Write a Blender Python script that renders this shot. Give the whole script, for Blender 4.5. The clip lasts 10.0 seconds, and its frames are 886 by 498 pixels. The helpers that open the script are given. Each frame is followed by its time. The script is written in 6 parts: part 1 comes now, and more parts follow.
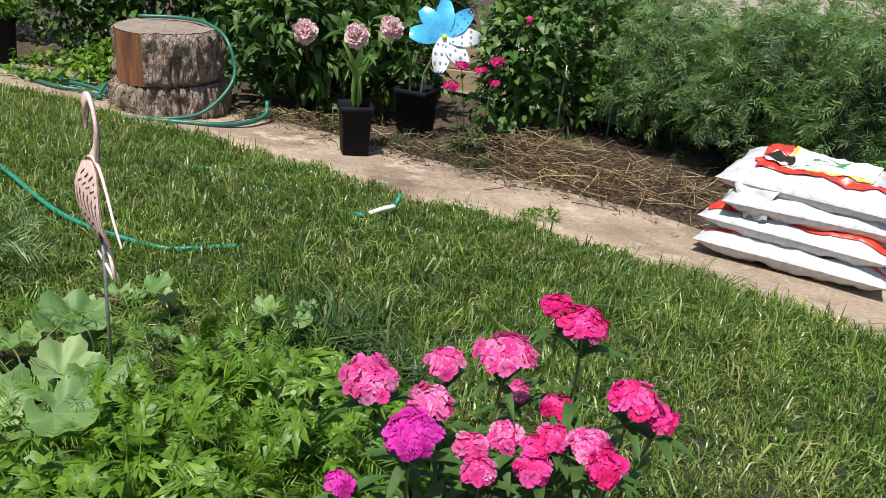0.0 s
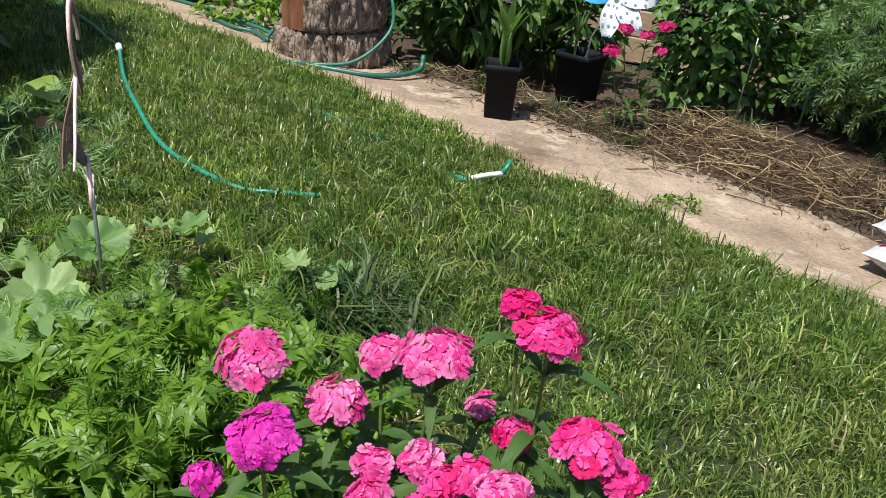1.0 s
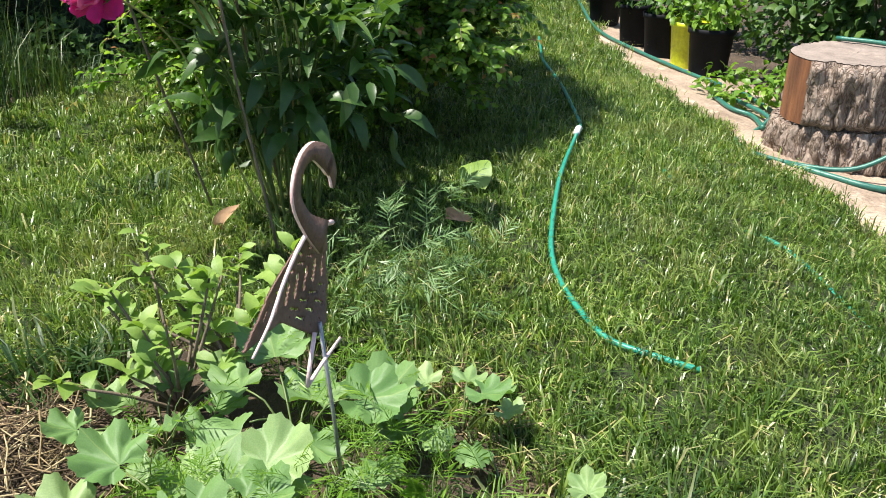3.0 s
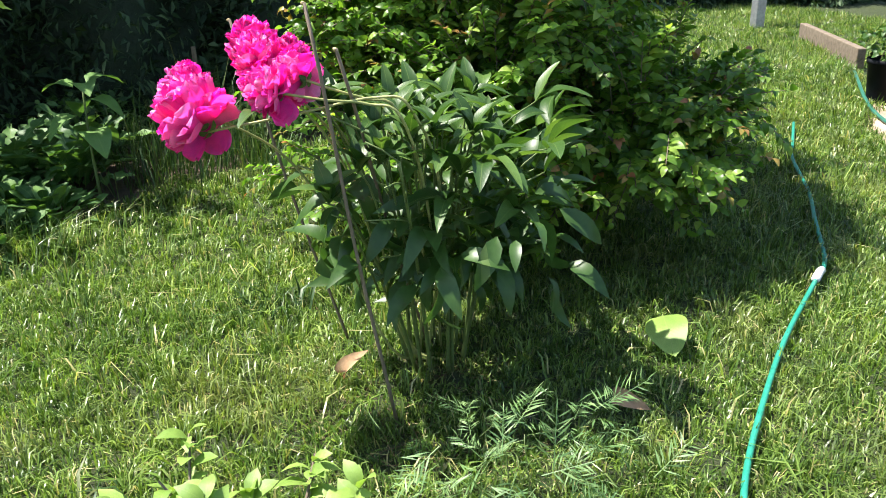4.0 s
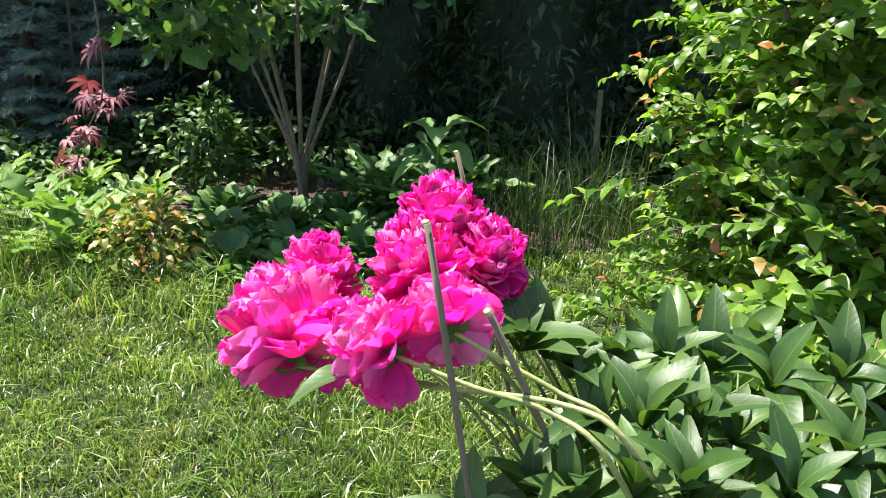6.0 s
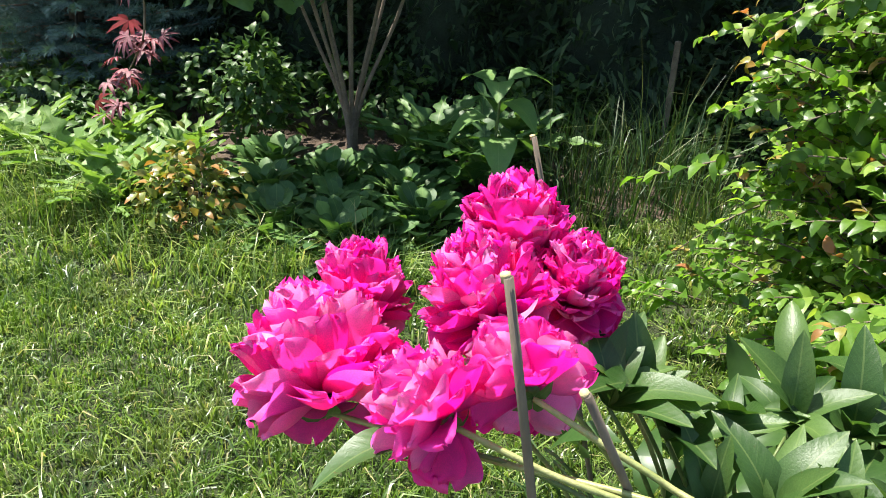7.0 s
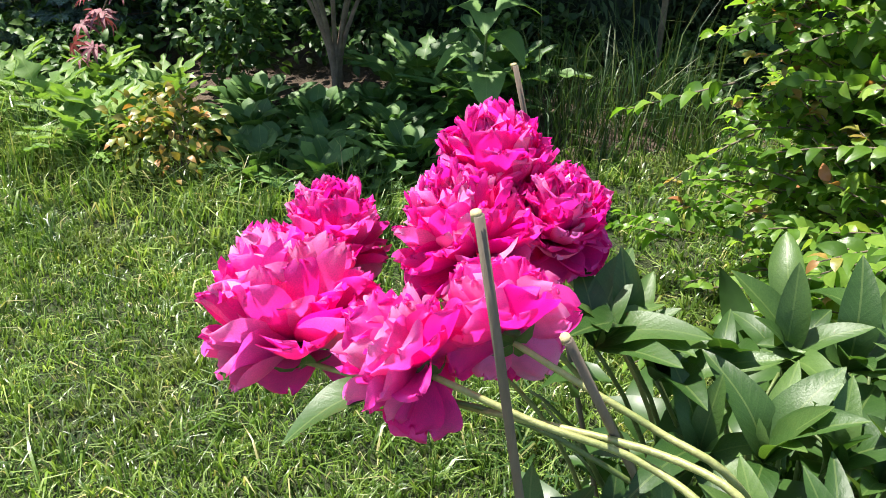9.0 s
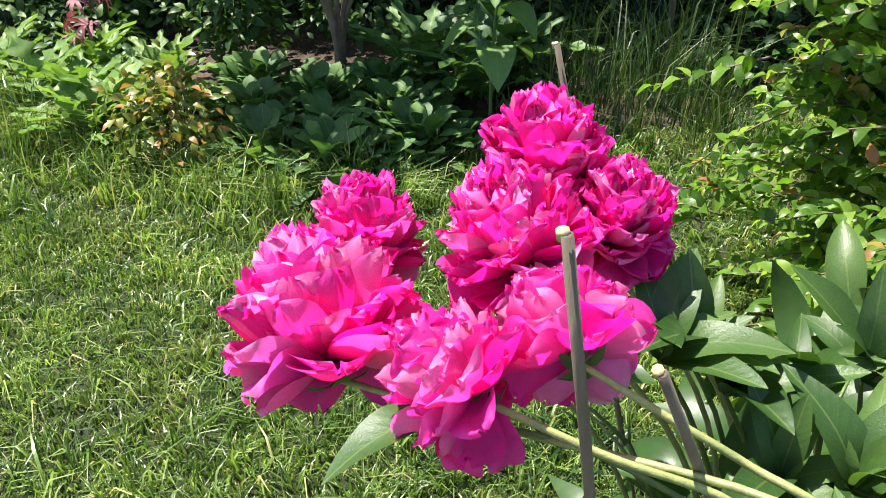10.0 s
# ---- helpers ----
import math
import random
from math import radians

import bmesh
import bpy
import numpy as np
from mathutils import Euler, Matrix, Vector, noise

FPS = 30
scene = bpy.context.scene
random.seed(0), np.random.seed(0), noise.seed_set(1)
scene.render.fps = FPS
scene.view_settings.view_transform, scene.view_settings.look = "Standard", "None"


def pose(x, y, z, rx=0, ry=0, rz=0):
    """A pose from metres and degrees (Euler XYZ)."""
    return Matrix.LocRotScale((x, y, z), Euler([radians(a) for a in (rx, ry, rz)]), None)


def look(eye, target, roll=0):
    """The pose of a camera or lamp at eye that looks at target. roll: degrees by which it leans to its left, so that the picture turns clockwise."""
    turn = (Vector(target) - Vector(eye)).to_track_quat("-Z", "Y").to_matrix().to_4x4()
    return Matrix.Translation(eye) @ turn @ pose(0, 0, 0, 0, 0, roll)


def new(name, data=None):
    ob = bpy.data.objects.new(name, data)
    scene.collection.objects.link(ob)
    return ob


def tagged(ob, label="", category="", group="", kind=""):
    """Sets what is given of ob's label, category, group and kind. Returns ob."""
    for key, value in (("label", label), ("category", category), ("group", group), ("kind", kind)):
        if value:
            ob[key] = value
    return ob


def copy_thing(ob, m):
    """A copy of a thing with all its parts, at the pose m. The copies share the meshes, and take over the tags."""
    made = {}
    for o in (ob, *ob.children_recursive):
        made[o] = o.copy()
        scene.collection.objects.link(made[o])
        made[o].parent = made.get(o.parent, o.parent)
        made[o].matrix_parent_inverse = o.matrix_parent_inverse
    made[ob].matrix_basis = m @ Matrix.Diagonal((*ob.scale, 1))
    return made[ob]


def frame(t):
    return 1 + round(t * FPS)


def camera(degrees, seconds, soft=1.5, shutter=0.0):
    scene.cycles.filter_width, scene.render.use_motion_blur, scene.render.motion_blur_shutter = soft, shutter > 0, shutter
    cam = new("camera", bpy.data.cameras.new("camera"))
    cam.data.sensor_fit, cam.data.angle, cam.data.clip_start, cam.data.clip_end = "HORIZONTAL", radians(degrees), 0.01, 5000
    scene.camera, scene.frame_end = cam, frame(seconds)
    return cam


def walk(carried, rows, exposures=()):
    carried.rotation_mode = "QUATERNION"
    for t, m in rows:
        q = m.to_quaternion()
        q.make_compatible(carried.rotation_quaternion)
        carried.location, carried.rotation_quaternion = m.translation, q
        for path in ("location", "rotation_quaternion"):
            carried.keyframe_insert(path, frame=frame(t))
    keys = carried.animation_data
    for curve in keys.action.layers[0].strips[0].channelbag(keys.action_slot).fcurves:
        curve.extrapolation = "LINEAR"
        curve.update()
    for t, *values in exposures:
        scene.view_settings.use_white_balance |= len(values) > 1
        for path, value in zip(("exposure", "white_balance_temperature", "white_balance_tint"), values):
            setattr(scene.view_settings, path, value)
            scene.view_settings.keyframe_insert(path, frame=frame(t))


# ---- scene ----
cam = camera(57.2, 10.0, 0.9)
PATH = [
    (0, (-0.022, 0.106, 0.993), (-0.007, 1.943, 0.202), 4.6),
    (0.5, (0.144, 0.273, 0.925), (-0.052, 2.075, 0.08), 6.4),
    (1, (0.295, 0.399, 0.904), (-0.184, 2.127, 0.017), 5.3),
    (1.5, (0.337, 0.513, 0.876), (-0.266, 2.169, -0.071), 5.0),
    (2, (0.353, 0.639, 0.874), (-0.426, 2.192, -0.116), 3.7),
    (2.5, (0.381, 0.837, 0.893), (-0.787, 2.163, -0.044), 0.5),
    (3, (0.284, 1.038, 0.957), (-1.214, 2.066, 0.12), -0.3),
    (3.2, (0.197, 1.139, 0.973), (-1.37, 2.072, 0.153), 0.1),
    (4.3, (-0.209, 1.6, 1.145), (-2.041, 1.948, 0.423), -1.8),
    (4.5, (-0.289, 1.672, 1.193), (-2.146, 1.916, 0.49), -1.3),
    (5, (-0.567, 1.754, 1.225), (-2.448, 1.822, 0.547), 1.3),
    (5.5, (-0.753, 1.798, 1.2), (-2.608, 1.528, 0.503), 2.5),
    (6, (-0.96, 1.878, 1.191), (-2.727, 1.33, 0.432), 1.3),
    (6.2, (-1.012, 1.872, 1.19), (-2.755, 1.28, 0.409), 1.5),
    (7.3, (-1.184, 1.775, 1.175), (-2.834, 1.131, 0.246), 1.8),
    (7.5, (-1.192, 1.778, 1.171), (-2.829, 1.13, 0.222), 1.5),
    (8, (-1.213, 1.802, 1.169), (-2.822, 1.156, 0.173), 0.5),
    (8.5, (-1.205, 1.799, 1.167), (-2.812, 1.175, 0.152), 0.7),
    (9, (-1.198, 1.792, 1.162), (-2.808, 1.193, 0.137), 0.6),
    (9.5, (-1.202, 1.776, 1.161), (-2.809, 1.187, 0.126), 0.7),
    (10, (-1.254, 1.73, 1.146), (-2.833, 1.148, 0.065), 0.1),
]
walk(cam, [(t, look(eye, target, roll)) for t, eye, target, roll in PATH],
     exposures=[(0.0, 0.35), (1.5, 0.5), (2.5, 0.8), (3.0, 1.05), (3.8, 1.4), (4.5, 1.93), (5.0, 1.98), (5.5, 1.80), (6.0, 1.6), (7.5, 1.43), (10.0, 1.38)])

# ---- light ----
SUN_TO = Vector((-0.26, -0.565, 1.36)).normalized()
world = bpy.data.worlds.new("sky")
scene.world = world
world.use_nodes = True
wn = world.node_tree.nodes
sky = wn.new("ShaderNodeTexSky")
sky.sky_type = "NISHITA"
sky.sun_disc = False
sky.sun_elevation = math.asin(SUN_TO.z)
sky.sun_rotation = math.atan2(SUN_TO.x, SUN_TO.y)
wn["Background"].inputs["Strength"].default_value = 0.11
world.node_tree.links.new(sky.outputs[0], wn["Background"].inputs["Color"])
sun = new("sun", bpy.data.lights.new("sun", "SUN"))
sun.data.energy = 5.0
sun.data.angle = radians(0.55)
sun.data.color = (1.0, 0.95, 0.87)
sun.matrix_world = look(SUN_TO * 30, (0, 0, 0))

RNG = np.random.default_rng(7)
TAU = 2 * math.pi


# ---- materials ----
def mat_base(name, rough=0.6, metal=0.0, spec=0.5):
    m = bpy.data.materials.new(name)
    m.use_nodes = True
    n, l = m.node_tree.nodes, m.node_tree.links
    p = n["Principled BSDF"]
    p.inputs["Roughness"].default_value = rough
    p.inputs["Metallic"].default_value = metal
    p.inputs["Specular IOR Level"].default_value = spec
    return m, n, l, p


def ramp(n, l, fac, stops):
    r = n.new("ShaderNodeValToRGB")
    e = r.color_ramp.elements
    while len(e) < len(stops):
        e.new(0.5)
    for el, (pos, col) in zip(e, stops):
        el.position, el.color = pos, (*col, 1)
    l.new(fac, r.inputs[0])
    return r.outputs[0]


def noise_tex(n, l, scale, detail=4, rough=0.6, coord="Object", stretch=None):
    c = n.new("ShaderNodeTexCoord")
    t = n.new("ShaderNodeTexNoise")
    t.inputs["Scale"].default_value = scale
    t.inputs["Detail"].default_value = detail
    t.inputs["Roughness"].default_value = rough
    src = c.outputs[coord]
    if stretch:
        mp = n.new("ShaderNodeMapping")
        mp.inputs["Scale"].default_value = stretch
        l.new(src, mp.inputs[0])
        src = mp.outputs[0]
    l.new(src, t.inputs["Vector"])
    return t.outputs["Fac"]


def mixc(n, l, fac, a, b, blend="MIX"):
    m = n.new("ShaderNodeMix")
    m.data_type, m.blend_type = "RGBA", blend
    if isinstance(fac, (int, float)):
        m.inputs["Factor"].default_value = fac
    else:
        l.new(fac, m.inputs["Factor"])
    for sock, v in ((m.inputs[6], a), (m.inputs[7], b)):
        if isinstance(v, tuple):
            sock.default_value = (*v, 1)
        else:
            l.new(v, sock)
    return m.outputs[2]


def bump(n, l, p, height, strength=0.4, dist=0.01):
    b = n.new("ShaderNodeBump")
    b.inputs["Strength"].default_value = strength
    b.inputs["Distance"].default_value = dist
    l.new(height, b.inputs["Height"])
    l.new(b.outputs[0], p.inputs["Normal"])


def foliage(name, stops, rough=0.45, through_light=0.35, patch=1.5, by="island", spec=0.4, glow=None, veins=0.0, eye=None, dry=None):
    """Leaves: colours spread over single leaves, mottled, with light coming through them."""
    m, n, l, p = mat_base(name, rough, 0, spec)
    if by == "island":
        g = n.new("ShaderNodeNewGeometry").outputs["Random Per Island"]
    else:
        g = n.new("ShaderNodeObjectInfo").outputs["Random"]
    col = ramp(n, l, g, stops)
    big = noise_tex(n, l, patch, 3)
    shade = ramp(n, l, big, [(0.3, (0.72, 0.78, 0.7)), (0.7, (1.15, 1.1, 1.0))])
    col = mixc(n, l, 1.0, col, shade, "MULTIPLY")
    fine = noise_tex(n, l, 60, 3)
    fr = ramp(n, l, fine, [(0.35, (0.86, 0.88, 0.84)), (0.65, (1.08, 1.06, 1.04))])
    col = mixc(n, l, 1.0, col, fr, "MULTIPLY")
    relief = fine
    if dry:
        # yellowed patches and tufts of a deeper green
        worn = ramp(n, l, noise_tex(n, l, 2.3, 5, 0.65), [(0.50, (0.0, 0.0, 0.0)), (0.72, (0.5, 0.5, 0.5))])
        col = mixc(n, l, worn, col, dry)
        tuft = ramp(n, l, noise_tex(n, l, 9, 3), [(0.36, (0.62, 0.68, 0.60)), (0.62, (1.14, 1.12, 1.08))])
        col = mixc(n, l, 1.0, col, tuft, "MULTIPLY")
    if veins:
        # pale midrib and slanting side veins, by the blade's own length and breadth
        c = n.new("ShaderNodeTexCoord")
        sep = n.new("ShaderNodeSeparateXYZ")
        l.new(c.outputs["Object"], sep.inputs[0])

        def calc(op, a, b=0.0):
            q = n.new("ShaderNodeMath")
            q.operation = op
            for k, v in enumerate((a, b)):
                if isinstance(v, (int, float)):
                    q.inputs[k].default_value = v
                else:
                    l.new(v, q.inputs[k])
            return q.outputs[0]

        off = calc("ABSOLUTE", sep.outputs[1])
        mid = calc("LESS_THAN", off, 0.008)
        slant = calc("SUBTRACT", sep.outputs[0], calc("MULTIPLY", off, 1.3))
        wave = calc("SINE", calc("MULTIPLY", slant, 68.0))
        line = calc("MULTIPLY", calc("GREATER_THAN", wave, 0.93), 0.16)
        vein = calc("MAXIMUM", mid, line)
        col = mixc(n, l, calc("MULTIPLY", vein, veins), col, (0.30, 0.38, 0.12))
        relief = calc("ADD", calc("MULTIPLY", fine, 0.10), calc("MULTIPLY", wave, 0.012))
    if eye:
        # a flower's own colouring: its middle and its rim
        c = n.new("ShaderNodeTexCoord")
        ln = n.new("ShaderNodeVectorMath")
        ln.operation = "LENGTH"
        l.new(c.outputs["Object"], ln.inputs[0])
        tone = ramp(n, l, ln.outputs["Value"], eye)
        col = mixc(n, l, 1.0, col, tone, "MULTIPLY")
    l.new(col, p.inputs["Base Color"])
    bump(n, l, p, relief, 0.3, 0.012 if veins else 0.004)
    t = n.new("ShaderNodeBsdfTranslucent")
    tint = mixc(n, l, 1.0, col, glow or (1.25, 1.35, 0.55), "MULTIPLY")
    l.new(tint, t.inputs[0])
    mx = n.new("ShaderNodeMixShader")
    mx.inputs[0].default_value = through_light
    l.new(p.outputs[0], mx.inputs[1])
    l.new(t.outputs[0], mx.inputs[2])
    l.new(mx.outputs[0], n["Material Output"].inputs[0])
    return m


def plain(name, c1, c2, scale=8, rough=0.6, metal=0.0, bumpy=0.3, dist=0.004, stretch=None, detail=6, spec=0.5):
    """A surface of two colours in noise at two sizes, with fine relief."""
    m, n, l, p = mat_base(name, rough, metal, spec)
    a = noise_tex(n, l, scale, detail, 0.65, stretch=stretch)
    b = noise_tex(n, l, scale * 9, 4, 0.6, stretch=stretch)
    col = ramp(n, l, a, [(0.3, c1), (0.7, c2)])
    fr = ramp(n, l, b, [(0.3, (0.78, 0.78, 0.78)), (0.7, (1.12, 1.12, 1.12))])
    col = mixc(n, l, 1.0, col, fr, "MULTIPLY")
    l.new(col, p.inputs["Base Color"])
    if bumpy:
        bump(n, l, p, b, bumpy, dist)
    return m


GRASS = foliage("grass", [(0.0, (0.046, 0.096, 0.020)), (0.4, (0.112, 0.198, 0.038)), (0.75, (0.215, 0.315, 0.078)), (0.93, (0.32, 0.41, 0.15)), (0.95, (0.40, 0.36, 0.18)), (1.0, (0.56, 0.50, 0.30))], 0.32, 0.36, patch=1.6, spec=0.45, dry=(0.27, 0.27, 0.115))
COARSE = foliage("coarse_grass", [(0.0, (0.028, 0.068, 0.020)), (0.7, (0.055, 0.112, 0.032)), (1.0, (0.17, 0.19, 0.08))], 0.45, 0.28)
SOIL = plain("soil", (0.035, 0.024, 0.016), (0.11, 0.075, 0.048), 6, 0.95, bumpy=0.8, dist=0.03)
THATCH = plain("thatch", (0.030, 0.050, 0.012), (0.088, 0.110, 0.033), 40, 0.95, bumpy=1.0, dist=0.02)
def path_mat():
    """Worn tan concrete, pitted, with earth trodden into it."""
    m, n, l, p = mat_base("worn_concrete", 0.92, 0, 0.25)
    col = ramp(n, l, noise_tex(n, l, 3.2, 6, 0.65), [(0.3, (0.245, 0.182, 0.132)), (0.7, (0.45, 0.355, 0.27))])
    grit = noise_tex(n, l, 70, 5, 0.7)
    col = mixc(n, l, 1.0, col, ramp(n, l, grit, [(0.32, (0.66, 0.64, 0.62)), (0.62, (1.12, 1.12, 1.12))]), "MULTIPLY")
    earth = ramp(n, l, noise_tex(n, l, 2.1, 7, 0.72), [(0.54, (0.0, 0.0, 0.0)), (0.66, (0.7, 0.7, 0.7))])
    col = mixc(n, l, earth, col, (0.10, 0.068, 0.045))
    worn = ramp(n, l, noise_tex(n, l, 4.6, 7, 0.75), [(0.56, (0.0, 0.0, 0.0)), (0.63, (0.75, 0.75, 0.75))])
    col = mixc(n, l, worn, col, (0.50, 0.43, 0.33))
    l.new(col, p.inputs["Base Color"])
    bump(n, l, p, mixc(n, l, 0.5, grit, noise_tex(n, l, 16, 5, 0.7)), 0.9, 0.012)
    return m


CONCRETE = path_mat()
STRAW = foliage("straw", [(0, (0.035, 0.022, 0.014)), (0.45, (0.12, 0.080, 0.048)), (0.8, (0.31, 0.23, 0.135)), (1, (0.56, 0.47, 0.31))], 0.8, 0.1)
MULCH = foliage("bark_mulch", [(0, (0.025, 0.016, 0.011)), (0.6, (0.095, 0.060, 0.038)), (1, (0.24, 0.17, 0.11))], 0.9, 0.05)
DEADLEAF = foliage("dead_leaf", [(0, (0.30, 0.17, 0.10)), (1, (0.52, 0.34, 0.22))], 0.8, 0.2, glow=(1.2, 0.9, 0.7))
PEONY_LEAF = foliage("peony_leaf", [(0, (0.031, 0.078, 0.018)), (0.5, (0.055, 0.120, 0.030)), (1, (0.114, 0.198, 0.054))], 0.40, 0.34, by="object", spec=0.45, veins=0.20)
# the palest petal stop imitates near-white sunlit highlights, dealt out at random
PEONY_PETAL = foliage("peony_petal", [(0, (0.86, 0.012, 0.42)), (0.55, (0.90, 0.055, 0.55)), (1, (0.94, 0.30, 0.77))], 0.38, 0.58, by="object", glow=(1.1, 0.4, 0.9), eye=[(0.15, (0.93, 0.7, 0.88)), (0.75, (1.0, 1.0, 1.0)), (1.0, (1.03, 1.7, 1.15))])
SHRUB_LEAF = foliage("shrub_leaf", [(0, (0.062, 0.145, 0.022)), (0.5, (0.140, 0.270, 0.040)), (0.85, (0.25, 0.395, 0.070)), (1, (0.35, 0.46, 0.115))], 0.36, 0.52, spec=0.4, patch=2.5)
YOUNG_LEAF = foliage("young_leaf", [(0, (0.24, 0.26, 0.05)), (0.5, (0.36, 0.24, 0.07)), (1, (0.42, 0.17, 0.09))], 0.4, 0.4, glow=(1.25, 1.0, 0.5))
HEDGE_LEAF = foliage("conifer_leaf", [(0, (0.018, 0.042, 0.020)), (0.6, (0.040, 0.080, 0.036)), (1, (0.075, 0.122, 0.058))], 0.62, 0.14, spec=0.3)
# near-black green for shells that stand in for shade inside the hedges
HEDGE_SHADE = plain("hedge_inner_shade", (0.012, 0.024, 0.013), (0.034, 0.056, 0.030), 9, 0.9, bumpy=0.6, dist=0.03)
SPRUCE_LEAF = foliage("spruce_leaf", [(0, (0.06, 0.11, 0.11)), (1, (0.15, 0.23, 0.24))], 0.6, 0.1)
FEATHER_LEAF = foliage("feathery_leaf", [(0, (0.085, 0.170, 0.065)), (0.6, (0.155, 0.265, 0.105)), (1, (0.26, 0.37, 0.17))], 0.42, 0.28)
BED_LEAF = foliage("bed_leaf", [(0, (0.095, 0.205, 0.022)), (0.6, (0.150, 0.280, 0.032)), (1, (0.23, 0.37, 0.058))], 0.42, 0.40)
MALLOW_LEAF = foliage("mallow_leaf", [(0, (0.13, 0.25, 0.085)), (0.6, (0.19, 0.31, 0.12)), (1, (0.29, 0.41, 0.19))], 0.5, 0.30, by="object", veins=0.35)
DARK_LEAF = foliage("dark_leaf", [(0, (0.035, 0.086, 0.021)), (0.6, (0.064, 0.137, 0.034)), (1, (0.118, 0.203, 0.047))], 0.46, 0.27, spec=0.35)
GARDEN_LEAF = foliage("garden_leaf", [(0, (0.045, 0.110, 0.026)), (0.6, (0.085, 0.178, 0.044)), (1, (0.155, 0.26, 0.065))], 0.44, 0.30, spec=0.4)
DOCK_LEAF = foliage("dock_leaf", [(0, (0.050, 0.120, 0.036)), (0.6, (0.090, 0.185, 0.055)), (1, (0.15, 0.27, 0.078))], 0.52, 0.30, by="object", veins=0.25)
TREE_LEAF = foliage("tree_leaf", [(0, (0.045, 0.108, 0.036)), (0.6, (0.080, 0.162, 0.056)), (1, (0.15, 0.245, 0.090))], 0.35, 0.35)
SWORD_LEAF = foliage("sword_leaf", [(0, (0.13, 0.25, 0.075)), (1, (0.22, 0.35, 0.13))], 0.45, 0.3, by="object")
PALE_LEAF = foliage("pale_leaf", [(0, (0.19, 0.31, 0.070)), (1, (0.29, 0.42, 0.11))], 0.45, 0.35, by="object", veins=0.3)
MAPLE_LEAF = foliage("maple_leaf", [(0, (0.12, 0.030, 0.048)), (1, (0.34, 0.13, 0.17))], 0.45, 0.3, glow=(1.3, 0.6, 0.6))
ROSE_LEAF = foliage("rose_leaf", [(0, (0.14, 0.22, 0.035)), (0.6, (0.24, 0.26, 0.06)), (1, (0.45, 0.20, 0.08))], 0.38, 0.35)
PINK_HEAD = foliage("pink_floret", [(0, (0.82, 0.035, 0.34)), (0.5, (0.86, 0.12, 0.50)), (1, (0.90, 0.36, 0.70))], 0.5, 0.3, by="object", glow=(1.1, 0.4, 0.9), eye=[(0.05, (0.75, 0.35, 0.55)), (0.30, (0.92, 0.8, 0.88)), (0.55, (1.0, 1.15, 1.04))])
RED_HEAD = foliage("red_floret", [(0, (0.78, 0.006, 0.18)), (0.6, (0.83, 0.022, 0.32)), (1, (0.87, 0.12, 0.52))], 0.5, 0.3, by="object", glow=(1.1, 0.4, 0.9), eye=[(0.05, (0.75, 0.35, 0.55)), (0.30, (0.92, 0.8, 0.88)), (0.55, (1.0, 1.15, 1.04))])
MAGENTA_HEAD = foliage("magenta_floret", [(0, (0.72, 0.012, 0.48)), (1, (0.82, 0.07, 0.66))], 0.5, 0.3, by="object", glow=(1.1, 0.4, 1.0), eye=[(0.05, (0.75, 0.35, 0.55)), (0.30, (0.92, 0.8, 0.88)), (0.55, (1.0, 1.15, 1.04))])
CRIMSON_HEAD = foliage("crimson_floret", [(0, (0.42, 0.002, 0.10)), (1, (0.62, 0.010, 0.22))], 0.5, 0.3, by="object", glow=(1.1, 0.4, 0.8))
PALE_PETAL = foliage("pale_petal", [(0, (0.90, 0.68, 0.83)), (1, (0.97, 0.93, 0.96))], 0.5, 0.45, by="object", glow=(1.1, 0.9, 1.05))
STEM = plain("green_stem", (0.07, 0.11, 0.03), (0.14, 0.19, 0.05), 20, 0.5)
STALK = plain("pale_stalk", (0.20, 0.24, 0.07), (0.34, 0.34, 0.13), 20, 0.45)
TWIG = plain("twig_bark", (0.10, 0.075, 0.05), (0.22, 0.17, 0.12), 30, 0.85, bumpy=0.5)
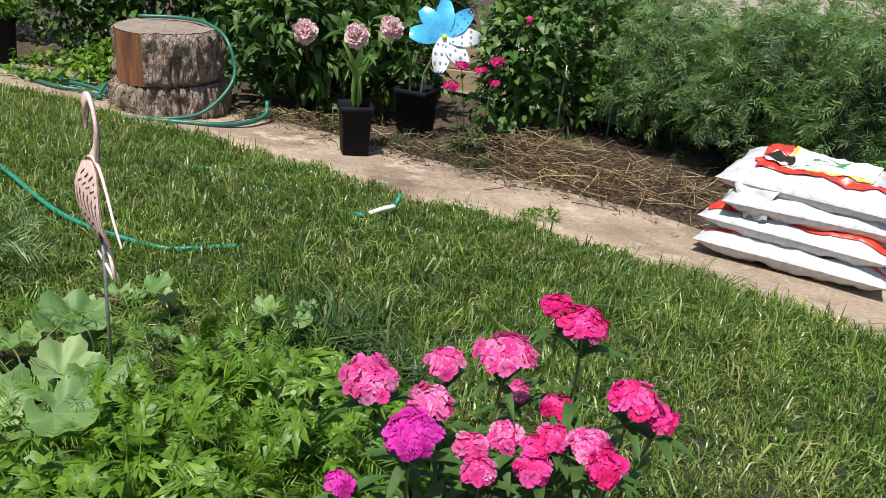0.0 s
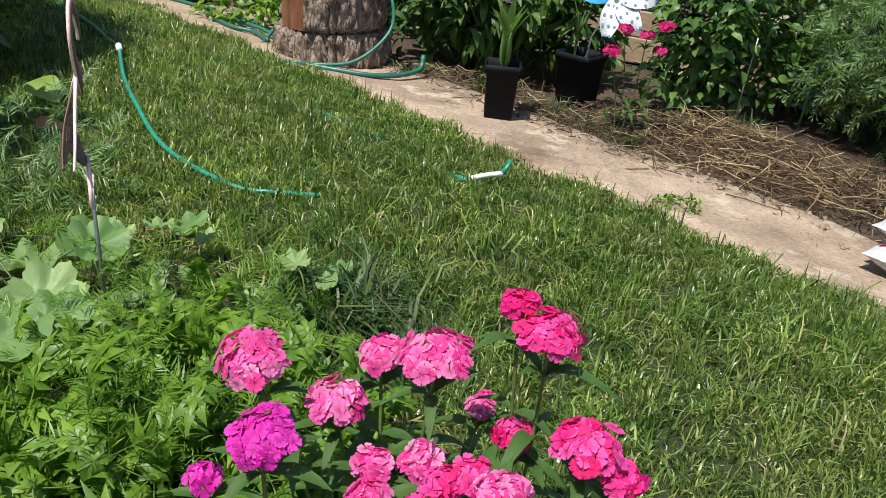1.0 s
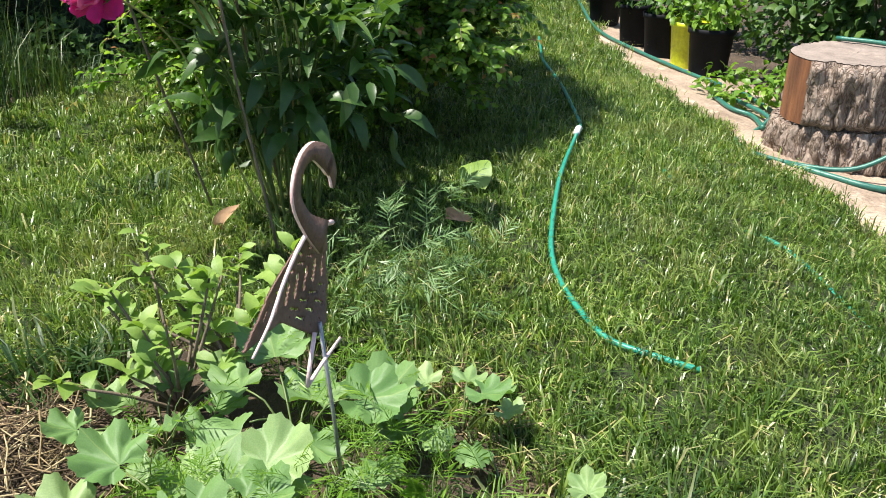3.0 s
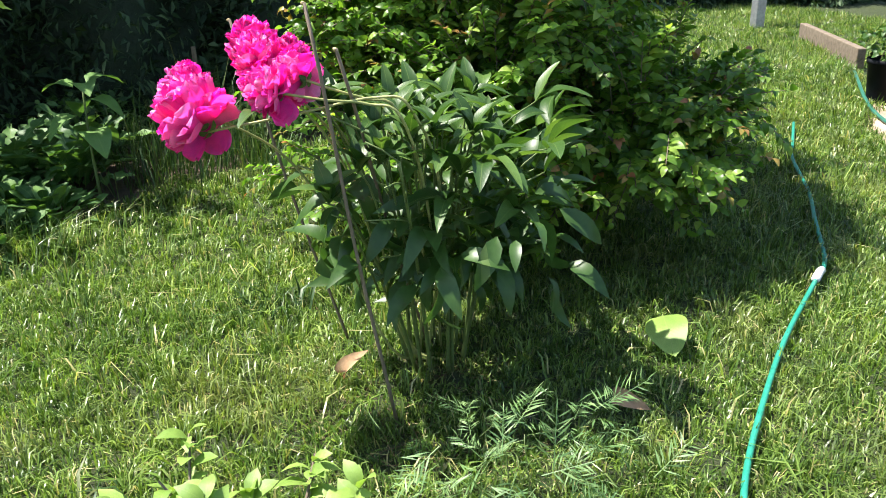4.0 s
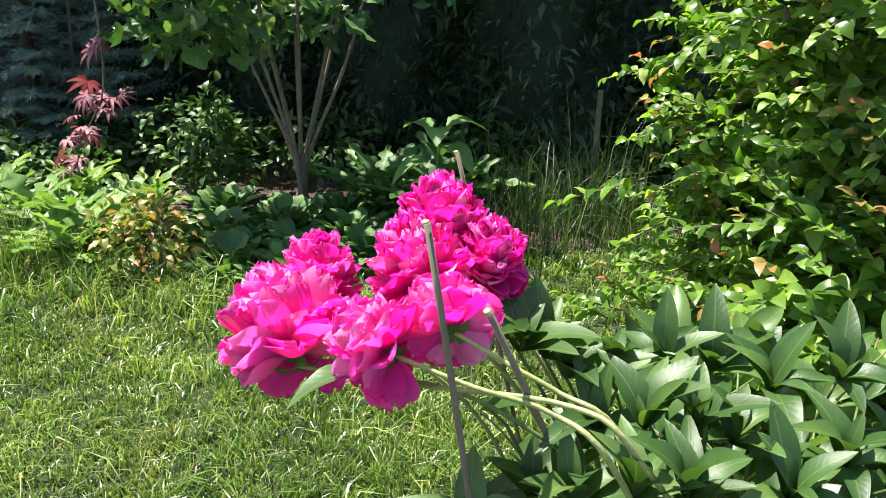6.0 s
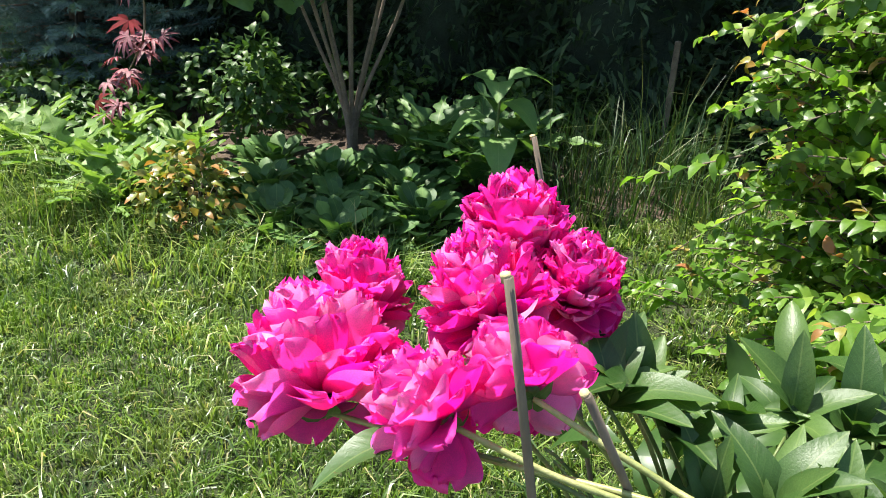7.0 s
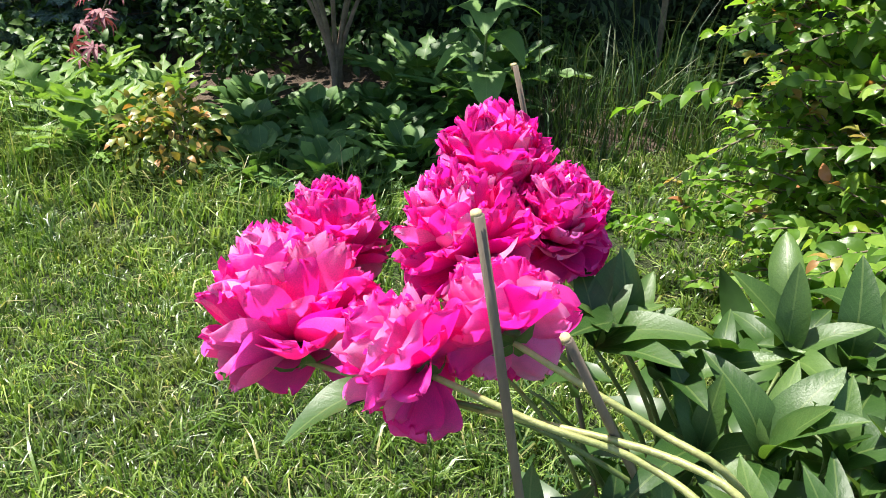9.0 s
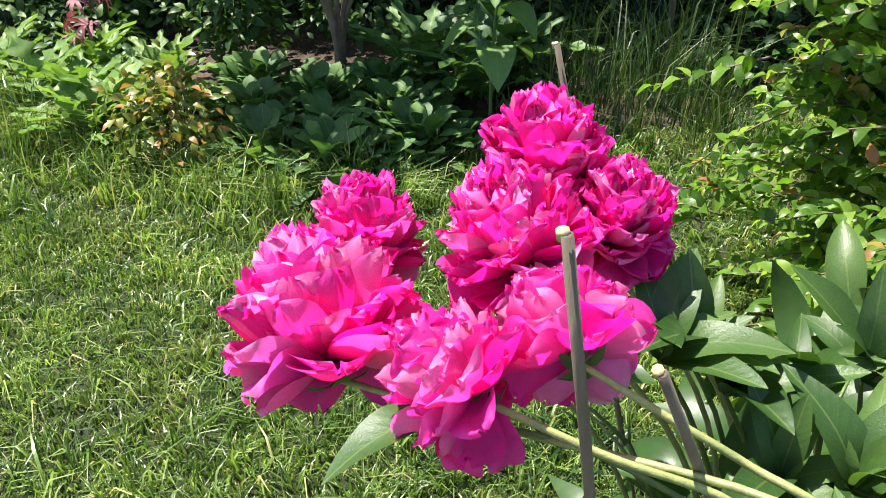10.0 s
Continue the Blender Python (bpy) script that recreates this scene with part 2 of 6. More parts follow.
def bark_mat():
    """Grey-brown bark: uneven plates parted by dark upright cracks."""
    m, n, l, p = mat_base("stump_bark", 0.95, 0, 0.2)
    c = n.new("ShaderNodeTexCoord")
    mp = n.new("ShaderNodeMapping")
    mp.inputs["Scale"].default_value = (1, 1, 0.34)
    l.new(c.outputs["Object"], mp.inputs[0])
    warp = n.new("ShaderNodeTexNoise")
    warp.inputs["Scale"].default_value = 14
    warp.inputs["Detail"].default_value = 4
    l.new(mp.outputs[0], warp.inputs["Vector"])
    at = mixc(n, l, 0.22, mp.outputs[0], warp.outputs["Color"], "ADD")
    v = n.new("ShaderNodeTexVoronoi")
    v.feature = "DISTANCE_TO_EDGE"
    v.inputs["Scale"].default_value = 22
    l.new(at, v.inputs["Vector"])
    plate = ramp(n, l, v.outputs["Distance"], [(0.0, (0.0, 0.0, 0.0)), (0.10, (0.55, 0.55, 0.55)), (0.35, (1.0, 1.0, 1.0))])
    grain = noise_tex(n, l, 55, 6, 0.7, stretch=(1, 1, 0.5))
    tone = ramp(n, l, noise_tex(n, l, 9, 4), [(0.3, (0.20, 0.145, 0.115)), (0.7, (0.42, 0.345, 0.29))])
    col = mixc(n, l, 1.0, tone, ramp(n, l, grain, [(0.3, (0.55, 0.53, 0.5)), (0.7, (1.2, 1.2, 1.2))]), "MULTIPLY")
    col = mixc(n, l, 1.0, col, ramp(n, l, v.outputs["Distance"], [(0.0, (0.55, 0.50, 0.46)), (0.12, (1.0, 1.0, 1.0))]), "MULTIPLY")
    l.new(col, p.inputs["Base Color"])
    bump(n, l, p, mixc(n, l, 0.55, plate, grain), 1.0, 0.016)
    return m


BARK = bark_mat()
PALEBARK = plain("pale_stem_bark", (0.12, 0.09, 0.065), (0.25, 0.19, 0.14), 24, 0.85, bumpy=0.5)
CUTWOOD = plain("weathered_cut_wood", (0.17, 0.132, 0.108), (0.32, 0.26, 0.215), 14, 0.85, bumpy=0.6)
REDWOOD = plain("bare_red_wood", (0.050, 0.020, 0.012), (0.33, 0.135, 0.055), 9, 0.75, bumpy=0.7, dist=0.008, stretch=(1.6, 1.6, 0.22))
POT = plain("black_pot_plastic", (0.005, 0.006, 0.008), (0.009, 0.010, 0.013), 8, 0.62, bumpy=0.1, spec=0.12)
YELLOW = plain("yellow_pot_plastic", (0.55, 0.62, 0.02), (0.66, 0.70, 0.04), 6, 0.4, bumpy=0.1)
HOSE = plain("green_hose_rubber", (0.012, 0.20, 0.135), (0.03, 0.28, 0.19), 30, 0.35, bumpy=0.2)
DARKHOSE = plain("old_green_hose", (0.016, 0.10, 0.075), (0.035, 0.16, 0.115), 30, 0.4, bumpy=0.2)
WHITE = plain("white_plastic", (0.70, 0.70, 0.70), (0.82, 0.82, 0.82), 20, 0.4, bumpy=0.1)
BAGWHITE = plain("bag_film_white", (0.46, 0.47, 0.50), (0.57, 0.57, 0.585), 5, 0.38, bumpy=0.3, dist=0.01)
BAGRED = plain("bag_film_red", (0.62, 0.03, 0.02), (0.72, 0.05, 0.03), 5, 0.35, bumpy=0.25, dist=0.01)
FLAMINGO = plain("faded_pink_paint", (0.66, 0.42, 0.41), (0.84, 0.64, 0.61), 14, 0.5, bumpy=0.3)
RUST = plain("rusty_brown_metal", (0.10, 0.055, 0.04), (0.21, 0.125, 0.09), 20, 0.7, bumpy=0.4)
STEEL = plain("grey_steel", (0.25, 0.25, 0.26), (0.42, 0.42, 0.43), 20, 0.4, metal=0.7)
CANE = plain("cane_stake", (0.11, 0.082, 0.056), (0.20, 0.155, 0.11), 14, 0.75, bumpy=0.4, stretch=(1, 1, 0.2))
CANETIP = plain("cut_cane_end", (0.42, 0.32, 0.14), (0.56, 0.44, 0.22), 40, 0.8)
GRAVEL = plain("pale_gravel", (0.30, 0.25, 0.19), (0.46, 0.40, 0.32), 20, 0.95, bumpy=0.9, dist=0.02)
FENCEWOOD = plain("tan_fence_wood", (0.26, 0.19, 0.12), (0.40, 0.31, 0.21), 5, 0.85, bumpy=0.4, stretch=(0.3, 1, 1))
BLUEFILM = plain("blue_pinwheel_film", (0.05, 0.38, 0.72), (0.10, 0.50, 0.82), 8, 0.3, bumpy=0.05)
BLUEDOT = plain("dark_blue_dots", (0.10, 0.24, 0.48), (0.14, 0.30, 0.55), 8, 0.35, bumpy=0.05)
POPPY_LEAF = foliage("poppy_leaf", [(0, (0.13, 0.24, 0.060)), (0.6, (0.18, 0.30, 0.080)), (1, (0.25, 0.37, 0.11))], 0.5, 0.35, by="object", veins=0.25)


# ---- mesh builders ----
def mesh_of(name, V, F, mat, smooth=True):
    V, F = np.asarray(V, dtype=np.float32), np.asarray(F, dtype=np.int32)
    me = bpy.data.meshes.new(name)
    me.vertices.add(len(V))
    me.vertices.foreach_set("co", V.ravel())
    me.loops.add(F.size)
    me.loops.foreach_set("vertex_index", F.ravel())
    me.polygons.add(len(F))
    me.polygons.foreach_set("loop_start", np.arange(0, F.size, F.shape[1], dtype=np.int32))
    me.polygons.foreach_set("use_smooth", np.full(len(F), smooth))
    me.update(calc_edges=True)
    me.materials.append(mat)
    return me


def part(name, data, material, parent, label="", at=None):
    """Links a bmesh, a mesh or a (V, F) pair as one mesh object under a thing or a part."""
    if isinstance(data, tuple):
        data = mesh_of(name, data[0], data[1], material)
    elif isinstance(data, bmesh.types.BMesh):
        me = bpy.data.meshes.new(name)
        data.to_mesh(me)
        data.free()
        me.materials.append(material)
        data = me
    ob = new(name, data)
    ob.parent = parent
    if at is not None:
        ob.matrix_basis = at
    if label:
        tagged(ob, label)
    return ob


def thing(name, at, label, category, group="", kind="", turn=0):
    ob = new(name)
    ob.empty_display_size = 0.05
    ob.matrix_basis = pose(*at, 0, 0, turn)
    return tagged(ob, label, category, group, kind)


def join(pieces):
    Vs, Fs, o = [], [], 0
    for V, F in pieces:
        Vs.append(np.asarray(V, float)), Fs.append(np.asarray(F) + o)
        o += len(V)
    return np.concatenate(Vs), np.concatenate(Fs)


def unit(a):
    return a / np.maximum(np.linalg.norm(a, axis=-1, keepdims=True), 1e-9)


def tube(points, r0, r1=None, sides=6, wobble=0.0):
    """A tube of quads along points, tapering from r0 to r1."""
    P = np.asarray(points, float)
    r1 = r0 if r1 is None else r1
    T = unit(np.gradient(P, axis=0))
    ref = np.where(np.abs(T[:, 2:3]) > 0.9, [[1.0, 0, 0]], [[0, 0, 1.0]])
    A = unit(np.cross(T, ref))
    for i in range(1, len(A)):
        A[i] = A[i - 1] - T[i] * (A[i - 1] @ T[i])
        A[i] /= np.linalg.norm(A[i])
    B = np.cross(T, A)
    R = np.linspace(r0, r1, len(P))[:, None, None]
    if wobble:
        R = R * (1 + RNG.uniform(-wobble, wobble, (len(P), 1, 1)))
    a = np.linspace(0, TAU, sides, endpoint=False)[None, :, None]
    V = P[:, None] + R * (np.cos(a) * A[:, None] + np.sin(a) * B[:, None])
    i, j = np.meshgrid(np.arange(len(P) - 1), np.arange(sides), indexing="ij")
    k = (j + 1) % sides
    F = np.stack([i * sides + j, i * sides + k, (i + 1) * sides + k, (i + 1) * sides + j], -1).reshape(-1, 4)
    ends = []
    V = V.reshape(-1, 3)
    for row, c in ((0, P[0]), (len(P) - 1, P[-1])):
        b = len(V) + len(ends)
        ends.append(c)
        for q in range(0, sides, 2):
            quad = [row * sides + q, row * sides + (q + 1) % sides, row * sides + (q + 2) % sides, b]
            F = np.vstack([F, quad if row else quad[::-1]])
    return np.vstack([V, ends]), F


def spline(points, n=24):
    """A smooth line through a few points."""
    P = np.asarray(points, float)
    P = np.vstack([2 * P[0] - P[1], P, 2 * P[-1] - P[-2]])
    out = []
    m = len(P) - 3
    for t in np.linspace(0, m - 1e-6, n):
        i, u = int(t), t - int(t)
        a, b, c, d = P[i:i + 4]
        out.append(0.5 * (2 * b + (c - a) * u + (2 * a - 5 * b + 4 * c - d) * u * u + (3 * b - a - 3 * c + d) * u ** 3))
    return np.array(out)


def leaf(width=0.4, segs=4, fold=0.12, curl=0.25, peak=0.8, power=0.8, wave=0.0):
    """A leaf along +x, one long, folded at the midrib and curling down; quads."""
    t = np.linspace(0, 1, segs + 1)
    w = 0.5 * width * np.sin(math.pi * np.clip(t, 0, 1) ** peak) ** power + 0.004
    z = 0.10 * np.sin(t * math.pi) - curl * t ** 2
    x = t * (1 - 0.12 * curl * t)
    rows = []
    for i in range(segs + 1):
        k = wave * math.sin(t[i] * 8.5 + width * 40)
        rows += [(x[i], w[i], z[i] + fold * w[i] * 2 + k * w[i]), (x[i], 0, z[i]), (x[i], -w[i], z[i] + fold * w[i] * 2 - k * w[i])]
    F = []
    for i in range(segs):
        for s in (0, 1):
            a = i * 3 + s
            F.append((a, a + 1, a + 4, a + 3))
    return np.array(rows), np.array(F)


def lobed(lobes=5, depth=0.3, cup=0.2, wave=0.05, spread=300, teeth=0.06, n=30, blunt=False):
    """A broad lobed leaf, its stalk at the origin and its tip towards +x; quads round a ring."""
    half = radians(spread / 2)
    a = np.linspace(-half, half, n + 1)
    beat = 0.5 + 0.5 * np.cos(a / half * math.pi * (lobes - 1)) * (1 if lobes % 2 else -1)
    if blunt:
        beat = np.abs(np.cos(a / half * math.pi * (lobes - 1) / 2)) ** 0.55
    r = 0.5 * (1 - depth + depth * beat + teeth * np.cos(a * 23))
    r *= 1 - 0.25 * (np.abs(a) / half) ** 2
    out = np.stack([0.42 + r * np.cos(a), r * np.sin(a), cup * r ** 2 * 2 + wave * np.cos(a / half * math.pi * (lobes - 1))], -1)
    mid = np.stack([0.42 + 0.55 * (out[:, 0] - 0.42), 0.55 * out[:, 1], out[:, 2] * 0.35], -1)
    c = np.array([[0.42 - 0.12, 0, -0.01]])
    V = np.vstack([out, mid, c])
    m = n + 1
    F = [(i, i + 1, m + i + 1, m + i) for i in range(n)] + [(m + i, m + i + 1, m + i + 2, 2 * m) for i in range(0, n - 1, 2)]
    return V, np.array(F)


def spray(pairs=5, leaflet=0.3, width=0.4, droop=0.15, segs=2, tipped=True):
    """A feathery leaf along +x: leaflets in pairs along a midrib."""
    L = leaf(width, segs, 0.1, 0.1)
    out = []
    for i in range(pairs):
        t = 0.25 + 0.7 * i / pairs
        s = leaflet * (1 - 0.5 * (t - 0.25))
        for side in (-1, 1):
            a = radians(side * RNG.uniform(38, 62))
            R = np.array([[math.cos(a), -math.sin(a), 0], [math.sin(a), math.cos(a), 0], [0, 0, 1]])
            out.append((L[0] * s @ R.T + [t, 0, -droop * t * t + RNG.uniform(-0.03, 0.03)], L[1]))
    if tipped:
        out.append((L[0] * leaflet * 1.1 + [0.9, 0, -droop * 0.8], L[1]))
    out.append((np.array([[0, 0.012, 0], [0, -0.012, 0], [1.0, -0.006, -droop], [1.0, 0.006, -droop]]), np.array([[0, 1, 2, 3]])))
    return join(out)


def frond(pairs=5, leaflet=0.4, width=0.2, droop=0.2):
    """A light feathery leaf along +x: one folded quad a leaflet."""
    out = []
    for i in range(2 * pairs + 1):
        t = 0.2 + 0.75 * (i // 2) / pairs if i < 2 * pairs else 0.92
        a = (0 if i == 2 * pairs else (1 if i % 2 else -1)) * radians(RNG.uniform(36, 64))
        s = leaflet * (1.15 - 0.5 * t) * RNG.uniform(0.85, 1.15)
        d, q = np.array([math.cos(a), math.sin(a), RNG.uniform(-0.25, 0.2)]), np.array([-math.sin(a), math.cos(a), RNG.uniform(-0.4, 0.4)])
        b = np.array([t, 0, -droop * t * t])
        out.append((np.array([b, b + s * (0.5 * d - 0.5 * width * q), b + s * d + [0, 0, -0.1 * s], b + s * (0.5 * d + 0.5 * width * q)]), np.array([[0, 1, 2, 3]])))
    out.append((np.array([[0, 0.010, 0], [0, -0.010, 0], [1.0, -0.006, -droop], [1.0, 0.006, -droop]]), np.array([[0, 1, 2, 3]])))
    return join(out)


def ragged(lobes=4, width=0.42, curl=0.3, n=22):
    """A long leaf with deep rounded lobes, along +x, one long."""
    t = np.linspace(0, 1, n)
    w = 0.5 * width * np.sin(math.pi * t ** 0.75) ** 0.6 * (0.62 + 0.38 * np.cos(t * TAU * lobes + 0.6)) + 0.012
    z = 0.12 * np.sin(t * math.pi) - curl * t ** 2
    V = np.concatenate([np.stack([t + 0.06 * (k != 0), w * k, z + 0.25 * w * abs(k) * np.cos(t * 21 + k)], -1) for k in (1, 0, -1)])
    F = [(k * n + i, k * n + i + 1, (k + 1) * n + i + 1, (k + 1) * n + i) for k in (0, 1) for i in range(n - 1)]
    return V, np.array(F)


def scatter(shape, at, ahead, up, size):
    """Copies of a shape joined into one (V, F): places, directions of +x and +z, sizes."""
    V0, F0 = shape
    at, size = np.asarray(at, float), np.broadcast_to(np.asarray(size, float), (len(at),))
    X = unit(np.asarray(ahead, float))
    Y = unit(np.cross(np.asarray(up, float), X))
    Z = np.cross(X, Y)
    V = at[:, None] + size[:, None, None] * (V0[None, :, 0:1] * X[:, None] + V0[None, :, 1:2] * Y[:, None] + V0[None, :, 2:3] * Z[:, None])
    F = F0[None] + (np.arange(len(at)) * len(V0))[:, None, None]
    return V.reshape(-1, 3), F.reshape(-1, F0.shape[1])


def mixed(shapes, at, ahead, up, size):
    """scatter() with several shapes dealt out in turn."""
    out = []
    size = np.broadcast_to(np.asarray(size, float), (len(at),))
    for i, s in enumerate(shapes):
        k = slice(i, None, len(shapes))
        if len(at[k]):
            out.append(scatter(s, at[k], ahead[k], up[k], size[k]))
    return join(out)


def frame_at(p, ahead, up, s):
    """A pose matrix for one piece: place, +x, about +z, size."""
    X = Vector(ahead).normalized()
    Y = Vector(up).cross(X)
    if Y.length < 1e-4:
        Y = Vector((0.3, 1, 0.2)).cross(X)
    Y.normalize()
    Z = X.cross(Y)
    m = Matrix((X, Y, Z)).transposed().to_4x4()
    return Matrix.Translation(p) @ m @ Matrix.Diagonal((s, s, s, 1))


def lump(x, y, z=0.0, f=1.0):
    return noise.noise(Vector((x * f, y * f, z * f)))


def box_bm(sx, sy, sz, bevel=0.0, centre=(0, 0, 0), taper=1.0):
    bm = bmesh.new()
    bmesh.ops.create_cube(bm, size=1)
    for v in bm.verts:
        k = taper if v.co.z < 0 else 1.0
        v.co = Vector((v.co.x * sx * k + centre[0], v.co.y * sy * k + centre[1], v.co.z * sz + centre[2]))
    if bevel:
        bmesh.ops.bevel(bm, geom=bm.edges[:], offset=bevel, segments=2, affect="EDGES", profile=0.6)
    return bm


# ---- the plan: path, beds and lawn ----
EDGE_X = np.array([-14.0, -6.0, -4.4, -3.68, -2.54, -1.57, -1.0, -0.44, 0.02, 0.424, 0.923, 1.276, 2.5, 6.0])
EDGE_Y = np.array([15.0, 8.0, 5.75, 5.03, 4.41, 3.87, 3.60, 3.24, 3.0, 2.78, 2.44, 2.2, 1.4, -0.9])


def along(x, w):
    """Plan place beside the path: where its near edge passes x, then w metres across it."""
    y = float(np.interp(x, EDGE_X, EDGE_Y))
    return x + w * 0.49, y + w * 0.872


def across(x, y):
    """How far beyond the path's near edge a place lies."""
    return (y - np.interp(x, EDGE_X, EDGE_Y)) * 0.872


def fall(x, y):
    """Height of the ground: level lawn that drops towards the path and the beds beyond it."""
    return np.interp(across(x, y), [-0.55, -0.02, 0.3, 0.6, 1.0], [0.0, -0.075, -0.122, -0.142, -0.152])


def on(x, y, lift=0.0):
    """A place on the ground."""
    return (x, y, float(fall(x, y)) + lift)


def in_bed(x, y):
    """The near flower bed, an uneven oval of bare soil, and the far bed under the trees."""
    near = ((x + 0.70) / 0.72) ** 2 + ((y - 1.25) / 0.52) ** 2 < 1 + 0.15 * np.sin(x * 9) * np.sin(y * 11)
    near |= ((x - 0.08) / 0.30) ** 2 + ((y - 1.0) / 0.30) ** 2 < 1
    edge = np.interp(y, [-4, -0.73, -0.3, 0.12, 0.65, 0.85, 1.25, 1.7, 2.2, 2.6], [-3.3, -3.33, -3.22, -3.15, -3.12, -3.40, -3.74, -3.98, -4.4, -6.0])
    return near | ((x < edge + 0.05 * np.sin(y * 13)) & (y < 2.6))


def ground_mesh():
    n = 120
    g = np.linspace(-1, 1, n)
    g = np.sign(g) * (np.abs(g) * 6 + np.abs(g) ** 9 * 290)
    X, Y = np.meshgrid(g - 1.5, g + 2.0, indexing="ij")
    V = np.stack([X, Y, np.full_like(X, -0.012)], -1).reshape(-1, 3)
    for v in V:
        if abs(v[0]) < 9 and abs(v[1]) < 9:
            v[2] += 0.015 * lump(v[0], v[1], 3, 2.0)
    V[:, 2] += fall(V[:, 0], V[:, 1])
    V[V[:, 0] < -5.2, 2] -= 0.10
    i, j = np.meshgrid(np.arange(n - 1), np.arange(n - 1), indexing="ij")
    F = np.stack([i * n + j, (i + 1) * n + j, (i + 1) * n + j + 1, i * n + j + 1], -1).reshape(-1, 4)
    return V, F


ground = tagged(new("ground", mesh_of("ground", *ground_mesh(), SOIL)), "dark brown garden soil under lawn and beds", "ground", kind="structure")


def blades(x, y, hmin, hmax, wid, droop=0.55, z0=-0.012, sway=1.0):
    """Grass blades rooted at plan places, bending over as they rise."""
    n = len(x)
    clump = np.sin(x * 7 + np.sin(y * 5) * 2) * np.sin(y * 8 + np.sin(x * 4) * 2) + 0.7 * np.sin(x * 19 + y * 7) * np.sin(y * 23 - x * 9)
    h = RNG.uniform(hmin, hmax, n) * np.maximum(0.62, 1 + (0.30 * clump if sway < 3.5 else 0) + 0.22 * np.sin(x * 2.3 + 1.1 * np.sin(y * 1.9)) * np.sin(y * 2.9 + x))
    lean_dir = 2.2 * np.sin(x * 3.1 + 1.3 * np.sin(y * 2.3)) + 1.2 * np.sin(x * 11 + y * 13) + RNG.normal(0, sway, n)
    bend = np.abs(RNG.normal(droop, 0.35, n))
    d = np.stack([np.cos(lean_dir), np.sin(lean_dir), np.zeros(n)], -1)
    side = np.stack([-d[:, 1], d[:, 0], np.zeros(n)], -1)
    tw = RNG.uniform(-1.2, 1.2, n)[:, None]
    side = side * np.cos(tw) + d * np.sin(tw)
    p = np.stack([x, y, np.full(n, z0)], -1)
    hb, b = h[:, None], bend[:, None]
    up = np.array([[0, 0, 1.0]])
    m = p + up * hb * 0.55 + d * hb * b * 0.25
    tip = p + up * hb * (1 - 0.42 * np.clip(b, 0, 1.6)) + d * hb * b * 0.9
    wv = RNG.uniform(0.6, 1.3, (n, 1)) * wid
    V = np.stack([p - side * wv, p + side * wv, m - side * wv * 0.85, m + side * wv * 0.85, tip], 1).reshape(-1, 3)
    F = (np.array([[0, 1, 2], [1, 3, 2], [2, 3, 4]])[None] + (np.arange(n) * 5)[:, None, None]).reshape(-1, 3)
    return V, F


def lawn_blades(n, xr, yr, hmin, hmax, wid, droop=0.6, tuft=22, short=False):
    """Grass in tufts: blades of one tuft share a lean and a height and part from its middle."""
    m = max(1, n // tuft)
    cx, cy = RNG.uniform(*xr, m), RNG.uniform(*yr, m)
    lean = 2.4 * np.sin(cx * 2.1 + 1.5 * np.sin(cy * 1.7)) + RNG.normal(0, 1.7, m)
    tall = RNG.uniform(0.62, 1.30, m) * (1 + 0.22 * np.sin(cx * 2.3 + 1.1 * np.sin(cy * 1.9)) * np.sin(cy * 2.9 + cx))
    k = np.repeat(np.arange(m), tuft)
    off = RNG.normal(0, 0.016, (len(k), 2))
    x, y = cx[k] + off[:, 0], cy[k] + off[:, 1]
    w = across(x, y)
    rag = 0.035 * np.sin(x * 9) + 0.03 * np.sin(x * 23 + 1) + RNG.uniform(-0.06, 0.03, len(x))
    keep = (w < rag) & ~in_bed(x + RNG.normal(0, 0.04, len(x)), y + RNG.normal(0, 0.04, len(x)))
    x, y, k, off = x[keep], y[keep], k[keep], off[keep]
    n = len(x)
    d = 0.9 * off / 0.016 + np.stack([np.cos(lean[k]), np.sin(lean[k])], -1) * 1.1 + RNG.normal(0, 0.55, (n, 2))
    d = np.concatenate([unit(d), np.zeros((n, 1))], -1)
    h = (RNG.uniform(hmin, hmax, n) * tall[k])[:, None]
    b = np.abs(RNG.normal(droop, 0.42, n))[:, None]
    tw = RNG.uniform(-1.3, 1.3, n)[:, None]
    side = np.stack([-d[:, 1], d[:, 0], np.zeros(n)], -1) * np.cos(tw) + d * np.sin(tw)
    p = np.stack([x, y, 0.004 + fall(x, y)], -1)
    up = np.array([[0, 0, 1.0]])
    wv = RNG.uniform(0.6, 1.35, (n, 1)) * wid
    tip = p + up * h * (1 - 0.50 * np.clip(b, 0, 1.6)) + d * h * b * 0.9
    if short:
        return np.stack([p - side * wv, p + side * wv, tip], 1).reshape(-1, 3), np.arange(3 * n).reshape(-1, 3)
    mid = p + up * h * 0.55 + d * h * b * 0.25
    V = np.stack([p - side * wv, p + side * wv, mid - side * wv * 0.9, mid + side * wv * 0.9, tip], 1).reshape(-1, 3)
    return V, (np.array([[0, 1, 2], [1, 3, 2], [2, 3, 4]])[None] + (np.arange(n) * 5)[:, None, None]).reshape(-1, 3)


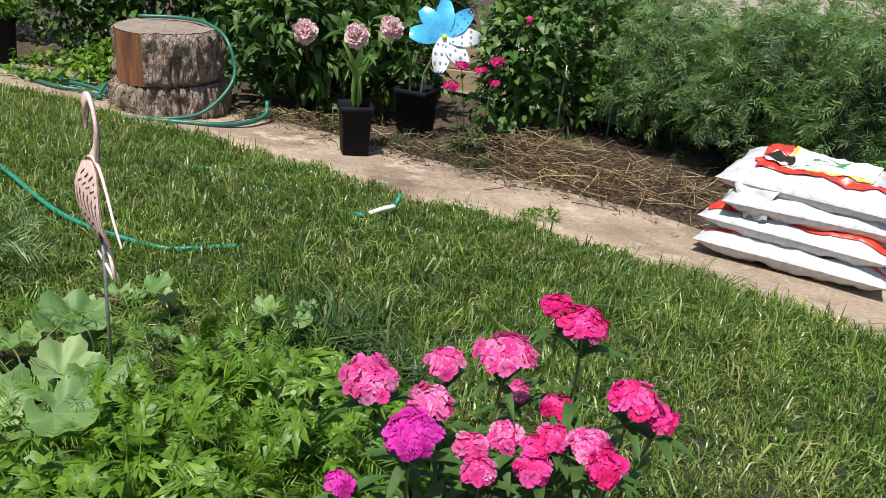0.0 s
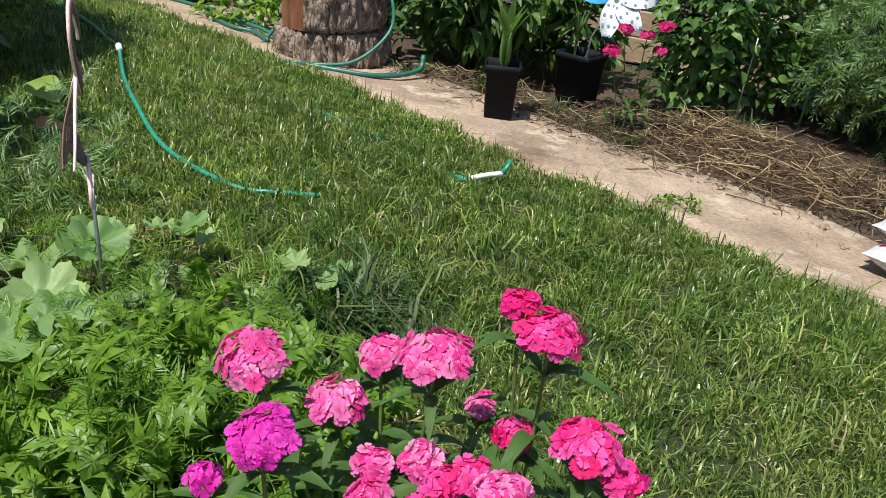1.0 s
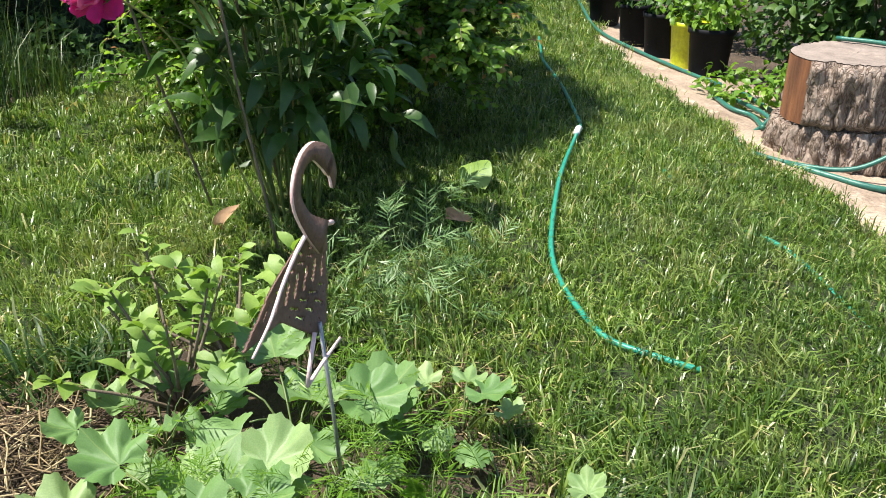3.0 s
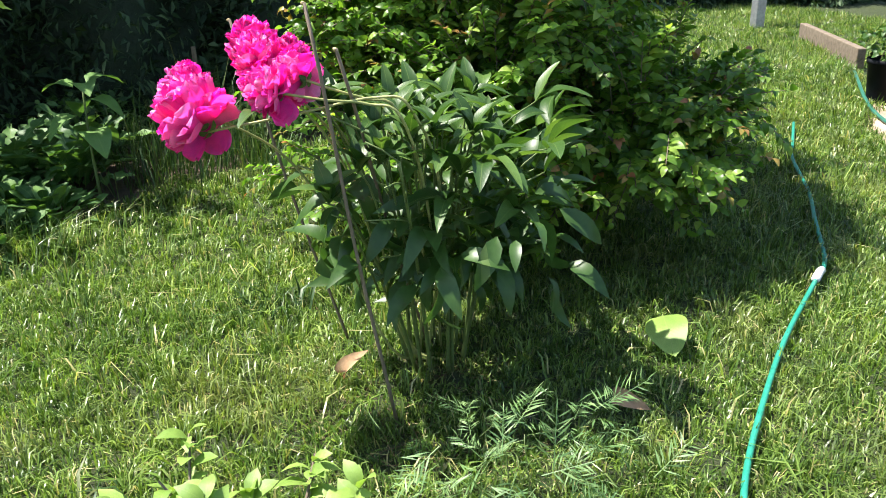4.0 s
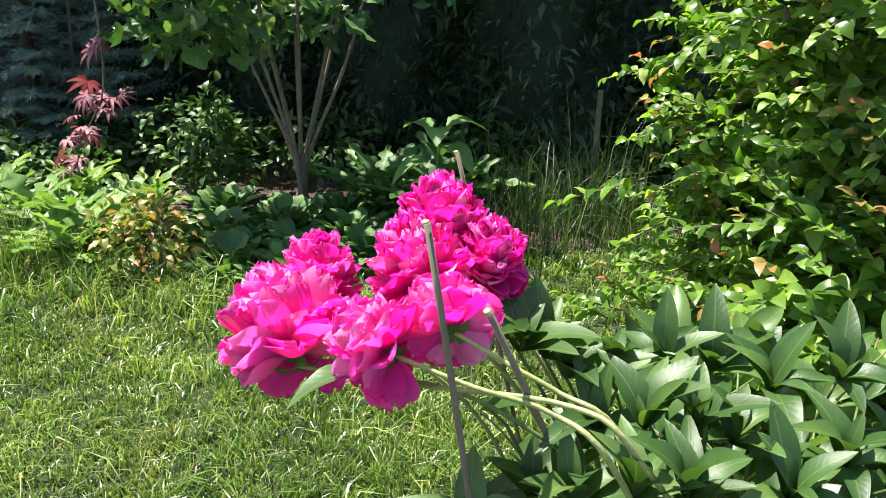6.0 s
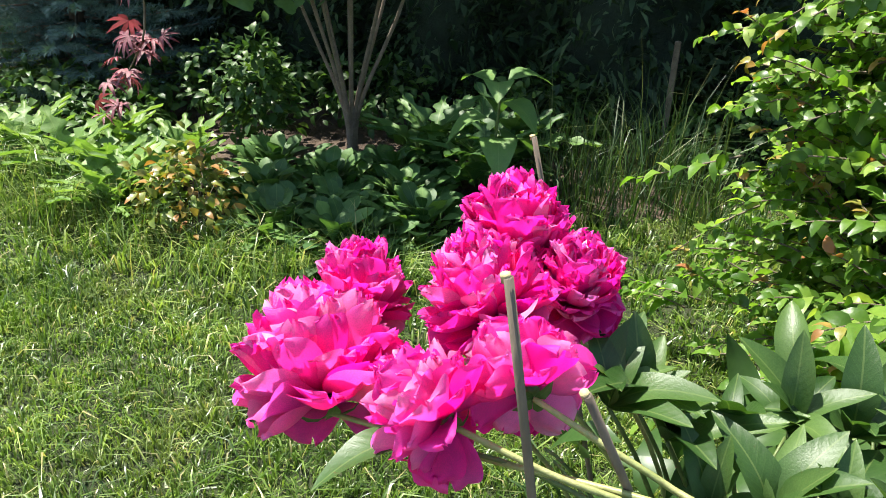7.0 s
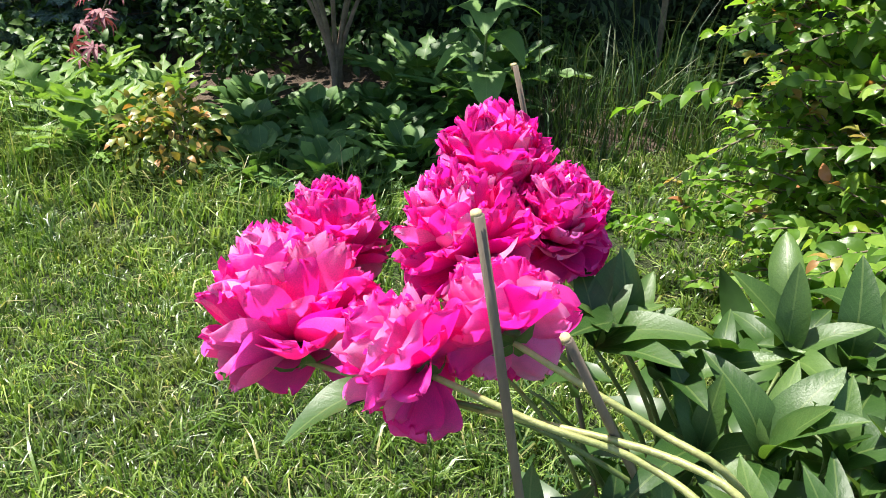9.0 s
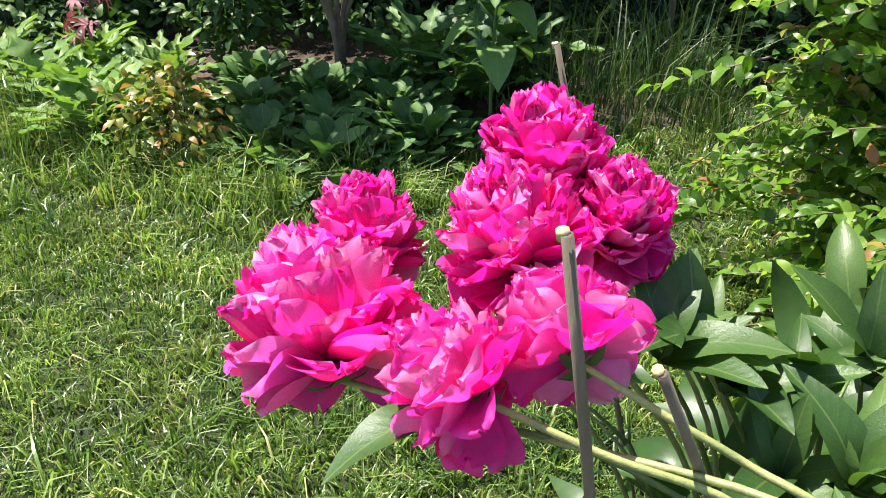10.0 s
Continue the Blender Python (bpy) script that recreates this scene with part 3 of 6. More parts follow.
def turf_sheet():
    """The matted base of the lawn, a little above the soil."""
    xs, ys = np.linspace(-14, 6.0, 150), np.linspace(-7.0, 12.5, 160)
    V, idx, F = [], {}, []
    for i, x in enumerate(xs):
        for j, y in enumerate(ys):
            if across(x, y) < 0.0 and not in_bed(np.array(x), np.array(y)):
                idx[i, j] = len(V)
                V.append((x, y, 0.004 + 0.008 * lump(x, y, 1, 5) + float(fall(x, y))))
    for (i, j) in list(idx):
        q = [(i, j), (i + 1, j), (i + 1, j + 1), (i, j + 1)]
        if all(k in idx for k in q):
            F.append([idx[k] for k in q])
    return np.array(V), np.array(F)


turf = tagged(new("turf", mesh_of("turf", *turf_sheet(), THATCH)), "matted brown-green base of the lawn", "lawn", kind="structure")
lawn = tagged(new("lawn_grass", mesh_of("lawn_grass", *join([
    lawn_blades(260000, (-2.7, 1.7), (0.2, 4.4), 0.018, 0.052, 0.0018, 0.70, 13),
    lawn_blades(22000, (-2.7, 1.7), (0.2, 4.4), 0.040, 0.085, 0.0019, 0.60, 9),
    lawn_blades(9000, (-2.7, 1.7), (0.2, 4.4), 0.05, 0.09, 0.0024, 1.5, 4),
    lawn_blades(120000, (-2.7, 1.7), (0.2, 4.4), 0.012, 0.032, 0.0030, 1.0, 12, True),
    lawn_blades(120000, (-5.0, -2.6), (-1.5, 6.0), 0.022, 0.062, 0.0025, 0.7, 14),
    lawn_blades(12000, (-5.0, -2.6), (-1.5, 6.0), 0.06, 0.12, 0.0028, 0.9, 8),
    lawn_blades(70000, (-5.0, -2.6), (-1.5, 6.0), 0.018, 0.045, 0.0040, 1.1, 12, True),
    lawn_blades(75000, (-9.2, -5.0), (3.2, 8.2), 0.04, 0.09, 0.005, 0.8, 14, True),
    lawn_blades(58000, (-2.7, -1.0), (-1.4, 0.2), 0.018, 0.055, 0.0018, 0.7, 13),
    lawn_blades(4000, (-2.7, -1.0), (-1.4, 0.2), 0.055, 0.11, 0.0022, 0.6, 9),
    lawn_blades(16000, (-2.7, -1.0), (-1.4, 0.2), 0.012, 0.035, 0.0034, 1.0, 12, True),
    lawn_blades(45000, (-2.7, 6.0), (-7.0, 0.2), 0.03, 0.08, 0.009, 0.9, 12, True),
    lawn_blades(14000, (1.7, 6.0), (0.2, 2.0), 0.03, 0.08, 0.009, 0.9, 12, True)]), GRASS)),
    "bright green unmown lawn grass with straw-coloured blades", "grass", kind="stuff")


# ---- path and yard ----
def path_slab():
    rows, F = [], []
    xs = np.linspace(-4.5, 4.0, 120)
    ws = (-0.04, 0.0, 0.12, 0.25, 0.38, 0.50, 0.62, 0.68)
    for x in xs:
        for k, w in enumerate(ws):
            px, py = along(x, w + 0.03 * lump(x, w, 0, 3) + 0.012 * lump(x, w, 4, 17))
            z = (0.014 if 0 < k < 7 else -0.06) + 0.007 * lump(px, py, 5, 4) + 0.003 * lump(px, py, 9, 23) + float(fall(px, py))
            rows.append((px, py, z))
    n = len(ws)
    for i in range(len(xs) - 1):
        for k in range(n - 1):
            a = i * n + k
            F.append((a, a + n, a + n + 1, a + 1))
    return np.array(rows), np.array(F)


path = tagged(new("path", mesh_of("path", *path_slab(), CONCRETE)), "worn tan concrete garden path with crumbling edge", "path", kind="structure")
yard_v = [(*along(x, w), -0.142 + 0.006 * lump(x, w, 2, 3)) for x in np.linspace(-1.5, 9, 22) for w in (2.0, 2.4, 3.4, 5.0, 8.0, 14.0)]
yard_f = [(i * 6 + k, (i + 1) * 6 + k, (i + 1) * 6 + k + 1, i * 6 + k + 1) for i in range(21) for k in range(5)]
yard = tagged(new("yard", mesh_of("yard", np.array(yard_v), np.array(yard_f), GRAVEL)), "pale tan gravel yard behind the bushes", "yard", kind="structure")


def crumbs():
    """Broken bits of concrete and clods along the path's far side."""
    n = 260
    x = RNG.uniform(-1.6, 1.2, n)
    w = np.abs(RNG.normal(0.50, 0.20, n))
    P = np.array([on(*along(a, b), 0.014) for a, b in zip(x, w)])
    s = RNG.uniform(0.002, 0.009, n) * (1 + (RNG.uniform(0, 1, n) > 0.95))
    stone = np.array([(-1, -0.8, 0), (0.9, -1, 0), (1, 0.8, 0), (-0.8, 1, 0), (-0.6, -0.5, 0.8), (0.5, -0.6, 0.9), (0.6, 0.5, 0.7), (-0.5, 0.6, 0.9)], float)
    f = np.array([(0, 1, 5, 4), (1, 2, 6, 5), (2, 3, 7, 6), (3, 0, 4, 7), (4, 5, 6, 7)])
    a = RNG.uniform(0, TAU, n)
    return scatter((stone, f), P, np.stack([np.cos(a), np.sin(a), a * 0], -1), np.tile([0, 0, 1.0], (n, 1)), s)


tagged(new("path_rubble", mesh_of("path_rubble", *crumbs(), CONCRETE, False)), "small crumbs of broken concrete and clods", "rubble", kind="stuff")


# ---- plants: shared pieces ----
OVAL = [leaf(0.55, 3, 0.12, c, 0.85, 0.8) for c in (0.1, 0.3, 0.5)]
LANCE = [leaf(0.34, 5, 0.16, c, 0.78, 0.75, wave=0.06) for c in (0.12, 0.35, 0.6)]
OVAL2 = [leaf(0.54, 4, 0.10, c, 0.80, 0.66, wave=0.08) for c in (0.1, 0.3, 0.5)]
FINE = [frond(7, 0.42, 0.09, 0.2), frond(6, 0.5, 0.08, 0.35)]
LOBED = [lobed(5, 0.35, 0.25, 0.04, 290, 0.05, 20), lobed(5, 0.3, -0.15, 0.06, 300, 0.05, 20)]


def cloud(n, centre, radii, hollow=0.55, zmin=0.03, lumps=0.25, seed=0):
    """Places in the outer part of an uneven rounded crown, with directions out of it."""
    d = unit(RNG.normal(0, 1, (n, 3)))
    k = np.array([1 + lumps * 2.0 * lump(v[0] + seed * 3.1, v[1], v[2], 2.1) + lumps * lump(v[0], v[1] + seed, v[2], 5) for v in d])
    r = (hollow + (1 - hollow) * RNG.uniform(0, 1, n) ** 0.6) * k
    p = np.asarray(centre) + d * r[:, None] * np.asarray(radii)
    keep = p[:, 2] > zmin
    return p[keep], d[keep]


def poses_in(n, centre, radii, mat_dir=0.55, **kw):
    p, d = cloud(n, centre, radii, **kw)
    m = len(p)
    ahead = unit(d * [1, 1, 0.5] + RNG.normal(0, 0.6, (m, 3)) + [0, 0, -0.1])
    up = unit(d * mat_dir + [0, 0, 0.9] + RNG.normal(0, 0.45, (m, 3)))
    return p, ahead, up


def crown(shapes, n, centre, radii, size, **kw):
    p, ahead, up = poses_in(n, centre, radii, **kw)
    return mixed(shapes, p, ahead, up, RNG.uniform(0.65, 1.25, len(p)) * size)


def limbs(parent, base, centre, radii, count, r0, mat, name="branch", zlift=0.2):
    """Branches from the base out into the crown, each a part."""
    for i in range(count):
        d = unit(RNG.normal(0, 1, 3) * [1, 1, 0.5] + [0, 0, 0.5])
        tip = np.asarray(centre) + d * np.asarray(radii) * RNG.uniform(0.5, 0.85)
        b = np.asarray(base) + RNG.normal(0, 0.04, 3) * [1, 1, 0]
        mid = (b + tip) / 2 + RNG.normal(0, 0.04, 3) + [0, 0, zlift * 0.3]
        part(name, tube(spline([b, mid, tip], 8), r0 * RNG.uniform(0.6, 1), r0 * 0.25, 5), mat, parent)


def leaf_parts(parent, shapes, mat, p, ahead, up, size, name="leaf"):
    """Leaves that are parts of their own, sharing a few meshes."""
    meshes = [mesh_of(name, *s, mat) for s in shapes]
    size = np.broadcast_to(np.asarray(size, float), (len(p),))
    for i in range(len(p)):
        part(name, meshes[i % len(meshes)], mat, parent, at=frame_at(p[i], ahead[i], up[i], float(size[i])))


def bush(name, at, label, category, leaf_mat, shapes, blobs, size, wood=TWIG, count=12, r0=0.008, group="", **kw):
    """A bush: branches and a crown of leaves in one or more rounded masses."""
    t = thing(name, at, label, category, group)
    tagged(part("crown", join([crown(shapes, n, c, r, size, seed=k + kw.get("seed", 0), **{a: b for a, b in kw.items() if a != "seed"}) for k, (n, c, r) in enumerate(blobs)]), leaf_mat, t), kind="stuff")
    for n, c, r in blobs:
        limbs(t, (0, 0, 0), c, r, max(3, count // len(blobs)), r0, wood)
    return t


# ---- big shrub behind the peony ----
def clumps(k, per, centre, radii, rc, flat=0.8, seed=0):
    """Smaller masses of leaves over a rounded form, with gaps between them."""
    out = []
    for i in range(k):
        z = 1 - 1.75 * (i + 0.5) / k
        a = i * 2.39996 + seed
        q = math.sqrt(max(0.0, 1 - z * z))
        c = np.asarray(centre) + np.array([q * math.cos(a), q * math.sin(a), z]) * np.asarray(radii) * RNG.uniform(0.62, 1.08)
        r = rc * RNG.uniform(0.65, 1.35)
        out.append((int(per * (r / rc) ** 2), tuple(c), (r, r, r * flat)))
    return out


def twigs(count, centre, radii, size, per=15, reach=(0.16, 0.36), zmin=0.14, lumps=0.28, seed=0, inner=0.45):
    """Arching leafy twigs that leave a rounded form: leaves set alternately along each. Gives leaf places and the twigs' lines."""
    P, A, U, S, lines = [], [], [], [], []
    while len(lines) < count:
        d = unit(RNG.normal(0, 1, 3))
        k = 1 + 2 * lumps * lump(d[0] + seed * 3.1, d[1], d[2], 2.3) + lumps * lump(d[0], d[1] + seed, d[2], 5.2)
        p0 = np.asarray(centre) + d * np.asarray(radii) * k * RNG.uniform(inner, 0.86)
        ln = RNG.uniform(*reach)
        o = unit(d * [1, 1, 0.5] + [0, 0, 0.36] + RNG.normal(0, 0.35, 3))
        q = np.linspace(0, 1, 6)[:, None]
        line = p0 + o * ln * q + np.array([0, 0, -1.0]) * ln * RNG.uniform(0.0, 0.32) * q ** 2
        if line[:, 2].min() < zmin:
            continue
        lines.append(line)
        ts = np.linspace(0.12, 1, per) + RNG.uniform(-0.02, 0.02, per)
        at = np.stack([np.interp(ts, q[:, 0], line[:, i]) for i in range(3)], -1)
        tan = unit(line[5] - line[2])
        side = unit(np.cross(tan, [0, 0, 1.0]))
        for i in range(per):
            w = 0.0 if i == per - 1 else (1 if i % 2 else -1) * RNG.uniform(0.5, 1.1)
            P.append(at[i]), A.append(tan * 0.7 + side * w + RNG.normal(0, 0.22, 3) + [0, 0, 0.05])
            U.append(np.array([0, 0, 1.0]) + 0.75 * d + RNG.normal(0, 0.42, 3)), S.append(size * (1.18 - 0.5 * ts[i]) * RNG.uniform(0.75, 1.2))
    return np.array(P), np.array(A), np.array(U), np.array(S), lines


def leafy_shrub(at, label, count, centre, radii, size, mat, young, seed):
    t = thing("shrub", at, label, "shrub")
    P, A, U, S, lines = twigs(count, centre, radii, size, reach=(0.12, 0.25), seed=seed, inner=0.6)
    low = twigs(count // 3, np.asarray(centre) * [1, 1, 0] + [0.04, -0.10, 0.36], np.asarray(radii) * [0.90, 0.95, 0.34], size, reach=(0.12, 0.24), seed=seed + 3, inner=0.5, zmin=0.06)
    front = twigs(count // 5, (0.46, -0.18, 0.54), (0.26, 0.32, 0.32), size * 1.1, reach=(0.12, 0.26), seed=seed + 5, inner=0.3, zmin=0.10)
    back = twigs(count // 4, (-0.52, 0.42, 1.05), (0.52, 0.52, 1.0), size * 1.4, reach=(0.14, 0.28), seed=seed + 7, inner=0.5, zmin=0.12)
    side = twigs(count // 5, (0.46, 0.34, 0.42), (0.30, 0.34, 0.28), size * 1.1, reach=(0.12, 0.28), seed=seed + 9, inner=0.3, zmin=0.08)
    P, A, U, S = (np.concatenate(q) for q in zip((P, A, U, S), low[:4], front[:4], back[:4], side[:4]))
    lines = lines + low[4] + front[4] + back[4] + side[4]
    count = len(lines)
    last = np.arange(len(P)) % 15 > 11
    red = last & np.repeat(RNG.uniform(0, 1, count) < 0.16, 15)
    tagged(part("crown", join([mixed(OVAL2, P[~red], A[~red], U[~red], S[~red]), crown(OVAL, 2600, centre, np.asarray(radii) * 0.82, 0.07, hollow=0.2, zmin=0.15)]), mat, t), kind="stuff")
    tagged(part("young_leaves", mixed(OVAL2, P[red], A[red], U[red] + [0, 0, 0.5], S[red] * 0.9), young, t, "reddish young leaves at the twig ends"), kind="stuff")
    tagged(part("brushwood", join([tube(q, 0.0028, 0.0012, 4) for q in lines]), TWIG, t), kind="stuff")
    for i in range(34):
        tip = lines[i * 13 % count][0]
        base = RNG.normal(0, 0.10, 3) * [1, 1, 0]
        part("branch", tube(spline([base, base * 0.6 + tip * 0.4 + [0, 0, 0.10], tip], 9), 0.013, 0.004, 6), TWIG, t)
    return t


leafy_shrub((-2.88, 2.50, 0), "tall leafy green shrub with sunlit leaves and reddish tips", 1900, (0, 0, 1.02), (0.63, 0.64, 0.98), 0.047, SHRUB_LEAF, YOUNG_LEAF, 1)

# ---- feathery hedge beyond the path ----
WILLOW = [frond(5, 0.52, 0.13, 0.15), frond(6, 0.46, 0.12, 0.3), frond(5, 0.56, 0.12, 0.1)]
for k, (x, y, h) in enumerate(((1.16, 4.45, 0.74), (1.50, 4.0, 0.80), (1.84, 3.52, 0.88), (2.3, 3.15, 0.95), (1.85, 4.5, 0.80), (2.35, 3.95, 0.90), (2.75, 3.4, 0.95), (1.12, 4.95, 0.68))):
    fb = bush("feathery_bush", on(x, y), "bushy feathery grey-green hedge plant beside the path", "bush", FEATHER_LEAF, WILLOW,
              clumps(30, 64 if k < 4 else 36, (0, 0, h * 0.55), (0.36, 0.34, h * 0.47), 0.12, 0.9, k) + [(420, (0, 0, h * 0.5), (0.36, 0.34, h * 0.46))], 0.085, wood=STEM, count=32, r0=0.005, group="feathery hedge", seed=k, hollow=0.3)
    # dark shell in the bush's middle, its colour imitating the shade between leaves
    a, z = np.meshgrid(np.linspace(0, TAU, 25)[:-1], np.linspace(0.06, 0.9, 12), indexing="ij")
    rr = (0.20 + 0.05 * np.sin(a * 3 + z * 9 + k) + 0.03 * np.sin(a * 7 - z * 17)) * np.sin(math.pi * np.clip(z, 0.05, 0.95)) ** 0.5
    part("shade_core", (np.stack([rr * np.cos(a), rr * np.sin(a), z * h], -1).reshape(-1, 3), np.array([(i * 12 + j, ((i + 1) % 24) * 12 + j, ((i + 1) % 24) * 12 + j + 1, i * 12 + j + 1) for i in range(24) for j in range(11)])), HEDGE_SHADE, fb)

# ---- planting behind the pots ----
PFB = Vector(on(-0.78, 4.64))
pf = bush("pale_peony_bush", PFB, "dark green peony bush with pale pink double flowers", "bush", DARK_LEAF, LANCE,
          clumps(16, 75, (0, 0.04, 0.42), (0.46, 0.32, 0.36), 0.17, 0.8, 5) + [(350, (0.50, 0.05, 0.34), (0.24, 0.26, 0.32)), (400, (0, 0.05, 0.36), (0.4, 0.3, 0.34))], 0.115, wood=STEM, count=14, seed=3, hollow=0.35)
bush("rose_shrub", on(0.38, 4.42), "green rose shrub with small rounded leaves", "shrub", GARDEN_LEAF, OVAL, [(2300, (0, 0, 0.42), (0.29, 0.28, 0.44))], 0.062, seed=5, hollow=0.3)
bush("rose_shrub", on(0.76, 4.72), "taller rose shrub with a red bud", "shrub", GARDEN_LEAF, OVAL, [(1500, (0, 0, 0.48), (0.28, 0.28, 0.48))], 0.058, seed=6, hollow=0.3)
bush("dark_shrub", on(-1.85, 5.5), "dark shaded shrub behind the stump", "shrub", DARK_LEAF, OVAL, [(3000, (0, 0, 0.65), (0.8, 0.45, 0.65))], 0.085, seed=8)
bush("dark_shrub", on(-1.15, 5.35), "dark shaded shrub behind the stump", "shrub", DARK_LEAF, OVAL, [(1500, (0, 0, 0.5), (0.4, 0.4, 0.5))], 0.085, seed=7)
bush("dark_shrub", on(-0.25, 5.8), "dark leafy shrub behind the flower pots", "shrub", DARK_LEAF, OVAL, [(2000, (0, 0, 0.5), (0.35, 0.4, 0.5))], 0.085, seed=9)
bush("strawberry_patch", on(-2.12, 4.62), "low bright green leafy plant beside the path", "plant", BED_LEAF, OVAL, [(500, (0, 0, 0.07), (0.36, 0.16, 0.12)), (300, (0.2, 0.15, 0.12), (0.2, 0.16, 0.14))], 0.052, wood=STEM, count=8, r0=0.002, seed=10)

# ---- far bed ----
SPOON = [leaf(0.52, 7, 0.08, c, 1.65, 0.48, wave=0.10) for c in (0.15, 0.4, 0.65)]
RAGGED = [ragged(4, 0.44, 0.3), ragged(5, 0.40, 0.5), ragged(3, 0.48, 0.15)]


def rosette(name, at, label, n, mat, shapes, size, rise, spread=0.05):
    """A plant of long leaves that spring from the ground in a ring, the inner ones upright."""
    t = thing(name, at, label, "plant")
    a = np.arange(n) * 2.39996 + RNG.uniform(-0.3, 0.3, n)
    q = (np.arange(n) + 0.5) / n
    d = np.stack([np.cos(a), np.sin(a), rise[1] + (rise[0] - rise[1]) * q + RNG.normal(0, 0.12, n)], -1)
    p = np.stack([spread * q * np.cos(a), spread * q * np.sin(a), RNG.uniform(0.0, 0.09, n) * (1 - 0.6 * q)], -1)
    leaf_parts(t, shapes, mat, p, d, np.stack([-np.cos(a), -np.sin(a), a * 0 + 0.6], -1) + RNG.normal(0, 0.25, (n, 3)), RNG.uniform(*size, n))
    return t


for x, y in ((-3.22, 0.42), (-3.20, 0.66), (-3.42, 0.24), (-3.40, 0.54), (-3.44, 0.84), (-3.62, 0.40), (-3.62, 0.70), (-3.66, 0.14), (-3.82, 0.56)):
    rosette("dock_plant", (x, y, 0), "low clump of broad rounded dark green leaves", 78, DOCK_LEAF, SPOON, (0.065, 0.115), (0.9, 3.4), 0.19)
for x, y in ((-3.98, 0.66), (-3.88, 0.90), (-4.12, 0.92)):
    rosette("thistle_plant", (x, y, 0), "tall grey-green plant with ragged leaves in the shade", 26, DOCK_LEAF, RAGGED, (0.18, 0.30), (0.6, 2.8), 0.08)
for k, (x, y, r, h) in enumerate(((-4.45, 0.15, 0.3, 0.26), (-4.3, -0.45, 0.3, 0.3), (-4.1, -0.95, 0.32, 0.26), (-3.98, -0.14, 0.16, 0.40), (-4.5, 1.75, 0.28, 0.24), (-3.72, -0.72, 0.22, 0.2), (-4.6, 0.9, 0.3, 0.25), (-3.75, -1.1, 0.28, 0.25), (-3.8, -1.5, 0.3, 0.3))):
    bush("shade_plant", (x, y, 0), "leafy green plant in the shade of the hedge", "plant", DARK_LEAF, OVAL, [(520, (0, 0, h * 0.55), (r, r, h * 0.6))], 0.052, wood=STEM, count=6, r0=0.003, seed=20 + k)
bush("rose_bush", (-3.13, 0.14, 0), "small rose bush with reddish young leaves", "bush", ROSE_LEAF, OVAL, [(420, (0, 0, 0.15), (0.19, 0.19, 0.17))], 0.042, seed=11, hollow=0.2, count=9, r0=0.003)
for x, y in ((-3.26, -0.06), (-3.26, -0.30), (-3.30, -0.52), (-3.36, -0.78), (-3.50, -0.16), (-3.54, -0.48), (-3.42, -1.02), (-3.10, -0.16)):
    rosette("poppy_plant", (x, y, 0), "pale green plant with ragged lobed leaves", 26, POPPY_LEAF, RAGGED, (0.13, 0.23), (0.8, 3.0), 0.08)


def tall_leaf_plant(at):
    t = thing("sunflower_seedling", at, "young broad-leaved plant with heart-shaped leaves", "plant")
    part("stem", tube(spline([(0, 0, 0), (0.01, 0, 0.25), (0, 0.01, 0.50)], 8), 0.007, 0.004, 6), STEM, t)
    P, D = [], []
    for i, (z, a) in enumerate(((0.50, 0.3), (0.50, 2.2), (0.49, 4.3), (0.44, 1.2), (0.42, 3.4), (0.38, 5.3), (0.32, 0.4), (0.30, 2.6), (0.24, 4.4))):
        P.append((0.03 * math.cos(a), 0.03 * math.sin(a), z)), D.append((math.cos(a), math.sin(a), -0.15 if i > 2 else 0.25))
    leaf_parts(t, [leaf(0.72, 5, 0.1, 0.4, 0.62, 0.7)], DOCK_LEAF, np.array(P), np.array(D), np.tile([0, 0, 1.0], (9, 1)), RNG.uniform(0.13, 0.17, 9))


tall_leaf_plant((-3.63, 1.02, 0))


def multi_stem_tree(at):
    t = thing("small_tree", at, "small multi-stemmed tree with broad toothed leaves", "tree")
    for i in range(9):
        a = i / 9 * TAU + RNG.uniform(-0.3, 0.3)
        q = RNG.uniform(0.55, 1.0)
        c = np.array([math.cos(a) * q, math.sin(a) * q, 0])
        pts = spline([c * 0.014, c * 0.018 + [0, 0, 0.16], c * 0.07 + [0, 0, 0.32], c * 0.26 + [0, 0, 0.70], c * 0.5 + [0, 0, 1.25 + RNG.uniform(-0.1, 0.2)]], 14)
        part("stem", tube(pts, 0.013, 0.005, 6, 0.10), PALEBARK, t)
    # the last, highest mass is added above the view to shade the dock plants
    tagged(part("crown", join([crown(LOBED + RAGGED[:1], 330, (0.10, -0.06, 1.02), (0.56, 0.62, 0.30), 0.115, hollow=0.35), crown(LOBED, 70, (0.36, -0.22, 0.80), (0.22, 0.34, 0.10), 0.115, hollow=0.2), crown(LOBED + LANCE, 260, (0.0, -0.1, 1.55), (0.70, 0.7, 0.4), 0.14, hollow=0.2)]), TREE_LEAF, t), kind="stuff")


multi_stem_tree((-3.92, 0.33, 0))


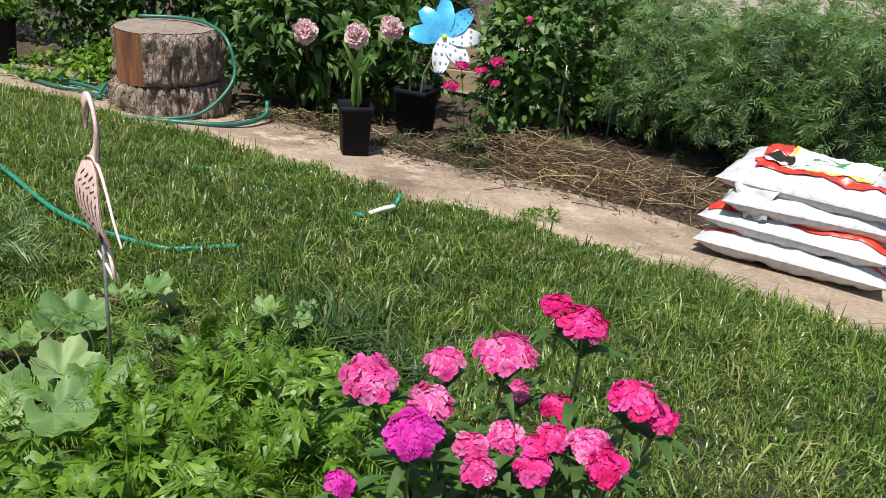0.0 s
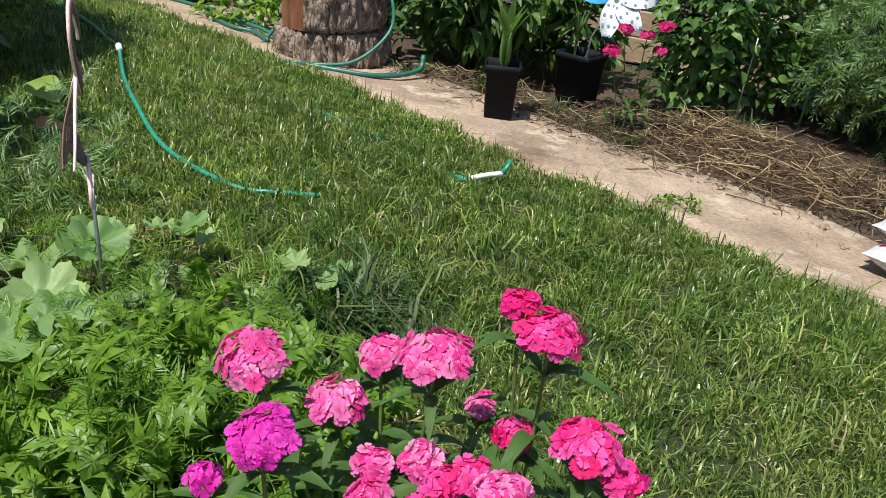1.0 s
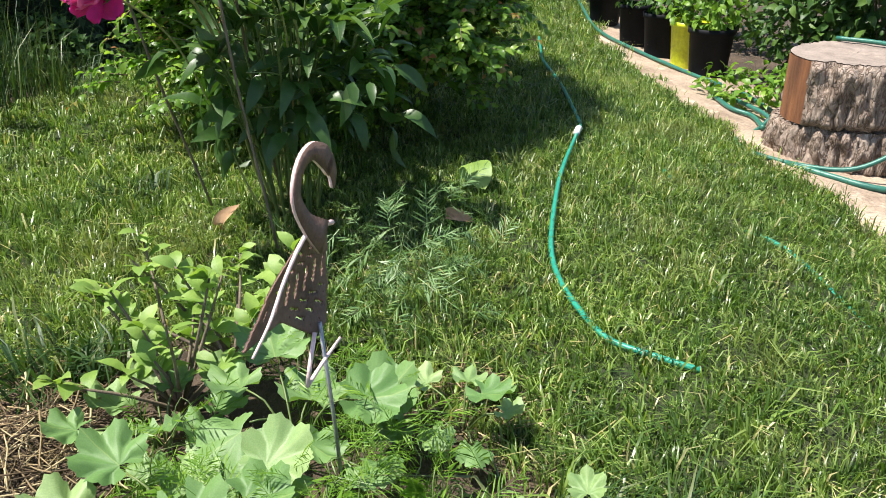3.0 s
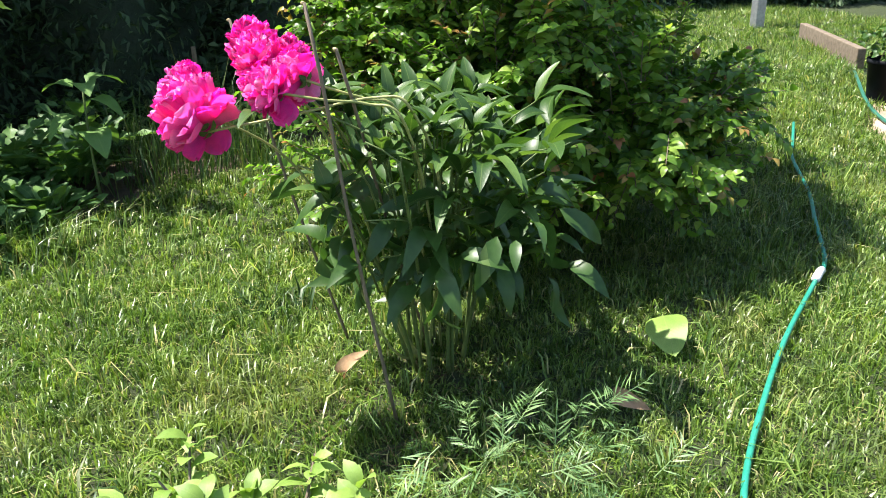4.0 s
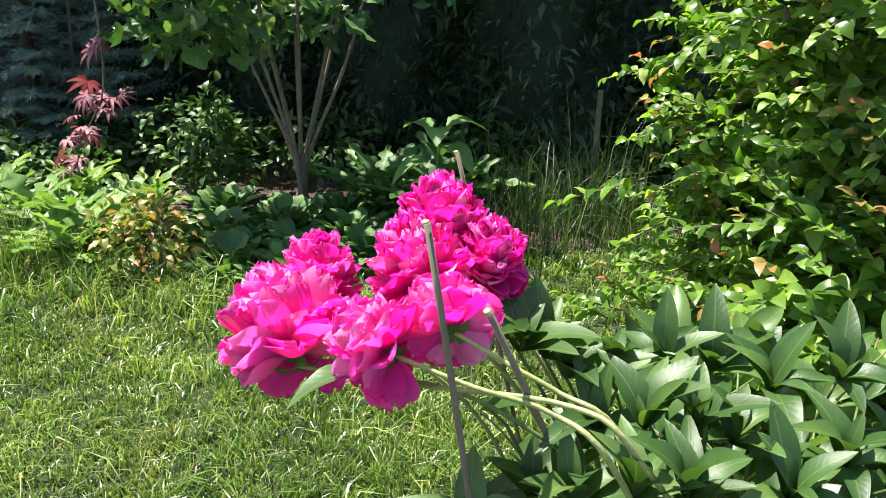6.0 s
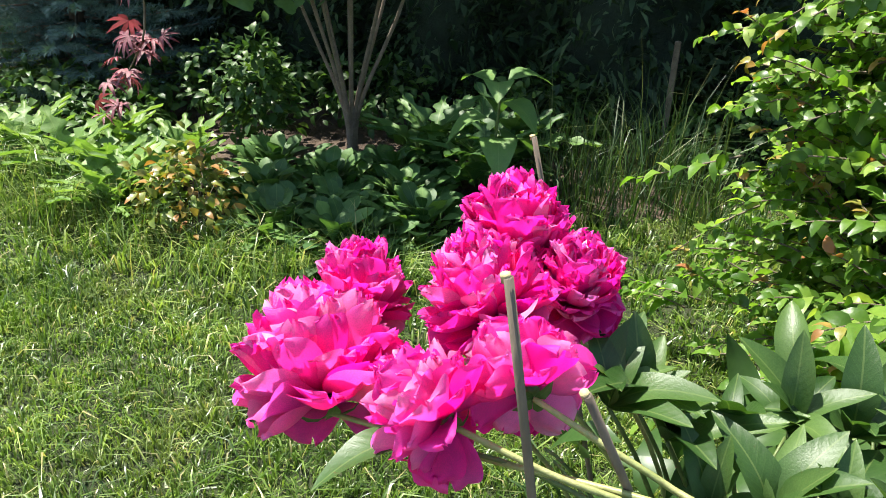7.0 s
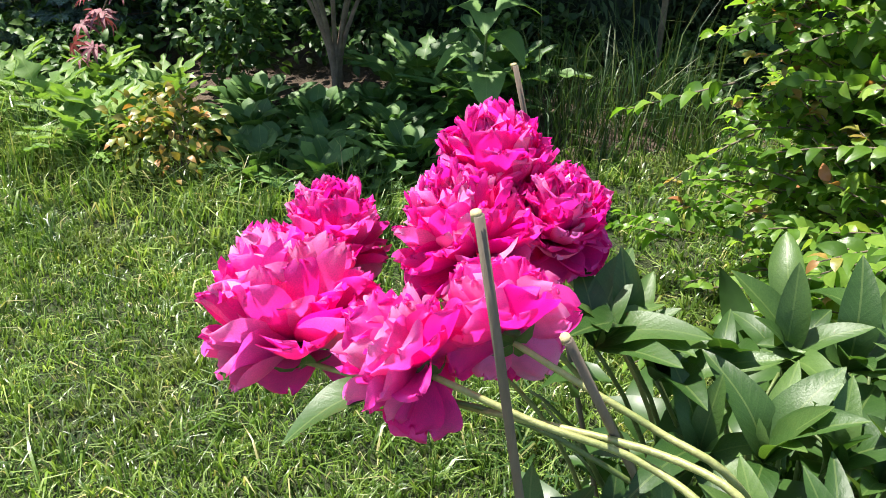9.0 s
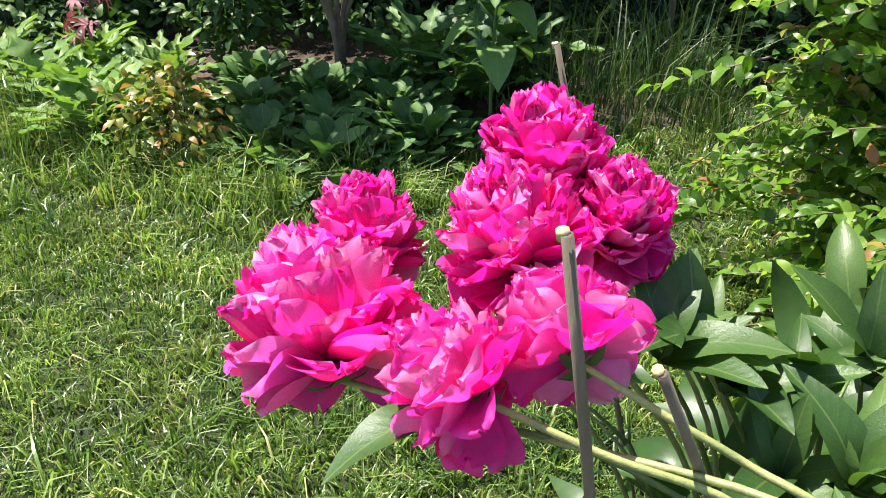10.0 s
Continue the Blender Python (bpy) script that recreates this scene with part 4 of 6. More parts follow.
def palmate(lobes=7, width=0.20, segs=3):
    """A leaf of narrow pointed fingers, its stalk at the origin."""
    out = []
    for i in range(lobes):
        b = (i / (lobes - 1) - 0.5) * 2
        a, ln = b * radians(105), 1 - 0.5 * b * b
        V, F = leaf(width, segs, 0.15, 0.3, 0.85, 0.9)
        V = V * [ln, 0.9, ln]
        out.append((np.stack([V[:, 0] * math.cos(a) - V[:, 1] * math.sin(a), V[:, 0] * math.sin(a) + V[:, 1] * math.cos(a), V[:, 2]], -1), F))
    return join(out)


def red_maple(at):
    t = thing("japanese_maple", at, "drooping twig of a red-leaved Japanese maple", "maple")
    line = spline([(-0.75, -0.75, 0.0), (-0.70, -0.65, 0.7), (-0.35, -0.30, 1.12), (-0.03, 0.06, 0.98), (0.0, 0.09, 0.60), (0.0, 0.0, 0.42), (0.02, -0.10, 0.29)], 30)
    part("branch", tube(line, 0.010, 0.0015, 5), TWIG, t)
    for k, n in ((15, 3), (18, 3), (21, 6), (23, 4), (25, 3), (27, 2), (29, 4)):
        p = line[k] + RNG.normal(0, 0.032, (n, 3))
        leaf_parts(t, [palmate(), palmate(7, 0.16)], MAPLE_LEAF, p, RNG.normal(0, 0.8, (n, 3)) * [1, 1, 0.2] + [0.35, 0.15, -0.35], RNG.normal(0, 0.25, (n, 3)) + [0.5, 0.2, 0.75], RNG.uniform(0.065, 0.10, n))


red_maple((-3.5, -0.35, 0))


TUFT = [(np.array([(0, 0, 0), (0.5, -w, 0.05), (1, 0, -0.12), (0.5, w, 0.12)]), np.array([[0, 1, 2, 3]])) for w in (0.11, 0.07, 0.15)]


def needle_brush(n=30):
    """A twig end along +x, ringed with short needles."""
    x = RNG.uniform(0.0, 0.95, n)
    a = RNG.uniform(0, TAU, n)
    out = np.stack([x * 0, np.cos(a), np.sin(a)], -1)
    d = unit(out + [0.75, 0, 0])
    sd = np.stack([x * 0, -np.sin(a), np.cos(a)], -1) * 0.014
    p = np.stack([x, x * 0, x * 0], -1)
    ln = (0.26 * (1.05 - 0.5 * x))[:, None]
    V = np.stack([p - sd, p + sd, p + d * ln + sd * 0.4, p + d * ln - sd * 0.4], 1).reshape(-1, 3)
    return V, np.arange(4 * n).reshape(-1, 4)


def spruce(at, label, r, h):
    """A young spruce: whorls of branches that droop a little, each set with needled twigs."""
    t = thing("spruce", at, label, "conifer")
    part("trunk", tube([(0, 0, 0), (0, 0, h * 0.5), (0, 0, h)], 0.045, 0.008, 7), TWIG, t)
    P, D, S = [], [], []
    for k in range(190):
        z = 0.05 + 0.93 * (k + 0.5) / 190
        a = k * 2.39996 + RNG.uniform(-0.2, 0.2)
        ln = r * (1 - z) ** 0.8 + 0.06
        o = np.array([math.cos(a), math.sin(a), 0.0])
        line = np.array([o * ln * q + [0, 0, z * h - 0.16 * ln * q + 0.22 * ln * q * q] for q in np.linspace(0, 1, 7)])
        part("branch", tube(line, 0.008, 0.003, 5), TWIG, t)
        for q in np.linspace(0.25, 1, max(4, int(ln * 26))):
            for sg in (-1, 1) if q < 0.97 else (0,):
                p = np.array([np.interp(q, np.linspace(0, 1, 7), line[:, i]) for i in range(3)])
                P.append(p), D.append(o * 0.75 + sg * np.array([-o[1], o[0], 0]) * 0.8 + [0, 0, RNG.uniform(-0.25, 0.2)]), S.append(RNG.uniform(0.10, 0.17))
    P, D = np.array(P), np.array(D)
    tagged(part("needles", mixed([needle_brush(), needle_brush()], P, D, np.tile([0, 0, 1.0], (len(P), 1)), np.array(S)), SPRUCE_LEAF, t), kind="stuff")
    return t


def conifer(name, at, mat, label, r, h, n=14000, size=0.085):
    """A dense conifer: a trunk, a dark shell coloured as the shade inside, and many flat tufts."""
    t = thing(name, at, label, "conifer")
    part("trunk", tube([(0, 0, 0), (0, 0, h * 0.5), (0, 0, h * 0.95)], 0.06, 0.015, 7), TWIG, t)
    a, z = np.meshgrid(np.linspace(0, TAU, 37)[:-1], np.linspace(0.01, 1, 30), indexing="ij")

    def girth(a, z):
        return r * (1 - z ** 1.6 * 0.8) * (1 + 0.12 * np.sin(a * 5 + z * 14) + 0.10 * np.sin(a * 9 - z * 37))

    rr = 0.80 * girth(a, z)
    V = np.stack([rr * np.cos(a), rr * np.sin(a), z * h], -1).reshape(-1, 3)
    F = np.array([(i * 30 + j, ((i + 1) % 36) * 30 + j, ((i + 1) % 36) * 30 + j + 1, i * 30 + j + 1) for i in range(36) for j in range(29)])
    part("shade_core", (V, F), HEDGE_SHADE, t)
    z = RNG.uniform(0.0, 1, n) ** 1.9
    a = RNG.uniform(0, TAU, n)
    rr = girth(a, z) * RNG.uniform(0.78, 1.12, n)
    p = np.stack([rr * np.cos(a), rr * np.sin(a), 0.02 + z * h], -1)
    d = np.stack([np.cos(a), np.sin(a), RNG.uniform(-0.9, 0.5, n)], -1) + RNG.normal(0, 0.5, (n, 3))
    tagged(part("crown", mixed(TUFT, p, d, RNG.normal(0, 0.6, (n, 3)) + [0, 0, 1], RNG.uniform(0.6, 1.4, n) * size), mat, t), kind="stuff")
    return t


# the unseen upper height is made up, so the hedge shades the far bed
first = conifer("conifer", (-5.4, -3.2, 0), HEDGE_LEAF, "dark green shaded conifer in a dense hedge", 0.80, 5.2)
first["group"] = "conifer hedge"
for k, (x, y) in enumerate(((-5.4, -2.3), (-5.45, -1.45), (-5.5, -0.6), (-5.5, 0.25), (-5.5, 1.1), (-5.6, 1.95), (-5.8, 2.8), (-9.6, 6.3), (-9.7, 7.2), (-9.5, 8.1), (-9.1, 8.9), (-5.0, -4.1), (-4.4, -5.0))):
    copy_thing(first, pose(x, y, 0, 0, 0, 67 * k + 20))
for x, y in ((-13, 8.5), (-12.2, 9.8), (-11.2, 11.0), (-9.6, 11.8), (-13.2, 6.9)):
    copy_thing(first, pose(x, y, 0, 0, 0, 31 * x))
spruce((-4.25, -1.33, 0), "blue-grey spruce at the edge of the bed", 0.62, 1.7)


def grass_clump(name, at, r, n, h, label, mat=COARSE, wid=0.003, droop=0.5):
    t = thing(name, at, label, "grass")
    q = RNG.normal(0, r * 0.55, (n, 2))
    tagged(part("tuft", blades(q[:, 0], q[:, 1], h * 0.5, h, wid, droop), mat, t), kind="stuff")


for x, y, h in ((-3.82, 1.26, 0.30), (-3.95, 1.42, 0.42), (-4.02, 1.62, 0.40), (-4.1, 1.25, 0.36), (-3.88, 1.72, 0.30), (-4.2, 1.5, 0.5), (-4.3, 1.1, 0.4)):
    grass_clump("tall_grass", (x, y, 0), 0.18, 110, h, "tall uncut grass at the edge of the bed", wid=0.0022)
for x, y, h in ((-3.02, 0.52, 0.18), (-3.10, 0.84, 0.18), (-2.98, 0.30, 0.17), (-3.02, -0.02, 0.2), (-3.05, -0.35, 0.24), (-3.12, -0.75, 0.3), (-3.2, -1.1, 0.34), (-3.35, -1.4, 0.45), (-3.3, -1.75, 0.45)):
    grass_clump("edge_grass", (x, y, 0), 0.15, 420, h, "longer grass left along the edge of the bed", wid=0.0022, droop=0.8, mat=GRASS)


# ---- stump of two log rounds ----
def log_round(at, r, h, seed, label, lean, red=None):
    t = thing("log_round", at, label, "log", "stacked log rounds")
    n, m = 170, 26

    def radius(a, z):
        base = r * (1 + 0.03 * math.sin(2 * a + seed) + 0.03 * math.sin(3 * a + 1)) + lean * (1 - z / h) * r
        if red and red[0] < a < red[1]:
            return base - 0.026 + 0.002 * lump(a * 30, 0, z * 3)
        base -= 0.022 * math.exp(-((h - z) / 0.014) ** 2) + 0.03 * math.exp(-(z / 0.014) ** 2)
        c, s = math.cos(a), math.sin(a)
        ridge = 1 - 2.2 * abs(lump(c * 7 + seed, s * 7, z * 3.5, 1.4))
        flake = lump(c * 14, s * 14 + seed, z * 16)
        return base + 0.024 * max(-0.6, ridge) + 0.018 * flake - 0.022 + 0.006 * lump(c * 31, s * 31 + seed, z * 50)

    V = np.array([(radius(TAU * i / n, h * j / (m - 1)) * math.cos(TAU * i / n), radius(TAU * i / n, h * j / (m - 1)) * math.sin(TAU * i / n), h * j / (m - 1) + 0.004 * lump(math.cos(TAU * i / n) * 3, math.sin(TAU * i / n) * 3, j)) for j in range(m) for i in range(n)])
    F = [(j * n + i, j * n + (i + 1) % n, (j + 1) * n + (i + 1) % n, (j + 1) * n + i) for j in range(m - 1) for i in range(n)]
    bare = [f for f in F if red and red[0] - 0.03 < TAU * (f[0] % n) / n < red[1] - 0.03]
    part("bark", (V, np.array([f for f in F if f not in set(bare)])), BARK, t)
    if bare:
        part("bare_wood", (V, np.array(bare)), REDWOOD, t, "bare reddish-brown wood where bark fell off")
    rim = V[-n:]
    rings = [rim * [q, q, 1] + [0, 0, 0.003 * (q < 1)] for q in (0.995, 0.8, 0.6, 0.4, 0.2, 0.02)]
    for g in rings[1:]:
        for v in g:
            v[2] += 0.0012 * lump(v[0], v[1], 0, 14)
    W = np.concatenate(rings)
    G = np.array([(k * n + i, k * n + (i + 1) % n, (k + 1) * n + (i + 1) % n, (k + 1) * n + i) for k in range(5) for i in range(n)])
    part("cut_face", (W, G), CUTWOOD, t, "weathered grey-tan sawn face")
    return t


log_round((-1.452, 4.22, -0.122), 0.288, 0.175, 1.0, "lower thick log round with rough bark on the path", 0.03)
log_round((-1.455, 4.22, 0.057), 0.280, 0.250, 4.0, "upper sawn log round with rough bark and bare red patch", 0.0, red=(3.40, 4.62))


# ---- old hose on and round the stump ----
oh = thing("coiled_hose", (-1.452, 4.22, -0.118), "dark green garden hose looped over the log stump", "hose")
part("loop", tube(spline(np.array([(-0.16, 0.14, 0.490), (0.02, 0.15, 0.495), (0.17, 0.04, 0.492), (0.268, -0.05, 0.42), (0.30, -0.11, 0.24), (0.21, -0.24, 0.09), (0.06, -0.315, 0.062), (-0.14, -0.315, 0.058), (-0.27, -0.20, 0.045), (-0.31, -0.02, 0.03), (-0.30, 0.10, 0.10), (-0.28, 0.12, 0.02)]) * [1.22, 1.18, 0.9], 90), 0.0095, 0.0095, 8), DARKHOSE, oh)
part("hose_end", tube(spline(np.array([(0.02, -0.335, 0.062), (0.16, -0.32, 0.055), (0.28, -0.29, 0.045), (0.37, -0.20, 0.035), (0.42, -0.08, 0.045), (0.42, -0.04, 0.11)]) * [1.22, 1.18, 0.9], 24), 0.0125, 0.012, 8), DARKHOSE, oh)
O = np.array([-1.452, 4.22, -0.118])
lay = [(-1.80, 4.20), (-1.972, 4.353), (-2.119, 4.372), (-2.43, 4.616), (-2.50, 4.80), (-2.662, 4.834), (-2.919, 4.904), (-3.368, 5.055), (-3.967, 5.294), (-4.8, 5.9)]
part("feed", tube(spline([np.array(on(x, y, 0.030)) - O for x, y in lay], 70), 0.0115, 0.0115, 8), DARKHOSE, oh)
part("coil", tube(spline([np.array(on(x, y, z)) - O for x, y, z in ((-1.80, 4.42, 0.03), (-2.054, 4.589, 0.030), (-2.335, 4.749, 0.030), (-2.20, 4.52, 0.045), (-1.95, 4.40, 0.05), (-1.78, 4.30, 0.03))], 40), 0.0115, 0.0115, 8), DARKHOSE, oh)


# ---- pots ----
def square_pot(at, w, h, turn, label):
    t = thing("plant_pot", at, label, "pot", "black square pots", turn=turn)
    prof = [(0.405, 0.0), (0.415, 0.02), (0.47, h * 0.86 / w), (0.48, h * 0.865 / w), (0.53, h * 0.87 / w), (0.535, h / w), (0.50, h / w), (0.475, h * 0.85 / w), (0.44, h * 0.76 / w)]
    V, F = [], []
    for q, z in prof:
        for cx, cy in ((1, 1), (-1, 1), (-1, -1), (1, -1)):
            for a in (-0.7, -0.25, 0.25, 0.7):
                b = math.atan2(cy, cx) + a
                V.append(((cx * (q - 0.06) + 0.06 * math.cos(b) * 1.2) * w, (cy * (q - 0.06) + 0.06 * math.sin(b) * 1.2) * w, z * w))
    for k in range(len(prof) - 1):
        for i in range(16):
            F.append((k * 16 + i, k * 16 + (i + 1) % 16, (k + 1) * 16 + (i + 1) % 16, (k + 1) * 16 + i))
    part("body", (np.array(V), np.array(F)), POT, t)
    for k in range(4):
        bm = box_bm(w * 0.16, w * 0.03, 0.014, 0.003, (0, 0, 0))
        a = k * math.pi / 2
        part("foot", bm, POT, t, at=Matrix.Translation((math.cos(a) * w * 0.39, math.sin(a) * w * 0.39, -0.001)) @ pose(0, 0, 0, 0, 0, math.degrees(a) + 90))
    sq = w * 0.45
    g = np.linspace(-sq, sq, 9)
    sv = np.array([(x, y, h * 0.80 + 0.008 * lump(x, y, 0, 60)) for x in g for y in g])
    sf = np.array([(i * 9 + j, (i + 1) * 9 + j, (i + 1) * 9 + j + 1, i * 9 + j + 1) for i in range(8) for j in range(8)])
    part("potting_soil", (sv, sf), SOIL, t)
    return t


square_pot(on(-0.437, 3.71, 0.020), 0.138, 0.228, 15, "tall square black plastic plant pot standing on the path")
p2 = square_pot(on(-0.185, 4.25, 0.008), 0.172, 0.24, -24, "square black plastic plant pot with a white tag")
part("tag", box_bm(0.026, 0.002, 0.026, 0.0, (0, 0, 0)), WHITE, p2, "small white price tag", at=pose(-0.03, -0.0765, 0.155, 6, 0, 0))
part("tag_print", box_bm(0.014, 0.002, 0.012, 0.0, (0, 0, 0)), POT, p2, at=pose(-0.03, -0.0778, 0.155, 6, 0, 0))


def sword_plant(at, n, h, label, spread=0.25, wid=0.085, mat=TREE_LEAF):
    t = thing("iris_plant", at, label, "plant")
    shape = [leaf(wid * k, 6, 0.25, c, 0.55, 0.55) for k, c in ((1, 0.05), (0.9, 0.15), (1.15, 0.1))]
    a = np.linspace(0, TAU, n, endpoint=False) + RNG.uniform(-0.3, 0.3, n)
    d = np.stack([np.cos(a) * spread, np.sin(a) * spread * 0.5, np.ones(n)], -1)
    leaf_parts(t, shape, mat, np.stack([np.cos(a) * 0.012, np.sin(a) * 0.012, a * 0], -1), d, np.stack([-np.cos(a), -np.sin(a), a * 0 + 0.2], -1), RNG.uniform(0.8, 1.05, n) * h)
    return t


sword_plant(on(-0.434, 3.71, 0.205), 11, 0.32, "upright sword-shaped green leaves growing in a pot", 0.13, 0.135, SWORD_LEAF)
sword_plant(on(-0.225, 4.27, 0.20), 8, 0.28, "thin upright green leaves growing in a pot", 0.10, 0.045)


def round_pot(at, r, h, mat, label):
    t = thing("nursery_pot", at, label, "pot", "nursery pots along the path")
    a = np.linspace(0, TAU, 33)[:-1]
    rows = [np.stack([r * q * np.cos(a), r * q * np.sin(a), np.full(32, z)], -1) for q, z in ((0.80, 0.0), (0.81, 0.01), (0.96, h * 0.88), (1.03, h * 0.885), (1.05, h), (1.01, h), (0.93, h * 0.86), (0.5, h * 0.85), (0.01, h * 0.86))]
    F = np.array([(j * 32 + i, j * 32 + (i + 1) % 32, (j + 1) * 32 + (i + 1) % 32, (j + 1) * 32 + i) for j in range(5) for i in range(32)])
    G = np.array([(j * 32 + i, j * 32 + (i + 1) % 32, (j + 1) * 32 + (i + 1) % 32, (j + 1) * 32 + i) for j in range(6, 8) for i in range(32)])
    part("body", (np.concatenate(rows), F), mat, t)
    part("potting_soil", (np.concatenate(rows) - [0, 0, 0.004], G), SOIL, t)
    return t


for k, (x, y, m, l, r) in enumerate(((-3.60, 5.29, POT, "black", 0.12), (-3.27, 5.18, POT, "black", 0.125), (-2.97, 5.08, YELLOW, "bright yellow", 0.12), (-2.76, 5.01, POT, "black", 0.13), (-4.2, 5.6, POT, "black", 0.13))):
    round_pot(on(x, y, 0.012), r, 0.275, m, l + " round plastic nursery pot on the path")
    bush("potted_plant", on(x, y, 0.245), "leafy green plant growing in a nursery pot", "plant", BED_LEAF if k in (2, 3) else DARK_LEAF, OVAL, [(170, (0, 0, 0.14), (0.15, 0.15, 0.13))], 0.055, wood=TWIG, count=4, r0=0.004, seed=30 + k)
bush("dark_shrub", on(-2.35, 5.4), "leafy green bush behind the nursery pots", "shrub", DARK_LEAF, OVAL, [(1200, (0, 0, 0.4), (0.4, 0.3, 0.4))], 0.06, seed=41)
bush("dark_shrub", on(-3.5, 6.0), "dark leafy bush behind the nursery pots", "shrub", DARK_LEAF, OVAL, [(1800, (0, 0, 0.5), (0.8, 0.35, 0.5))], 0.07, seed=42)


# ---- soil bags ----
def bag_surface(u, v, sx, sy, sz, seed, side=1):
    e = max(0.0, 1 - abs(u) ** 4.5) ** 0.62 * max(0.0, 1 - abs(v) ** 3.2) ** 0.58
    wr = 0.022 * lump(u * 2 + seed, v * 2, side, 1.5) * e + 0.012 * lump(u * 5 + seed, v * 7, side, 1.6) * e ** 0.5 + 0.0015 * lump(u * 16 + seed, v * 5, side, 1.3)
    pinch = 1 - 0.05 * (1 - v * v) * abs(u) ** 3
    return (u * sx / 2 * pinch, v * sy / 2 * (1 - 0.05 * abs(u) ** 4) * (1 - 0.05 * (1 - u * u)), sz * 0.5 + side * sz * 0.5 * e + wr)


def bag_patch(us, vs, dims, seed, lift):
    V = [bag_surface(u, v, *dims, seed) for u in us for v in vs]
    V = np.array(V) + [0, 0, lift]
    V[:, :2] *= 1.004
    m = len(vs)
    F = [(i * m + j, (i + 1) * m + j, (i + 1) * m + j + 1, i * m + j + 1) for i in range(len(us) - 1) for j in range(m - 1)]
    return V, np.array(F)


def soil_bag(at, turn, label, seed, prints, tilt=0.0, dims=(0.64, 0.42, 0.118)):
    t = thing("soil_bag", at, label, "bag", "stacked soil bags", turn=turn)
    t.matrix_basis = pose(*at, tilt, 0, turn)
    n, m = 64, 44
    V, F = [], []
    for side in (1, -1):
        o = len(V)
        for i in range(n + 1):
            for j in range(m + 1):
                V.append(bag_surface(2 * i / n - 1, 2 * j / m - 1, *dims, seed, side))
        for i in range(n):
            for j in range(m):
                q = [o + i * (m + 1) + j, o + (i + 1) * (m + 1) + j, o + (i + 1) * (m + 1) + j + 1, o + i * (m + 1) + j + 1]
                F.append(q if side > 0 else q[::-1])
    part("film", (np.array(V), np.array(F)), BAGWHITE, t)
    for name, (u0, u1, v0, v1), mat, lift in prints:
        k, l = max(3, int(abs(u1 - u0) * 40) + 2), max(4, int(abs(v1 - v0) * 40) + 2)
        part(name, bag_patch(np.linspace(u0, u1, k), np.linspace(v0, v1, l), dims, seed, lift), mat, t)
    return t


BAGGREEN = plain("bag_print_green", (0.03, 0.22, 0.10), (0.05, 0.28, 0.14), 8, 0.4, bumpy=0)
BAGCREAM = plain("bag_print_cream", (0.78, 0.80, 0.66), (0.84, 0.86, 0.74), 8, 0.4, bumpy=0)
BAGORANGE = plain("bag_print_orange", (0.80, 0.38, 0.03), (0.85, 0.45, 0.05), 8, 0.4, bumpy=0)
BAGHOLE = plain("dark_soil_in_bag", (0.006, 0.005, 0.004), (0.02, 0.016, 0.012), 30, 0.95, bumpy=0.6)
BAGGREY = plain("bag_print_grey", (0.34, 0.35, 0.37), (0.46, 0.46, 0.48), 8, 0.4, bumpy=0.1)
bang = -29.5
soil_bag((1.262, 2.822, -0.114), bang - 1, "white plastic soil bag with red print, bottom of the stack", 0.0, [("red_band", (-0.93, 0.97, -0.76, -0.70), BAGRED, 0.006), ("red_panel", (-0.9, 0.95, -0.5, 0.6), BAGRED, 0.006)])
soil_bag((1.272, 2.836, -0.036), bang - 4, "white plastic soil bag with red print in the stack", 3.0, [("red_band", (-0.93, 0.97, -0.84, -0.62), BAGRED, 0.006)])
soil_bag((1.325, 2.822, 0.044), bang + 3, "white plastic soil bag with a red stripe in the stack", 6.0, [("red_band", (0.1, 0.97, -0.88, -0.80), BAGRED, 0.006)])
text_rows = [("print_line", (-0.20 + 0.03 * (k % 2), 0.30 - 0.06 * (k % 3), -0.24 + 0.115 * k, -0.212 + 0.115 * k), BAGGREEN, 0.013) for k in range(6)]
top = soil_bag((1.315, 2.850, 0.116), bang - 5, "torn white soil bag with red, cream and green print on top", 0.0, [
    ("red_band", (-0.66, 0.97, -0.66, -0.50), BAGRED, 0.007), ("red_panel", (-0.70, -0.44, -0.50, 0.60), BAGRED, 0.007), ("grey_panel", (0.55, 0.96, -0.40, 0.7), BAGGREY, 0.007),
    ("orange_line", (-0.42, -0.38, -0.46, 0.60), BAGORANGE, 0.010), ("orange_line", (-0.38, 0.5, -0.49, -0.45), BAGORANGE, 0.010), ("label_panel", (-0.38, 0.5, -0.44, 0.60), BAGCREAM, 0.009)] + text_rows, tilt=3)
def bag_blot(u0, v0, ru, rv, rings, lift, seed):
    """An uneven round patch that follows the top bag's film."""
    V = []
    for q in rings:
        for a in np.linspace(0, TAU, 36, endpoint=False):
            k = q * (1 + 0.10 * math.sin(3 * a + seed) + 0.07 * math.sin(7 * a + 2 * seed))
            V.append(bag_surface(u0 + ru * k * math.cos(a), v0 + rv * k * math.sin(a), 0.64, 0.42, 0.118, 0.0))
    F = [(k * 36 + i, k * 36 + (i + 1) % 36, (k + 1) * 36 + (i + 1) % 36, (k + 1) * 36 + i) for k in range(len(rings) - 1) for i in range(36)]
    return np.array(V) + [0, 0, lift], np.array(F)


part("torn_rim", bag_blot(-0.50, -0.20, 0.19, 0.27, (1.05, 0.92, 0.80), 0.016, 1.0), BAGWHITE, top, "curled white edge of the tear")
